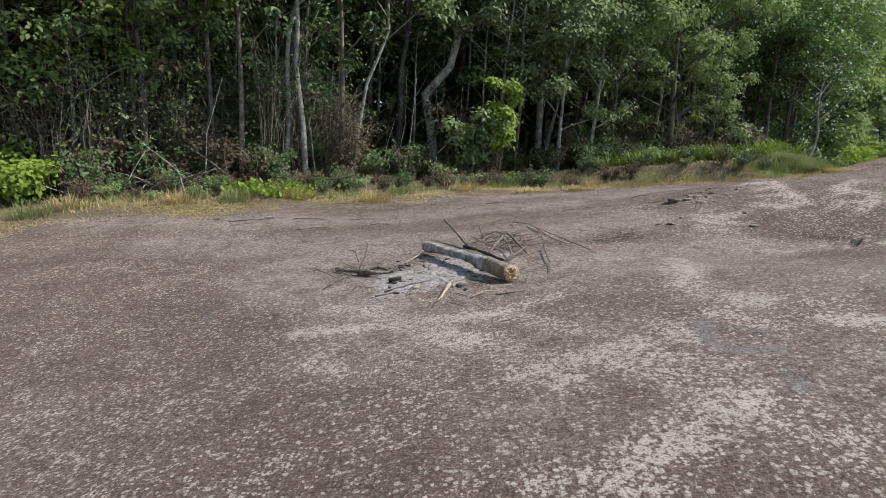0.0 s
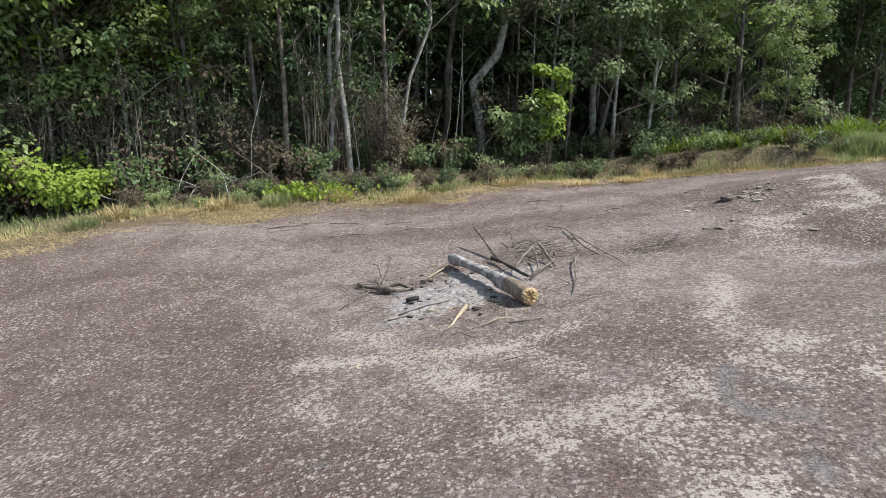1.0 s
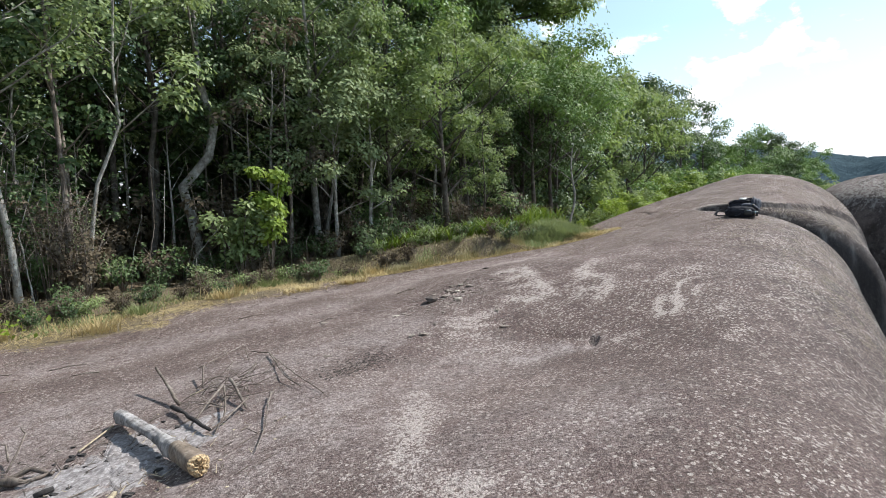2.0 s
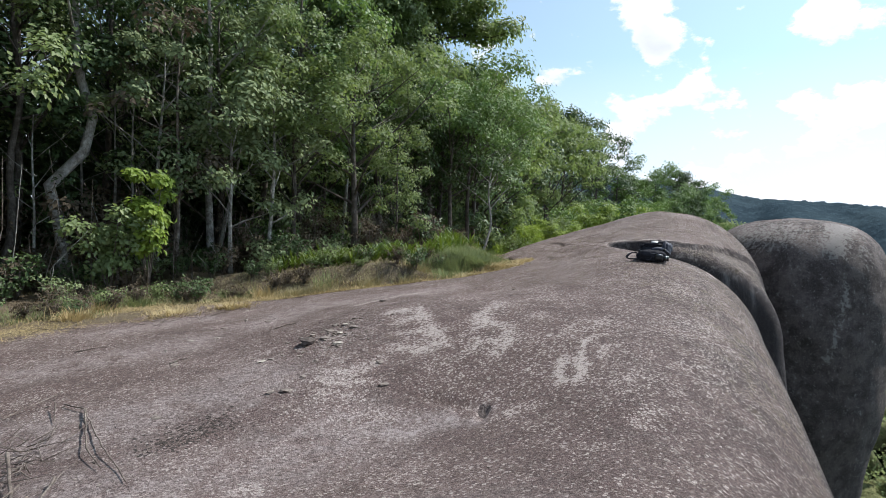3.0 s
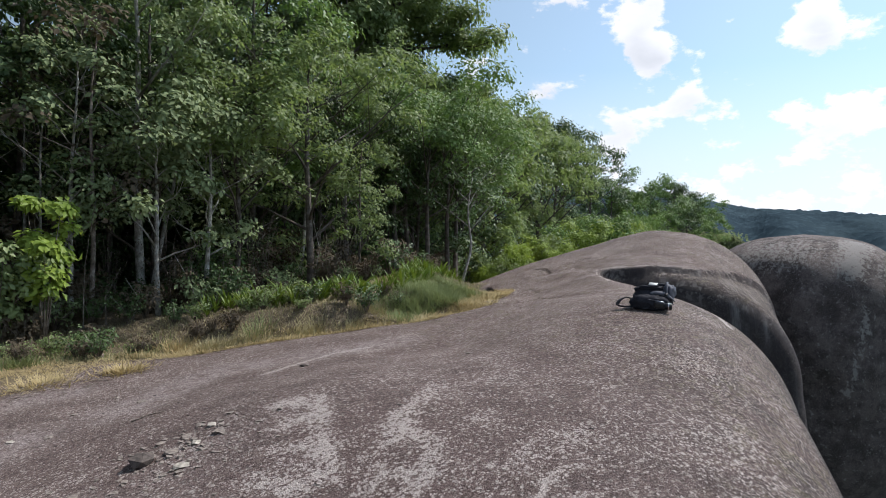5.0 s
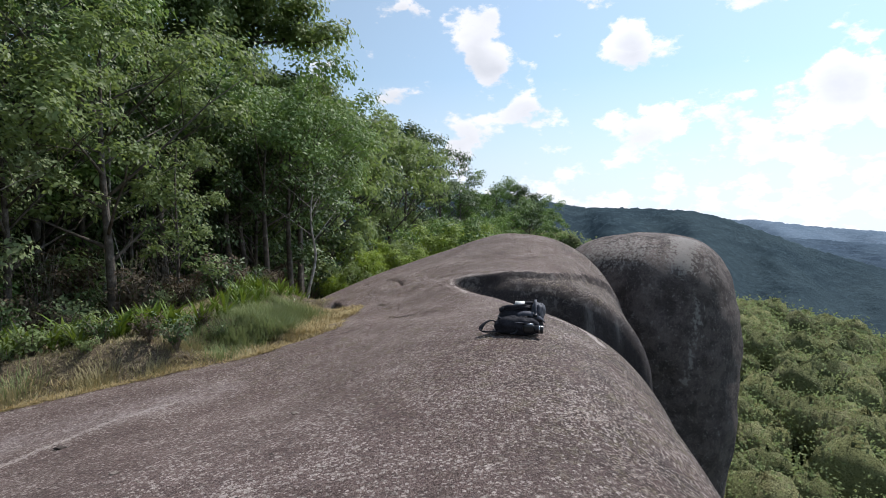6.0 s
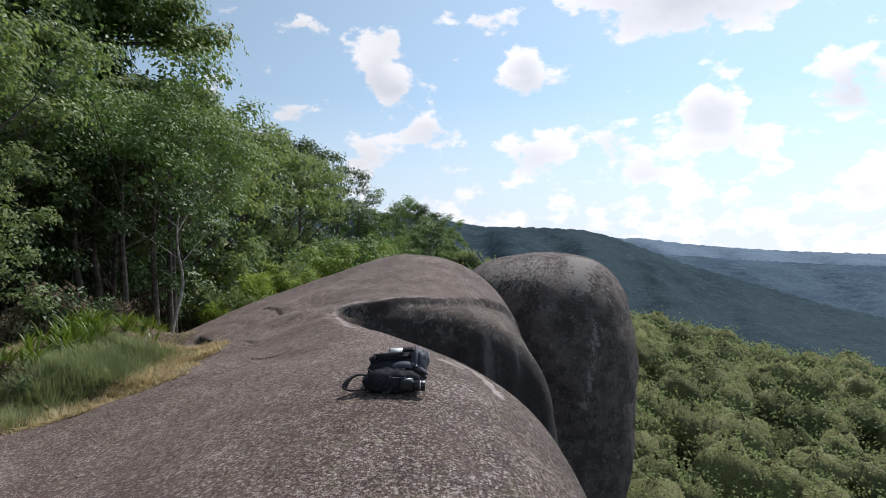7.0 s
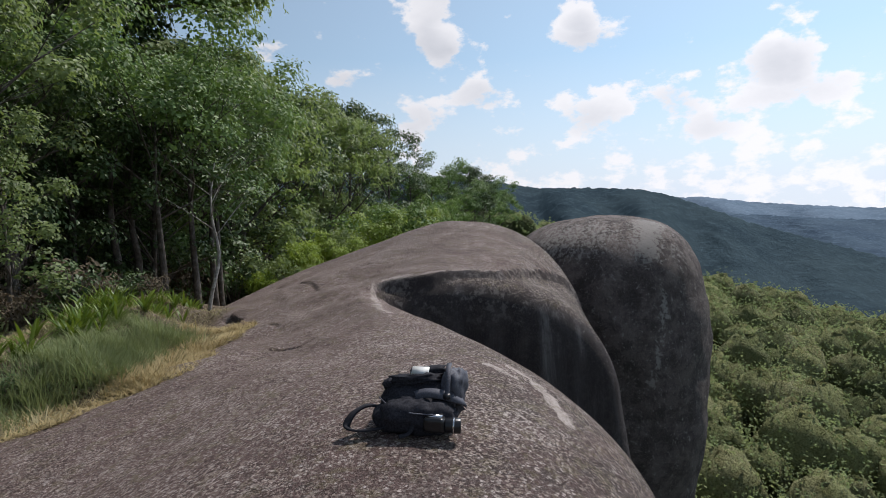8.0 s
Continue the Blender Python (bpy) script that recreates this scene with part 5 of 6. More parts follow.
    set_down(stock[int(rng.integers(1, 4))], x, y, floor_at(x, y) - 0.05, rng.uniform(0.3, 0.65), True)
for x, y in [(6.9, 13.9), (6.4, 14.1)]:
    set_down(stock[1], x, y, floor_at(x, y) - 0.05, rng.uniform(0.42, 0.6))
drop_stock(stock)
# bright bushes along the slope beyond the second hump
stock = plant_stock(lambda i: shrub(0, 0, 2.6, rng, [LEAF_B, LEAF_SUN, LEAF_Y][i], 2600, 1.8, 0.17, z=-60, label="bright green bush on the slope"), 3)
for i in range(32):
    t = 0.735 + 0.265 * (i + rng.uniform(0, 1)) / 32
    x, y, nx, ny = edge_point(t)
    depth = -rng.uniform(0.3, 3.0 + 9 * (t - 0.66) * 3)
    x, y = x + nx * depth, y + ny * depth
    set_down(stock[int(rng.integers(0, 3))], x, y, max(floor_at(x, y), -3.4) - 0.3, rng.uniform(0.5, 1.15) * (0.8 + 0.7 * (t - 0.66) * 3))
drop_stock(stock)
shrub(1.95, 16.2, 2.7, rng, LEAF_Y, 2200, 0.66, 0.14, "yellow-green sunlit broad-leaved shrub", name="shrub", lift=0.5)
shrub(1.25, 16.2, 1.9, rng, LEAF_A, 2000, 1.0, 0.12, "grey-green bushy shrub under the trees")
shrub(-9.4, 10.6, 1.3, rng, LEAF_Y, 3800, 1.5, 0.11, "bright green bush below the rock edge")
shrub(-7.6, 11.0, 0.9, rng, LEAF_Y, 2200, 1.1, 0.10, "bright green bush below the rock edge")


def thicket():
    """The depth of the forest: leaves beyond the first trees, dense enough to close it, their shade put into a dark
    leaf colour.
    """
    n = 60000
    t = rng.uniform(0, 0.9, n)
    e = np.array([edge_point(v) for v in np.linspace(0, 0.9, 400)])
    q = e[(t / 0.9 * 399).astype(int)]
    depth = 5.0 + 12 * rng.uniform(0, 1, n) ** 0.8
    x, y = q[:, 0] + q[:, 2] * depth, q[:, 1] + q[:, 3] * depth
    s, c = to_sc(x, y)
    h = 11.5 + 1.5 * wave(x, y, 2.0, 3) + 1.5 * np.maximum(0, t - 0.6) - 3.4 * sstep(0.46, 0.56, t) * sstep(0.82, 0.76, t)
    z = -2.4 + h * rng.uniform(0, 1, n) ** 1.25
    clump = np.stack([x + 0.7 * wave(z, y, 0.8, 1), y + 0.7 * wave(x, z, 0.8, 2), z], 1)
    v, f = leaves(clump, 0.05, n, 0.34 + 0.014 * (depth[:, None] - 5), rng, 0.3, 0.6)
    # low growth under the crowns
    n = 28000
    t = rng.uniform(0.05, 0.72, n)
    q = e[(t / 0.9 * 399).astype(int)]
    depth = 6.0 + 12 * rng.uniform(0, 1, n)
    x, y = q[:, 0] + q[:, 2] * depth, q[:, 1] + q[:, 3] * depth
    low = np.stack([x + 0.6 * wave(x, y, 0.7, 5), y, -3.0 + 7.5 * rng.uniform(0, 1, n)], 1)
    v2, f2 = leaves(low, 0.05, n, 0.28 + 0.05 * (depth[:, None] - 6), rng, 0.3, 0.65)
    tagged(leaf_mesh("forest_undergrowth", v2, f2, LEAF_D, None), "undergrowth deep between the forest trunks, coloured dark for the shade there", "foliage", kind="stuff")
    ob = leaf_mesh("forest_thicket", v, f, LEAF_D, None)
    return tagged(ob, "dense forest foliage behind the first trees, coloured dark green for shade", "foliage", kind="stuff")


thicket()


def canopy_material():
    m, n, l, p = material("tree_crowns_hazed")
    pos = n.new("ShaderNodeNewGeometry").outputs["Position"]
    isl = n.new("ShaderNodeNewGeometry").outputs["Random Per Island"]
    a, b = tex_noise(n, l, 0.9, 5.0, 0.7, pos), tex_noise(n, l, 3.2, 4.0, 0.75, pos)
    # crown greens lightened and greyed to carry the valley's haze
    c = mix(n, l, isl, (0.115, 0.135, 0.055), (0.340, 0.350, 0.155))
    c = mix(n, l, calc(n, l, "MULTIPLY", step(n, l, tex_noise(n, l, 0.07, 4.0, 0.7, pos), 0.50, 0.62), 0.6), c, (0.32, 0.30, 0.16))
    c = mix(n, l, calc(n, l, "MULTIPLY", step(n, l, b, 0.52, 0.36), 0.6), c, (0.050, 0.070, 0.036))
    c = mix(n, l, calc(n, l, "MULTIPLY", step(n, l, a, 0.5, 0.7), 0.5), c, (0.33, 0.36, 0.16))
    l.new(c, p.inputs["Base Color"])
    p.inputs["Roughness"].default_value, p.inputs["Specular IOR Level"].default_value = 0.9, 0.15
    relief(n, l, p, calc(n, l, "ADD", a, calc(n, l, "MULTIPLY", b, 0.5)), 1.0, 1.4)
    return m


CANOPY = canopy_material()


def far_woods(name, label, az0, az1, r0, r1, n, width):
    """Tree crowns of the valley and the far slope: lumpy domes, and leaf sprays that break their outline."""
    vs, fs, o = [], [], 0
    dv, df, do = [], [], 0
    rows, cols = 7, 13
    face = grid_faces(rows, cols)
    for i in range(n):
        az = radians(az0 + (az1 - az0) * rng.uniform(0, 1))
        r = math.sqrt(r0 * r0 + (r1 * r1 - r0 * r0) * rng.uniform(0, 1))
        x, y = 6 - math.sin(az) * r, 6 + math.cos(az) * r
        w = width * rng.choice([0.5, 0.75, 1.05, 1.6]) * rng.uniform(0.85, 1.15)
        h = w * rng.uniform(0.8, 1.2)
        z = float(land_z(x, y)) + rng.uniform(2.0, 5.5) + 0.25 * w

        def dome(a, b, jit=0.0):
            lump = 1 + 0.17 * np.sin(3 * a + i) * np.sin(3.5 * b + i * 0.7) + 0.09 * np.sin(7 * a - i) * np.sin(6 * b + i) + jit
            return np.stack([x + w * 0.5 * lump * np.sin(b) * np.cos(a), y + w * 0.5 * lump * np.sin(b) * np.sin(a), z + h * 0.5 * lump * np.cos(b)], -1)
        a, b = np.meshgrid(np.linspace(0, 2 * math.pi, cols), np.linspace(0.02, 2.3, rows))
        core = np.array([x, y, z]) + (dome(a, b).reshape(-1, 3) - np.array([x, y, z])) * 0.78
        dv.append(core)
        df.append(face + do)
        do += rows * cols
        m = int(np.clip(24000 / r, 120, 480) * (w / width) ** 1.3)
        v, f = leaves(dome(rng.uniform(0, 6.283, m), np.arccos(rng.uniform(-0.2, 1, m)), 0.12 * rng.normal(size=m) - 0.05), 0.1, m, 0.30 + 0.0020 * r, rng, 0.2, 0.8)
        vs.append(v)
        fs.append(f + o)
        o += len(v)
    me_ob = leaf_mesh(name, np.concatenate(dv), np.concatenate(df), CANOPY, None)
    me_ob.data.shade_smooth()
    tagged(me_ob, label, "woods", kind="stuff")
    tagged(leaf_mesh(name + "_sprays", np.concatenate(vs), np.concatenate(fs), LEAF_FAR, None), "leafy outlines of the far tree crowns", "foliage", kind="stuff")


far_woods("valley_woods", "tree crowns of the valley woods far below, green paled by painted haze", -94, -62, 42, 260, 640, 8.2)
far_woods("slope_woods", "tree crowns on the far slope, light green with painted haze", -64, -40, 125, 260, 260, 5.2)


# ---- grass along the edge of the rock ----
def blades(x, y, z, length, width, lie, r, turn=None):
    """Bent grass blades, three faces each."""
    n = len(x)
    a = r.uniform(0, 6.283, n) if turn is None else turn
    d = np.stack([np.cos(a), np.sin(a)], 1)
    side = np.stack([-d[:, 1], d[:, 0]], 1) * width[:, None] * 0.5
    base = np.stack([x, y, z], 1)
    lie = np.clip(lie, 0.02, 1)

    def at(t):
        out = length * (lie * t * 0.85 + 0.22 * t * t * (1 - lie * 0.5))
        up = length * t * (1 - lie) * (1 - 0.25 * t) + 0.012
        return base + np.stack([d[:, 0] * out, d[:, 1] * out, up], 1)
    p0, p1, p2 = at(0.0), at(0.5), at(1.0)
    s3 = np.concatenate([side, np.zeros((n, 1))], 1)
    v = np.stack([p0 - s3, p0 + s3, p1 + s3 * 0.8, p1 - s3 * 0.8, p2], 1).reshape(-1, 3)
    i = np.arange(n)[:, None] * 5
    f = np.concatenate([i + [0, 1, 2], i + [0, 2, 3], i + [3, 2, 4]], 0)
    return v, f


def grass_strip(name, label, s0, s1, c_in, c_out, n, lengths, width, lie, mat, clump=0.5, cover=0.0):
    r = rng
    s = r.uniform(s0, s1, n)
    q = r.uniform(0, 1, n)
    c = edge_c(s) + c_in + (c_out - c_in) * q
    keep = wave(s, c, clump, 4) + r.normal(0, 0.3, n) > cover
    s, c = s[keep], c[keep]
    m = len(s)
    x, y = to_xy(s, c)
    z = rock_z(s, c) - 0.01
    ln = r.uniform(*lengths, m) * (0.6 + 0.5 * np.clip(wave(s, c, 0.8, 7) + 0.6, 0, 1.3))
    v, f = blades(x, y, z, ln, r.uniform(0.6, 1.4, m) * width, np.clip(r.normal(lie, 0.2, m), 0, 1), r)
    return tagged(leaf_mesh(name, v, f, mat, None), label, "grass", kind="stuff")


grass_strip("dry_grass", "trampled straw-coloured grass on the edge of the rock", -1, 12.6, -1.5, 0.40, 34000, (0.06, 0.2), 0.009, 0.9, STRAW, 0.9)
grass_strip("dry_grass_tips", "upright dry grass along the forest edge", 0, 13.6, -1.6, -0.5, 4200, (0.10, 0.30), 0.009, 0.45, STRAW, 0.6)
grass_strip("green_grass", "green grass along the forest edge", 0, 13.0, -2.8, -0.9, 12000, (0.10, 0.28), 0.009, 0.42, GRASS, 0.6)
grass_strip("long_grass", "long grey-green grass between rock and forest", 14.7, 18.6, -1.9, -0.55, 15000, (0.12, 0.36), 0.011, 0.45, GRASS, 0.4, -0.2)
grass_strip("withered_grass", "withered grey-tan grass under the edge trees", 11.6, 22.5, -3.4, -0.2, 16000, (0.08, 0.22), 0.010, 0.5, HAY, 0.6, 0.1)
grass_strip("thin_grass", "thin short grass and withered blades over the soil bank", 11.2, 23.0, -4.6, -0.3, 22000, (0.06, 0.18), 0.011, 0.5, HAY, 0.8, -0.9)
grass_strip("short_dry_grass", "short yellowed grass at the rock's margin", 12.0, 20.2, -0.95, 0.30, 36000, (0.06, 0.24), 0.009, 0.72, STRAW, 0.45, -0.05)


def tuft(x, y, n, spread, lengths, mat, label, lie=0.3, width=0.012, name="grass_tuft"):
    px, py = x + rng.normal(0, spread, n), y + rng.normal(0, spread, n)
    s, c = to_sc(px, py)
    turn = np.arctan2(py - y, px - x) + rng.normal(0, 0.7, n)
    v, f = blades(px, py, rock_z(s, c) - 0.01, rng.uniform(*lengths, n), rng.uniform(0.6, 1.4, n) * width, np.clip(rng.normal(lie, 0.18, n), 0, 1), rng, turn)
    return tagged(leaf_mesh(name, v, f, mat, None), label, "grass", kind="stuff")


tuft(3.25, 12.75, 420, 0.16, (0.12, 0.32), STRAW, "dry yellow grass tuft lying on the rock", 0.6)
tuft(2.3, 12.6, 380, 0.2, (0.12, 0.3), STRAW, "dry yellow grass tuft lying on the rock", 0.65)
for i in range(11):
    s = 12.4 + 2.4 * i / 10 + rng.uniform(-0.2, 0.2)
    x, y = to_xy(s, float(edge_c(s)) - rng.uniform(0.4, 1.4))
    tuft(x, y, 220, 0.16, (0.14, 0.32), HAY if i % 4 else GRASS, "withered tan grass tuft at the rock's edge" if i % 4 else "grey-green grass tuft at the rock's edge", 0.28, 0.009)
for i in range(26):
    u = (i + 0.5) / 26
    x, y = 8.1 + 2.2 * u + rng.normal(0, 0.20), 13.35 + 2.1 * u + rng.normal(0.1, 0.26)
    tuft(x, y, 260, 0.15, (0.20, 0.50), GRASS, "grey-green tuft of long soft grass", 0.34, 0.009)
for i in range(22):
    s = 14.4 + 5.2 * (i + 0.5) / 22
    x, y = to_xy(s, float(edge_c(s)) - rng.uniform(0.15, 0.7))
    tuft(x, y, 170, 0.15, (0.12, 0.32), STRAW if i % 3 else HAY, "pale straw-coloured grass lying over the rock's edge", 0.6, 0.009)
for i in range(11):
    s = 1.5 + 11.0 * i / 10 + rng.uniform(-0.3, 0.3)
    x, y = to_xy(s, float(edge_c(s)) - rng.uniform(0.3, 1.3))
    tuft(x, y, 240, 0.14, (0.18, 0.42), STRAW if i % 3 else GRASS, "dry grass tuft by the forest edge" if i % 3 else "green grass tuft by the forest edge", 0.3)


# ---- strap-leaved plants under the trees ----
def strap_leaf_mesh(length, width, bend, name):
    n = 6
    v, f = [], []
    for i in range(n + 1):
        t = i / n
        w = width * (0.55 + 1.3 * t) * (1 - t ** 2.2) * 0.9 + 0.001
        x = bend * length * t * t
        z = length * t * (1 - 0.35 * bend * t)
        v += [(x, -w, z + w * 0.25), (x - 0.006, 0, z), (x, w, z + w * 0.25)]
    for i in range(n):
        for k in range(2):
            a = i * 3 + k
            f.append((a, a + 1, a + 4, a + 3))
    me = bpy.data.meshes.new(name)
    me.from_pydata(v, [], f)
    me.materials.append(STRAP)
    me.shade_smooth()
    return me


STRAPS = [strap_leaf_mesh(0.62, 0.030, 0.35, "leaf"), strap_leaf_mesh(0.75, 0.034, 0.55, "leaf"), strap_leaf_mesh(0.52, 0.028, 0.85, "leaf"), strap_leaf_mesh(0.68, 0.032, 0.2, "leaf")]


def strap_plant(x, y, z, k):
    top = new("strap_leaf_plant")
    top.location = (x, y, z)
    for i in range(11):
        ob = new("leaf", STRAPS[int(rng.integers(0, 4))])
        ob.parent = top
        ob.matrix_basis = Matrix.Rotation(i * 2.4 + rng.uniform(-0.4, 0.4), 4, "Z") @ Matrix.Rotation(radians(rng.uniform(2, 22)), 4, "Y") @ Matrix.Scale(k * rng.uniform(0.75, 1.1), 4)
    return tagged(top, "clump of upright glossy green strap-shaped leaves under the trees", "plant", "strap-leaved plants")


BANDS = [([(4.8, 15.4), (6.0, 15.0), (7.1, 14.5), (8.1, 14.3)], 56), ([(8.9, 15.3), (9.8, 16.4), (11.1, 17.8), (12.6, 19.8)], 84)]
for line, count in BANDS:
    for i in range(count):
        t = (i + rng.uniform(0, 1)) / count * (len(line) - 1)
        k = min(int(t), len(line) - 2)
        x = line[k][0] + (line[k + 1][0] - line[k][0]) * (t - k) + rng.normal(0, 0.22)
        y = line[k][1] + (line[k + 1][1] - line[k][1]) * (t - k) + rng.uniform(-0.2, 0.8)
        strap_plant(x, y, ground_at(x, y) - 0.02, rng.uniform(0.45, 0.78) * (1.25 if x < 8.3 else 1.0))


def broad_leaf_plant(x, y, n, spread):
    top = new("broad_leaf_plant")
    top.location = (x, y, ground_at(x, y))
    pts = np.stack([rng.normal(0, spread, n), rng.normal(0, spread * 0.5, n), rng.uniform(0.06, 0.28, n)], 1)
    v, f = leaves(pts, 0.03, n, 0.105, rng, 0.1, 0.75)
    leaf_mesh("foliage", v, f, LEAF_Y, top)
    pieces = [tube([(p[0] * 0.7, p[1] * 0.7, 0), tuple(p)], [0.006, 0.004], 4) for p in pts[:40]]
    pv, pf = join(pieces)
    tagged(sheet("stalk", pv, pf, GRASS, True, top), kind="stuff")
    return tagged(top, "low bright green broad-leaved plant at the forest edge", "plant")


broad_leaf_plant(-3.0, 11.3, 440, 0.45)

# ---- dead brushwood at the forest edge ----


def stick(name, pts, r0, r1, mat, label, category, group="", sides=6, parent=None, knots=0.12):
    """One crooked stick."""
    line = []
    for a, b in zip(pts, pts[1:]):
        a, b = Vector(a), Vector(b)
        m = max(2, int((b - a).length / 0.12))
        for i in range(m):
            line.append(a.lerp(b, i / m))
    line.append(Vector(pts[-1]))
    jit = min(r0 * 0.8, 0.0045)
    line = [p + Vector((rng.normal(0, jit), rng.normal(0, jit), rng.normal(0, jit * 0.4))) if 0 < i < len(line) - 1 else p for i, p in enumerate(line)]
    n = len(line) - 1
    radii = [(r0 + (r1 - r0) * i / n) * (1 + rng.normal(0, knots)) for i in range(n + 1)]
    v, f = tube(line, radii, sides)
    ob = sheet(name, v, f, mat, True, parent)
    if not parent:
        tagged(ob, label, category, group)
    return ob


pile = tagged(new("brushwood_pile"), "tangle of grey dead branches at the forest edge", "brushwood")
for i in range(34):
    x, y = -5.2 + rng.normal(0, 1.15), 11.9 + rng.normal(0, 0.35)
    z = ground_at(x, y)
    a, ln, up = rng.uniform(0, 6.28), rng.uniform(0.5, 1.5), rng.uniform(0.05, 0.75)
    e = (x + math.cos(a) * ln, y + math.sin(a) * ln * 0.4, z + up * ln)
    stick("branch", [(x, y, z), ((x + e[0]) / 2, (y + e[1]) / 2, (z + e[2]) / 2 + 0.06), e], 0.012, 0.004, BARK_PALE if i % 2 else TWIG, "", "", parent=pile, sides=5)
for i in range(75):
    t = rng.uniform(0.08, 0.50)
    x, y, nx, ny = edge_point(t)
    d = rng.uniform(-1.0, 2.0)
    x, y = x + nx * d, y + ny * d
    z = ground_at(x, y)
    h = rng.uniform(0.8, 3.2)
    stick("dead_sapling", [(x, y, z - 0.05), (x + rng.normal(0, 0.15), y, z + h * 0.5), (x + rng.normal(0, 0.35), y + rng.normal(0, 0.2), z + h)], 0.014, 0.004, TWIG if i % 3 else BARK_PALE, "thin bare grey dead sapling among the undergrowth", "sapling", "dead saplings", 5)

# ---- the burnt-out fire ----


def char_material(name, pale):
    m, n, l, p = material(name)
    pos = n.new("ShaderNodeNewGeometry").outputs["Position"]
    a, b = tex_noise(n, l, 9.0, 5.0, 0.65, pos), tex_noise(n, l, 60.0, 5.0, 0.7, pos)
    col = ramp(n, l, a, [(0.30, (0.050, 0.045, 0.043)), (0.42, (0.16, 0.145, 0.14)), (0.54, (0.38, 0.355, 0.345)), (0.68, (0.58, 0.55, 0.54))] if pale else [(0.35, (0.014, 0.012, 0.012)), (0.6, (0.035, 0.031, 0.03)), (0.75, (0.13, 0.12, 0.115))])
    col = mix(n, l, calc(n, l, "MULTIPLY", step(n, l, b, 0.42, 0.6), 0.45), col, (0.24, 0.225, 0.22) if pale else (0.05, 0.045, 0.043))
    l.new(col, p.inputs["Base Color"])
    p.inputs["Roughness"].default_value = 0.95
    relief(n, l, p, b, 0.7, 0.012)
    return m


CHARRED = char_material("charred_wood", False)
BURNT = char_material("burnt_log_bark", True)
LITTER = plain("leaf_mould", (0.038, 0.028, 0.022), 0.9, 0, 0.6, 60)
SPLIT = plain("split_wood", (0.42, 0.30, 0.17), 0.8, 0, 0.6, 70)
PALE_WOOD = plain("pale_dry_wood", (0.40, 0.33, 0.23), 0.8, 0, 0.3, 50)
LOGBARK = bark("log_bark", (0.13, 0.095, 0.070), (0.25, 0.195, 0.15), (0.40, 0.34, 0.28))


def on_rock(x, y, up=0.0):
    return Vector((x, y, ground_at(x, y) + up))


def fire_log():
    top = new("log")
    tagged(top, "half-burnt ash-grey log with a freshly split yellow end", "log")
    a, b = on_rock(0.63, 4.93, 0.075), on_rock(-0.07, 6.60, 0.085)
    d = (b - a).normalized()
    u = d.cross(Vector((0, 0, 1))).normalized()
    w = u.cross(d)
    n, k = 80, 30

    def ring(t, scale=1.0, jag=0.0):
        c = a.lerp(b, t) + w * 0.03 * math.sin(math.pi * t)
        rad = 0.072 - 0.012 * t - 0.016 * sstep(0.25, 0.40, t) + 0.012 * sstep(0.75, 0.95, t)
        out = []
        for j in range(k):
            q = 2 * math.pi * j / k
            eaten = float(sstep(0.16, 0.30, t))      # the fire has gnawed the upper side
            e = rad * scale * (1 + 0.07 * math.sin(3 * q + 9 * t) + (0.06 + 0.12 * eaten) * noise.noise(Vector((math.cos(q) * 2, math.sin(q) * 2, t * 9))) + (0.03 + 0.13 * eaten) * noise.noise(Vector((math.cos(q) * 4, math.sin(q) * 4, t * 34))) - 0.26 * eaten * float(sstep(0.86, 0.6, t)) * max(0.0, math.sin(q + 0.4)))
            out.append(c + (u * math.cos(q) + w * math.sin(q)) * e - d * jag * noise.noise(Vector((math.cos(q) * 3 + 5, math.sin(q) * 3, 2))))
        return out
    lo, cut = 0.0, 0.20
    for name, t0, t1, mat, lab in (("bark", lo, cut, LOGBARK, "unburnt brown bark near the split end"), ("burnt_wood", cut, 1.0, BURNT, "ash-grey charred wood")):
        ts = np.linspace(t0, t1, max(8, int(n * (t1 - t0))))
        v = [p for t in ts for p in ring(float(t), 1.0 if t < 0.97 else 0.82)]
        f = [(i * k + j, i * k + (j + 1) % k, (i + 1) * k + (j + 1) % k, (i + 1) * k + j) for i in range(len(ts) - 1) for j in range(k)]
        if name == "burnt_wood":
            f.append(tuple((len(ts) - 1) * k + j for j in range(k)))
        sheet(name, v, f, mat, True, top, lab)
    # splintered end
    v, f = [], []
    rings = 5
    for i in range(rings):
        sc = 1 - i / rings
        for j, p in enumerate(ring(0.0, sc)):
            v.append(p - d * (0.012 + 0.05 * abs(noise.noise(Vector((j * 1.7, i * 2.3, 4))))) * (1 if i else 0))
    v.append(a - d * 0.02)
    for i in range(rings - 1):
        for j in range(k):
            f.append((i * k + (j + 1) % k, i * k + j, (i + 1) * k + j, (i + 1) * k + (j + 1) % k))
    for j in range(k):
        f.append(((rings - 1) * k + (j + 1) % k, (rings - 1) * k + j, len(v) - 1))
    sheet("split_end", v, f, SPLIT, False, top, "splintered yellow wood")


fire_log()


def ash_bed():
    v, f = [on_rock(0.02, 5.62, 0.035)], []
    rings, k = 30, 110
    for i in range(1, rings + 1):
        for j in range(k):
            q = 2 * math.pi * j / k
            reach = 0.66 * (1 + 0.28 * math.sin(2 * q + 0.6) + 0.18 * math.sin(5 * q) + 0.16 * math.sin(11 * q + 2) + 0.14 * noise.noise(Vector((math.cos(q) * 6, math.sin(q) * 6, 1)))) * i / rings
            x, y = 0.02 + math.cos(q) * reach * 0.95, 5.62 + math.sin(q) * reach * 1.25
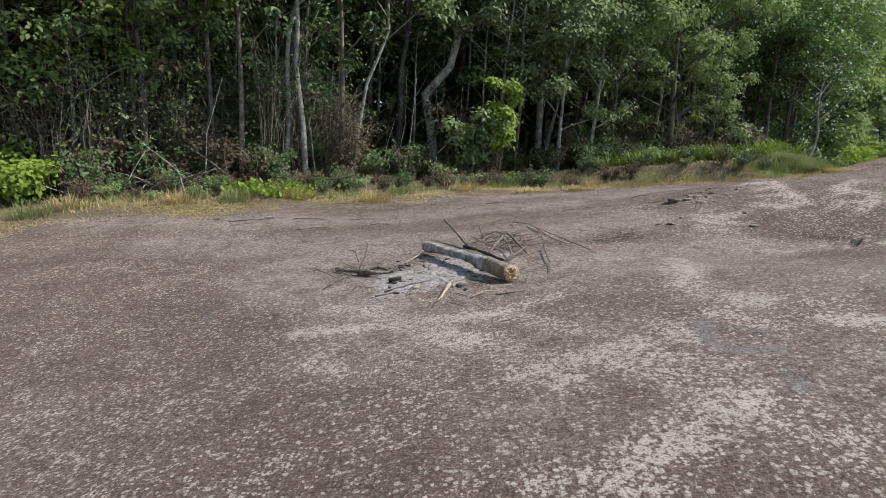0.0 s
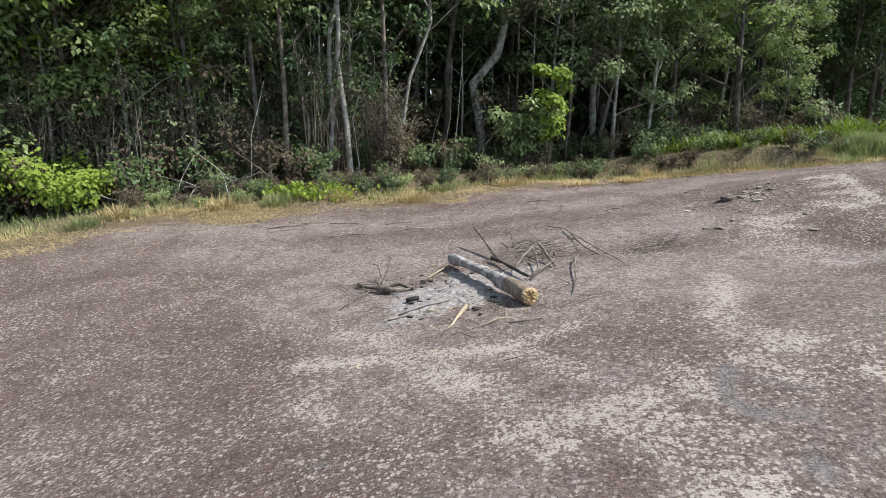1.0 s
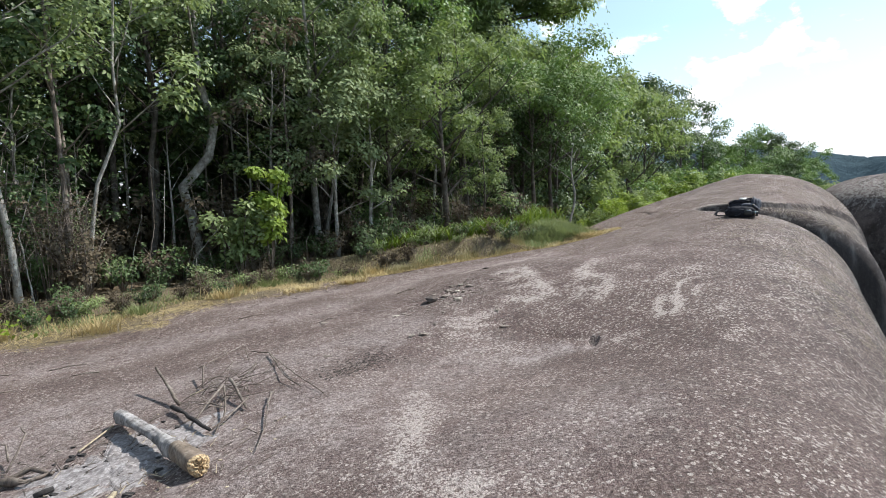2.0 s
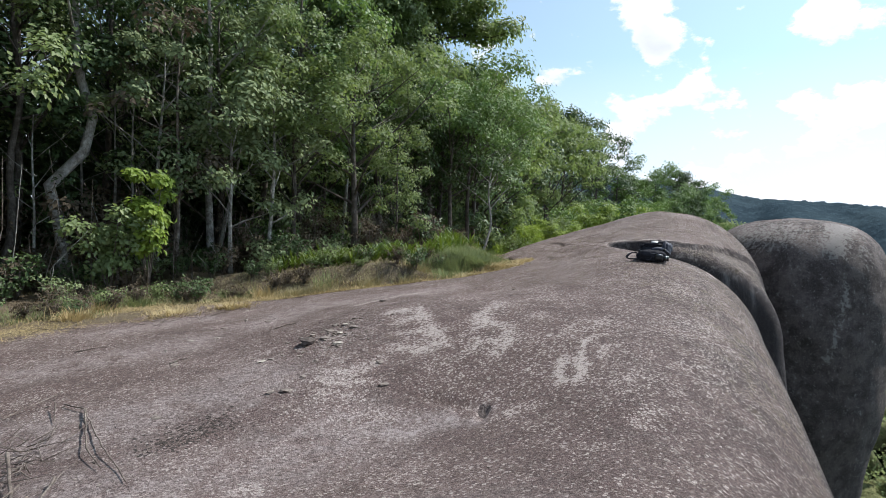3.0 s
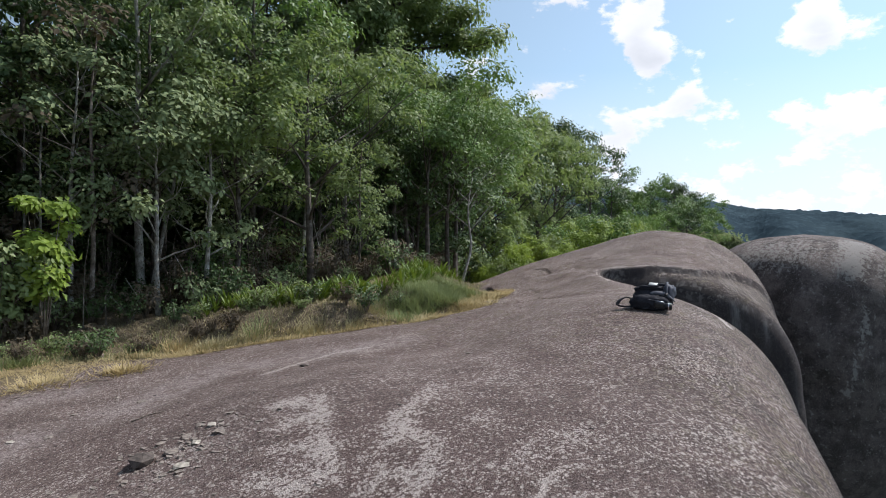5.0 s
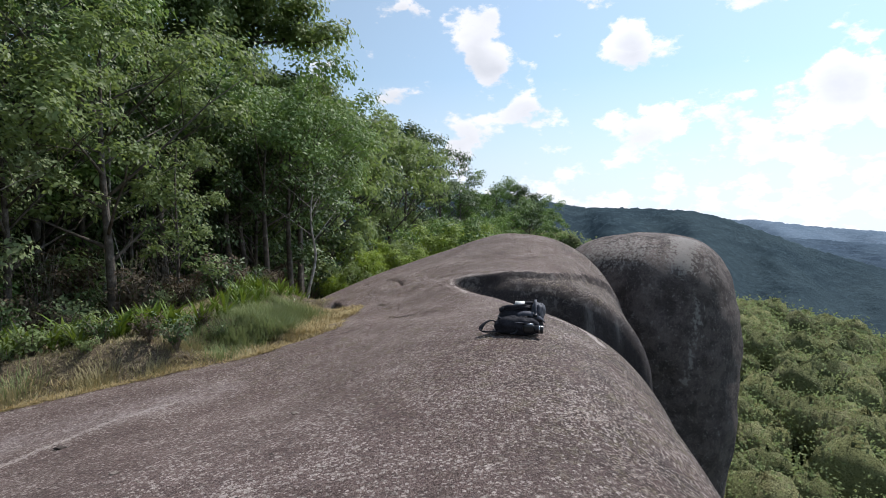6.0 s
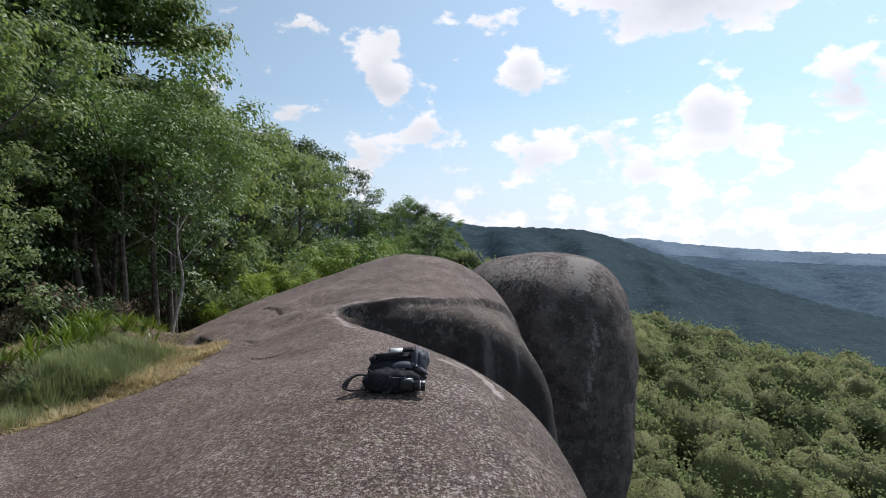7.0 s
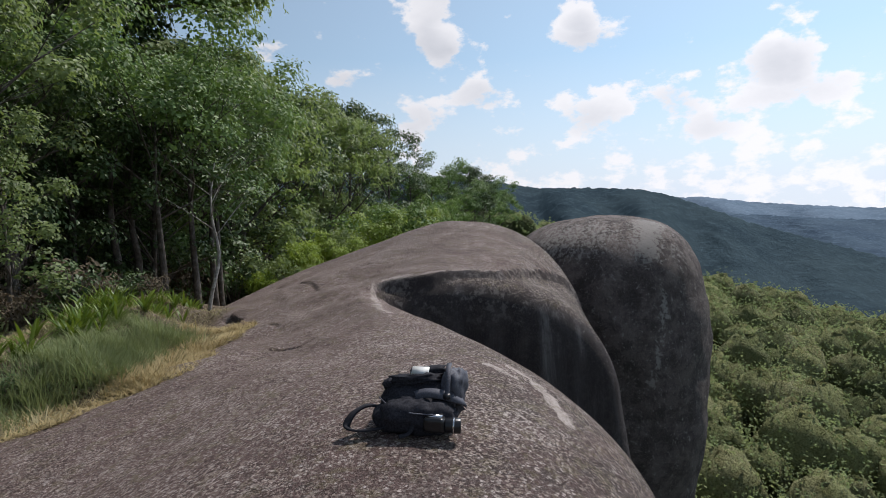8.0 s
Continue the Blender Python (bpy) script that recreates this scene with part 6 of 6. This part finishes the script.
            h = 0.030 * (1 - (i / rings) ** 1.6) - 0.008 + 0.016 * noise.noise(Vector((x * 11, y * 11, 0))) + 0.012 * noise.noise(Vector((x * 31, y * 31, 3)))
            v.append(on_rock(x, y, h))
    for j in range(k):
        f.append((0, 1 + j, 1 + (j + 1) % k))
    for i in range(rings - 1):
        for j in range(k):
            f.append((1 + i * k + j, 1 + (i + 1) * k + j, 1 + (i + 1) * k + (j + 1) % k, 1 + i * k + (j + 1) % k))
    m, n, l, p = material("wood_ash")
    pos = n.new("ShaderNodeNewGeometry").outputs["Position"]
    c = ramp(n, l, tex_noise(n, l, 24.0, 6.0, 0.75, pos), [(0.34, (0.12, 0.103, 0.100)), (0.50, (0.25, 0.225, 0.222)), (0.66, (0.47, 0.44, 0.44))])
    l.new(c, p.inputs["Base Color"])
    p.inputs["Roughness"].default_value = 1.0
    relief(n, l, p, tex_noise(n, l, 90.0, 4.0, 0.7, pos), 0.6, 0.01)
    tagged(sheet("ash_bed", v, f, m), "pale grey wood ash of a burnt-out fire on the rock", "ash")


ash_bed()


def lumps(name, label, category, mat, n, place, size, flat=0.5):
    """Small angular bits, joined."""
    vs, fs, o = [], [], 0
    for i in range(n):
        x, y = place(i)
        s = size * rng.uniform(0.5, 1.6)
        p = rng.normal(size=(8, 3))
        p /= np.linalg.norm(p, axis=1)[:, None]
        p = np.array([[-1, -1, -1], [1, -1, -1], [1, 1, -1], [-1, 1, -1], [-1, -1, 1], [1, -1, 1], [1, 1, 1], [-1, 1, 1]]) * 0.5 + p * 0.28
        a = rng.uniform(0, 6.28)
        rot = np.array([[math.cos(a), -math.sin(a), 0], [math.sin(a), math.cos(a), 0], [0, 0, 1]])
        p = (p * np.array([s * rng.uniform(0.8, 1.8), s, s * flat])) @ rot.T
        p[:, 2] -= p[:, 2].min()
        vs.append(p + np.array([x, y, ground_at(x, y) - 0.003]))
        fs += [tuple(q + o for q in face) for face in ((3, 2, 1, 0), (4, 5, 6, 7), (0, 1, 5, 4), (1, 2, 6, 5), (2, 3, 7, 6), (3, 0, 4, 7))]
        o += 8
    return tagged(sheet(name, np.concatenate(vs), fs, mat, False), label, category, kind="stuff")


lumps("charcoal_bits", "bits of black charcoal in the ash", "charcoal", CHARRED, 70, lambda i: (0.0 + rng.normal(0, 0.26), 5.65 + rng.normal(0, 0.38)), 0.022)
lumps("wood_chips", "small pale chips and twig bits round the fire", "chips", PALE_WOOD, 60, lambda i: (0.1 + rng.normal(0, 0.5), 5.3 + rng.normal(0, 0.55)), 0.014, 0.3)

STICKS = [
    ("prop", [(0.41, 6.61, .03), (0.16, 7.37, .22)], .017, .013), ("leaning", [(0.85, 6.66, .13), (0.96, 6.05, .02)], .016, .013),
    ("leaning", [(0.78, 6.57, .12), (0.52, 5.94, .03)], .010, .007), ("leaning", [(0.79, 6.59, .10), (0.80, 6.01, .05), (0.72, 5.65, .02)], .009, .006),
    ("leaning", [(0.60, 7.40, .12), (0.60, 6.90, .04)], .010, .008), ("leaning", [(0.98, 6.21, .05), (0.69, 5.68, .04)], .008, .006)]
TWIGS = [
    [(0.55, 7.64, .05), (1.04, 8.29, .04)], [(1.02, 7.89, .06), (1.05, 7.47, .01)], [(1.17, 6.21, .04), (1.07, 5.45, .02), (0.98, 5.01, .01)],
    [(1.09, 7.90, .02), (1.26, 7.60, .03), (1.40, 6.73, .04), (1.58, 5.90, .01)], [(1.26, 7.60, .03), (1.33, 6.61, .05), (1.43, 6.22, .02)]]
TWIGS_WEST = [
    [(-0.75, 6.09, .02), (-0.68, 6.35, .20), (-0.73, 6.42, .24)], [(-0.77, 6.22, .06), (-0.82, 6.36, .15), (-0.90, 6.41, .16)],
    [(-1.01, 5.38, .01), (-0.90, 5.71, .02), (-0.78, 5.95, .02)], [(-1.26, 6.34, .02), (-0.94, 5.79, .01)], [(-0.43, 5.07, .01), (-0.20, 5.22, .02), (0.0, 5.31, .02)],
    [(-0.50, 4.94, .01), (-0.32, 5.04, .01)], [(0.45, 4.48, .01), (0.69, 4.50, .01)]]


def lay(pts):
    return [on_rock(x, y, h + 0.006) for x, y, h in pts]


for _, pts, r0, r1 in STICKS:
    stick("stick", lay(pts), r0, r1, TWIG, "dry brown stick leaning over the burnt wood", "stick", "sticks of the fire")
for pts in TWIGS + TWIGS_WEST:
    stick("twig", lay(pts), .009 if len(pts) == 3 else .006, .004, TWIG, "thin dry twig lying by the fire", "twig", "twigs of the fire", 5)
stick("branch", lay([(-0.99, 6.14, .02), (-0.75, 5.90, .03), (-0.54, 5.75, .03), (-0.38, 5.83, .02)]), .022, .016, TWIG, "crooked dark branch lying beside the ash", "branch", "branches of the fire", 7, None, 0.3)
stick("branch", lay([(-0.75, 5.89, .02), (-0.55, 5.95, .05), (-0.38, 5.79, .02)]), .016, .012, TWIG, "crooked dark branch lying beside the ash", "branch", "branches of the fire", 7, None, 0.3)
stick("branch", lay([(0.36, 6.55, .04), (0.52, 6.1, .05), (0.68, 5.72, .04)]), .022, .012, CHARRED, "charred black branch behind the log", "branch", "branches of the fire", 9, None, 0.15)
stick("branch", lay([(-0.41, 5.44, .02), (-0.30, 5.47, .03)]), .028, .02, CHARRED, "short burnt black stump end in the ash", "branch", "branches of the fire", 8, None, 0.3)
stick("stick", lay([(-0.28, 6.11, .02), (-0.10, 6.50, .03)]), .010, .007, PALE_WOOD, "short pale barkless stick", "stick", "sticks of the fire")
stick("stick", lay([(0.49, 6.81, .02), (0.61, 6.83, .04)]), .009, .006, PALE_WOOD, "short pale barkless stick", "stick", "sticks of the fire")
stick("stick", lay([(0.26, 4.49, .01), (0.38, 4.58, .02), (0.49, 4.59, .01)]), .008, .005, PALE_WOOD, "short pale barkless stick", "stick", "sticks of the fire")
stick("wood_splinter", lay([(0.0, 4.49, .01), (0.07, 4.70, .03), (0.13, 5.05, .02)]), .006, .017, PALE_WOOD, "pale split wood splinter lying on the rock", "splinter", "", 5, None, 0.35)
stick("wood_splinter", lay([(-0.19, 5.09, .008), (-0.13, 5.10, .008)]), .012, .010, PALE_WOOD, "small pale split wood splinter on the rock", "splinter", "", 5)
for x, y, a, ln in [(-1.85, 8.34, 0.3, 0.5), (-0.57, 8.65, 2.9, 0.3), (-1.2, 9.2, 0.1, 0.4), (-3.0, 9.0, 0.4, 0.6), (-2.1, 9.4, -0.2, 0.5), (2.0, 8.9, 0.4, 0.25), (3.3, 9.6, 0.2, 0.3), (1.0, 10.3, 0.1, 0.4)]:
    stick("twig", [on_rock(x, y, .01), on_rock(x + math.cos(a) * ln * .5, y + math.sin(a) * ln * .5, .02), on_rock(x + math.cos(a) * ln, y + math.sin(a) * ln, .01)], .008, .005, TWIG, "dry twig lying loose on the bare rock", "twig", "loose twigs", 5)
# bush of fine dry twigs over the burnt branch
spray = tagged(new("dry_branch"), "dry forked branch with many fine twigs", "branch")
for i in range(52):
    x, y = 0.85 + rng.normal(0, 0.16), 6.75 + rng.normal(0, 0.28)
    a, ln = rng.uniform(0, 6.28), rng.uniform(0.12, 0.4)
    stick("twig", [on_rock(x, y, 0.02), on_rock(x + math.cos(a) * ln * .5, y + math.sin(a) * ln * .5, rng.uniform(.03, .12)), on_rock(x + math.cos(a) * ln, y + math.sin(a) * ln, rng.uniform(.01, .16))], .005, .002, TWIG, "", "", parent=spray, sides=4)
west = tagged(new("dry_branch"), "crooked dry branch with fine side twigs beside the ash", "branch")
for i in range(22):
    x, y = -0.72 + rng.normal(0, 0.20), 5.95 + rng.normal(0, 0.16)
    a, ln = rng.uniform(0, 6.28), rng.uniform(0.10, 0.34)
    stick("twig", [on_rock(x, y, 0.015), on_rock(x + math.cos(a) * ln * .5, y + math.sin(a) * ln * .5, rng.uniform(.02, .07)), on_rock(x + math.cos(a) * ln, y + math.sin(a) * ln, rng.uniform(.01, .12))], .005, .002, TWIG, "", "", parent=west, sides=4)


def splinters(name, label, mat, n, place, length):
    """Fine straight bits of twig lying about, joined."""
    vs, fs = [], []
    for i in range(n):
        x, y = place(i)
        a, ln, w = rng.uniform(0, 3.14), length * rng.uniform(0.4, 1.5), rng.uniform(0.002, 0.005)
        p, q = on_rock(x, y, 0.006), on_rock(x + math.cos(a) * ln, y + math.sin(a) * ln, 0.006 + rng.uniform(0, 0.03))
        v, f = tube([p, q], [w, w * 0.6], 4)
        fs += [tuple(k + len(vs) for k in face) for face in f]
        vs += v
    return tagged(sheet(name, vs, fs, mat, False), label, "litter", kind="stuff")


splinters("twig_litter", "fine dry twig bits strewn over the ash and the rock", TWIG, 150, lambda i: (0.05 + rng.normal(0, 0.42), 5.35 + rng.normal(0, 0.55)), 0.10)
splinters("pale_splinters", "pale wood splinters strewn round the fire", PALE_WOOD, 60, lambda i: (0.15 + rng.normal(0, 0.5), 5.1 + rng.normal(0, 0.5)), 0.06)
splinters("straw_litter", "dry stalks and twig bits lying along the forest edge", TWIG, 160, lambda i: (lambda s: to_xy(s, float(edge_c(s)) + rng.uniform(-0.3, 1.6)))(rng.uniform(2, 13)), 0.22)
lumps("leaf_litter", "dark decayed leaf litter in a hollow of the rock", "litter", LITTER, 620, lambda i: ((lambda t: (1.72 + 0.6 * t + rng.normal(0, .07), 6.42 + 0.28 * t + rng.normal(0, .12)))(rng.uniform(0, 1))), 0.013, 0.2)

# ---- loose stones ----
STONE = plain("loose_stone", (0.20, 0.165, 0.14), 0.85, 0, 0.4, 30)
STONE_PALE = plain("pale_stone", (0.36, 0.32, 0.27), 0.85, 0, 0.35, 30)
STONE_DARK = plain("dark_stone", (0.085, 0.066, 0.056), 0.85, 0, 0.4, 30)


def stone(x, y, size, flat, mat, label, fine=1):
    bm = bmesh.new()
    bmesh.ops.create_icosphere(bm, subdivisions=fine, radius=0.5)
    o = Vector((x * 3.1, y * 2.7, 1))
    for v in bm.verts:
        k = 1 + 0.75 * noise.noise(v.co * 1.9 + o) + 0.35 * noise.noise(v.co * 4 + o)
        v.co = Vector((v.co.x * size * 1.25 * k, v.co.y * size * k, max(v.co.z, -0.32) * size * flat * k))
    bmesh.ops.rotate(bm, verts=bm.verts, cent=(0, 0, 0), matrix=Matrix.Rotation(rng.uniform(0, 6.28), 3, "Z"))
    me = bpy.data.meshes.new("stone")
    bm.to_mesh(me)
    bm.free()
    me.materials.append(mat)
    ob = new("stone", me)
    ob.location = on_rock(x, y, size * flat * 0.22)
    return tagged(ob, label, "stone", "loose stones")


for i, (x, y) in enumerate([(2.82, 8.04), (2.93, 8.02), (2.73, 7.03), (2.86, 6.98), (2.04, 8.78), (1.69, 10.87), (2.31, 9.97), (2.62, 9.86), (2.78, 10.55), (3.4, 10.55), (3.68, 8.45), (3.89, 8.46), (3.92, 8.22), (3.74, 8.21), (3.56, 8.22), (3.61, 7.87), (3.77, 7.04), (3.64, 6.62)]):
    pale = i in (0, 6, 11, 13, 15)
    stone(x, y, rng.uniform(0.06, 0.115), 0.26, STONE_PALE if pale else STONE, "small flat pale stone lying on the rock" if pale else "small flat brown stone lying on the rock")
for x, y in [(3.18, 7.83), (3.27, 7.52), (3.17, 11.0), (2.14, 10.46), (3.05, 7.2), (1.8, 7.04), (4.05, 8.6), (3.8, 8.6), (3.5, 8.5), (6.6, 8.9), (6.1, 9.9), (5.2, 8.7), (2.0, 9.6), (4.4, 10.2), (7.3, 10.3)]:
    stone(x, y, rng.uniform(0.04, 0.08), 0.35, STONE, "small flat brown stone lying on the rock")
lumps("stone_chips", "scatter of small flat rock chips among the stones", "chips", STONE, 120, lambda i: (3.6 + rng.normal(0, 0.28), 8.2 + rng.normal(0, 0.30)), 0.022, 0.3)
lumps("grit", "loose grit and small chips on the bare rock", "grit", STONE, 420, lambda i: (rng.uniform(-2.5, 6.0), rng.uniform(4.5, 11.5)), 0.012, 0.35)
lumps("dry_leaf_bits", "brown dry leaf bits and twig crumbs scattered on the rock", "litter", LITTER, 320, lambda i: (rng.uniform(-3.5, 6.0), 4.6 + 7.4 * math.sqrt(rng.uniform(0, 1))), 0.016, 0.16)
stone(3.37, 8.20, 0.19, 0.6, STONE_DARK, "dark angular stone among smaller flat ones")
stone(5.2, 10.55, 0.10, 0.5, STONE_DARK, "small dark stone alone on the rock")
stone(2.88, 14.8, 0.2, 0.6, STONE, "brown stone half hidden in dry grass")


# ---- the backpack on the crest ----
FABRIC = plain("black_nylon", (0.030, 0.030, 0.037), 0.75, 0, 0.35, 90, 0.12)
PANEL = plain("grey_nylon", (0.066, 0.069, 0.090), 0.7, 0, 0.25, 110)
WEBBING = plain("dark_webbing", (0.028, 0.028, 0.034), 0.75, 0, 0.3, 160, 0.15)
METAL = plain("bright_metal", (0.62, 0.62, 0.64), 0.22, 1.0, 0.1, 40)
PLASTIC = plain("black_plastic", (0.013, 0.013, 0.015), 0.28, 0, 0.2, 60)
PAPER = plain("pale_label", (0.68, 0.68, 0.66), 0.5, 0, 0.08, 20)

BAG_AT = on_rock(8.93, 8.45)
BX = Vector((0.55, -0.835, 0.0)).normalized()       # along the bag
BY = Vector((0.835, 0.55, 0.0)).normalized()        # away from the viewer's side
BZ = Vector((0, 0, 1))
BAG_M = Matrix((BX, BY, BZ)).transposed().to_4x4()
BAG_M = BAG_M @ Matrix.Scale(1.15, 4)
BAG_M.translation = BAG_AT


def cushion(size, at, power=3.2, seed=0.0, wrinkle=0.02, n=20, tilt=(0, 0, 0), pinch=0.0):
    """A stuffed, rounded-box shape with slack wrinkles."""
    bm = bmesh.new()
    bmesh.ops.create_uvsphere(bm, u_segments=n * 2, v_segments=n, radius=1.0)
    rot = Euler([radians(a) for a in tilt]).to_matrix()
    for v in bm.verts:
        d = v.co.normalized()
        k = (abs(d.x) ** power + abs(d.y) ** power + abs(d.z) ** power) ** (-1 / power)
        p = d * k
        w = 1 + wrinkle * noise.noise(p * 3.2 + Vector((seed, 0, 0))) * 2 + wrinkle * noise.noise(p * 7 + Vector((0, seed, 0)))
        taper = 1 - pinch * max(0, p.z)
        v.co = rot @ Vector((p.x * size[0] / 2 * w * taper, p.y * size[1] / 2 * w * taper, p.z * size[2] / 2 * w)) + Vector(at)
    return bm


def strap(points, width, thick, up=(0, 0, 1), n=8):
    """A flat band along a smooth line."""
    pts = [Vector(p) for p in points]
    line = []
    for i in range(len(pts) - 1):
        p0, p1, p2, p3 = pts[max(i - 1, 0)], pts[i], pts[i + 1], pts[min(i + 2, len(pts) - 1)]
        for k in range(n):
            t = k / n
            line.append(0.5 * ((2 * p1) + (p2 - p0) * t + (2 * p0 - 5 * p1 + 4 * p2 - p3) * t * t + (3 * p1 - p0 - 3 * p2 + p3) * t ** 3))
    line.append(pts[-1])
    bm, rows = bmesh.new(), []
    for i, p in enumerate(line):
        d = (line[min(i + 1, len(line) - 1)] - line[max(i - 1, 0)]).normalized()
        a = d.cross(Vector(up))
        a = a.normalized() if a.length > 0.02 else Vector((0, 1, 0))
        b = a.cross(d).normalized()
        rows.append([bm.verts.new(p + a * sx * width / 2 + b * sy * thick / 2) for sx, sy in ((-1, -1), (1, -1), (1, 1), (-1, 1))])
    for r0, r1 in zip(rows, rows[1:]):
        for k in range(4):
            bm.faces.new((r0[k], r0[(k + 1) % 4], r1[(k + 1) % 4], r1[k]))
    bm.faces.new(rows[0][::-1])
    bm.faces.new(rows[-1])
    return bm


def can(r0, r1, a, b, sides=20):
    bm = bmesh.new()
    a, b = Vector(a), Vector(b)
    d = (b - a).normalized()
    u = d.orthogonal().normalized()
    w = d.cross(u)
    rings = []
    for p, r in ((a, r0 * 0.9), (a + d * 0.004, r0), (b - d * 0.004, r1), (b, r1 * 0.9), (b - d * 0.003, r1 * 0.75)):
        rings.append([bm.verts.new(p + (u * math.cos(2 * math.pi * k / sides) + w * math.sin(2 * math.pi * k / sides)) * r) for k in range(sides)])
    for r0_, r1_ in zip(rings, rings[1:]):
        for k in range(sides):
            bm.faces.new((r0_[k], r0_[(k + 1) % sides], r1_[(k + 1) % sides], r1_[k]))
    bm.faces.new(rings[0][::-1])
    bm.faces.new(rings[-1])
    return bm


def plate(size, at, tilt, bevel=0.003):
    bm = bmesh.new()
    bmesh.ops.create_cube(bm, size=1.0, matrix=Matrix.LocRotScale(at, Euler([radians(a) for a in tilt]), size))
    bmesh.ops.bevel(bm, geom=bm.edges[:], offset=bevel, segments=2, affect="EDGES")
    return bm


bag = new("backpack")
bag.matrix_world = BAG_M
tagged(bag, "black and grey hiking backpack lying on the rock crest", "backpack")
part("main_compartment", cushion((0.41, 0.31, 0.215), (-0.005, 0.05, 0.098), 3.4, 1.0, 0.06, tilt=(0, -3, 0), pinch=0.20), FABRIC, bag)
part("top_flap", cushion((0.27, 0.19, 0.065), (-0.025, 0.045, 0.196), 3.6, 2.0, 0.13, tilt=(-14, -4, 3)), FABRIC, bag)
front = part("front_pocket", cushion((0.36, 0.20, 0.155), (0.005, -0.10, 0.072), 3.2, 3.0, 0.10, tilt=(10, 0, 4), pinch=0.15), FABRIC, bag)
part("side_pocket", cushion((0.13, 0.15, 0.10), (-0.145, -0.085, 0.055), 3.0, 4.0, 0.08), FABRIC, bag)
side = part("lid", cushion((0.105, 0.23, 0.19), (0.160, 0.045, 0.160), 3.0, 5.0, 0.09, tilt=(-8, 12, -10)), PANEL, bag, "grey padded lid")
part("padded_belt", strap([(-0.015, -0.08, 0.150), (0.05, -0.098, 0.172), (0.12, -0.096, 0.168), (0.185, -0.06, 0.140), (0.215, 0.01, 0.10)], 0.048, 0.010, (0, -0.75, 0.65)), PANEL, bag, "curved grey padded belt")
part("shoulder_strap", strap([(-0.19, -0.04, 0.08), (-0.25, -0.085, 0.098), (-0.305, -0.13, 0.07), (-0.325, -0.17, 0.022), (-0.27, -0.195, 0.012), (-0.17, -0.165, 0.016), (-0.10, -0.13, 0.03)], 0.036, 0.010, (0.3, 0.3, 0.9)), WEBBING, bag, "dark strap lying in a loop")
pull = part("haul_strap", strap([(0.140, 0.05, 0.283), (0.145, -0.02, 0.268), (0.15, -0.065, 0.225), (0.15, -0.095, 0.165)], 0.024, 0.005, (0, -0.5, 0.85)), PANEL, bag, "flat grey webbing strap")
part("buckle", plate((0.034, 0.012, 0.028), (0.15, -0.102, 0.160), (-25, 0, 0)), PLASTIC, pull)
part("rolled_flap", cushion((0.17, 0.06, 0.042), (0.03, 0.056, 0.240), 5.5, 6.0, 0.12, tilt=(0, -6, 8)), FABRIC, bag)
part("strap_stub", cushion((0.055, 0.05, 0.045), (-0.155, -0.02, 0.192), 3.0, 8.0, 0.12, tilt=(20, -25, 0)), FABRIC, bag)
part("label_patch", plate((0.088, 0.004, 0.052), (0.0, 0.008, 0.250), (-44, 0, -4), 0.001), PAPER, bag, "pale grey rectangular label")
part("zip_pull", plate((0.016, 0.004, 0.018), (-0.045, 0.012, 0.236), (-30, 10, 0), 0.001), METAL, bag, "shiny metal zip pull")
part("piping", strap([(-0.19, -0.075, 0.14), (-0.10, -0.16, 0.115), (0.0, -0.195, 0.105), (0.10, -0.19, 0.10)], 0.006, 0.004, (0, -0.6, 0.8)), PANEL, bag, "thin grey piping along the pocket")
part("strap_end", strap([(-0.05, -0.17, 0.10), (0.0, -0.19, 0.06), (-0.01, -0.22, 0.02), (-0.05, -0.25, 0.012)], 0.018, 0.003, (0, -0.8, 0.5)), WEBBING, bag)

shot = new("photo_camera")
shot.matrix_world = BAG_M
tagged(shot, "black camera with lens tucked into the backpack's pocket", "camera")
part("housing", cushion((0.10, 0.06, 0.07), (0.105, -0.185, 0.055), 6.0, 7.0, 0.01, tilt=(0, 0, -6)), PLASTIC, shot)
barrel = part("lens_barrel", can(0.034, 0.036, (0.15, -0.178, 0.050), (0.225, -0.168, 0.046)), PLASTIC, shot)
part("lens_ring", can(0.037, 0.037, (0.185, -0.174, 0.049), (0.196, -0.1725, 0.0485)), METAL, barrel, "bright ring round the lens")
part("top_plate", plate((0.085, 0.032, 0.008), (0.10, -0.178, 0.094), (12, 0, -6), 0.002), METAL, shot, "shiny metal top plate")
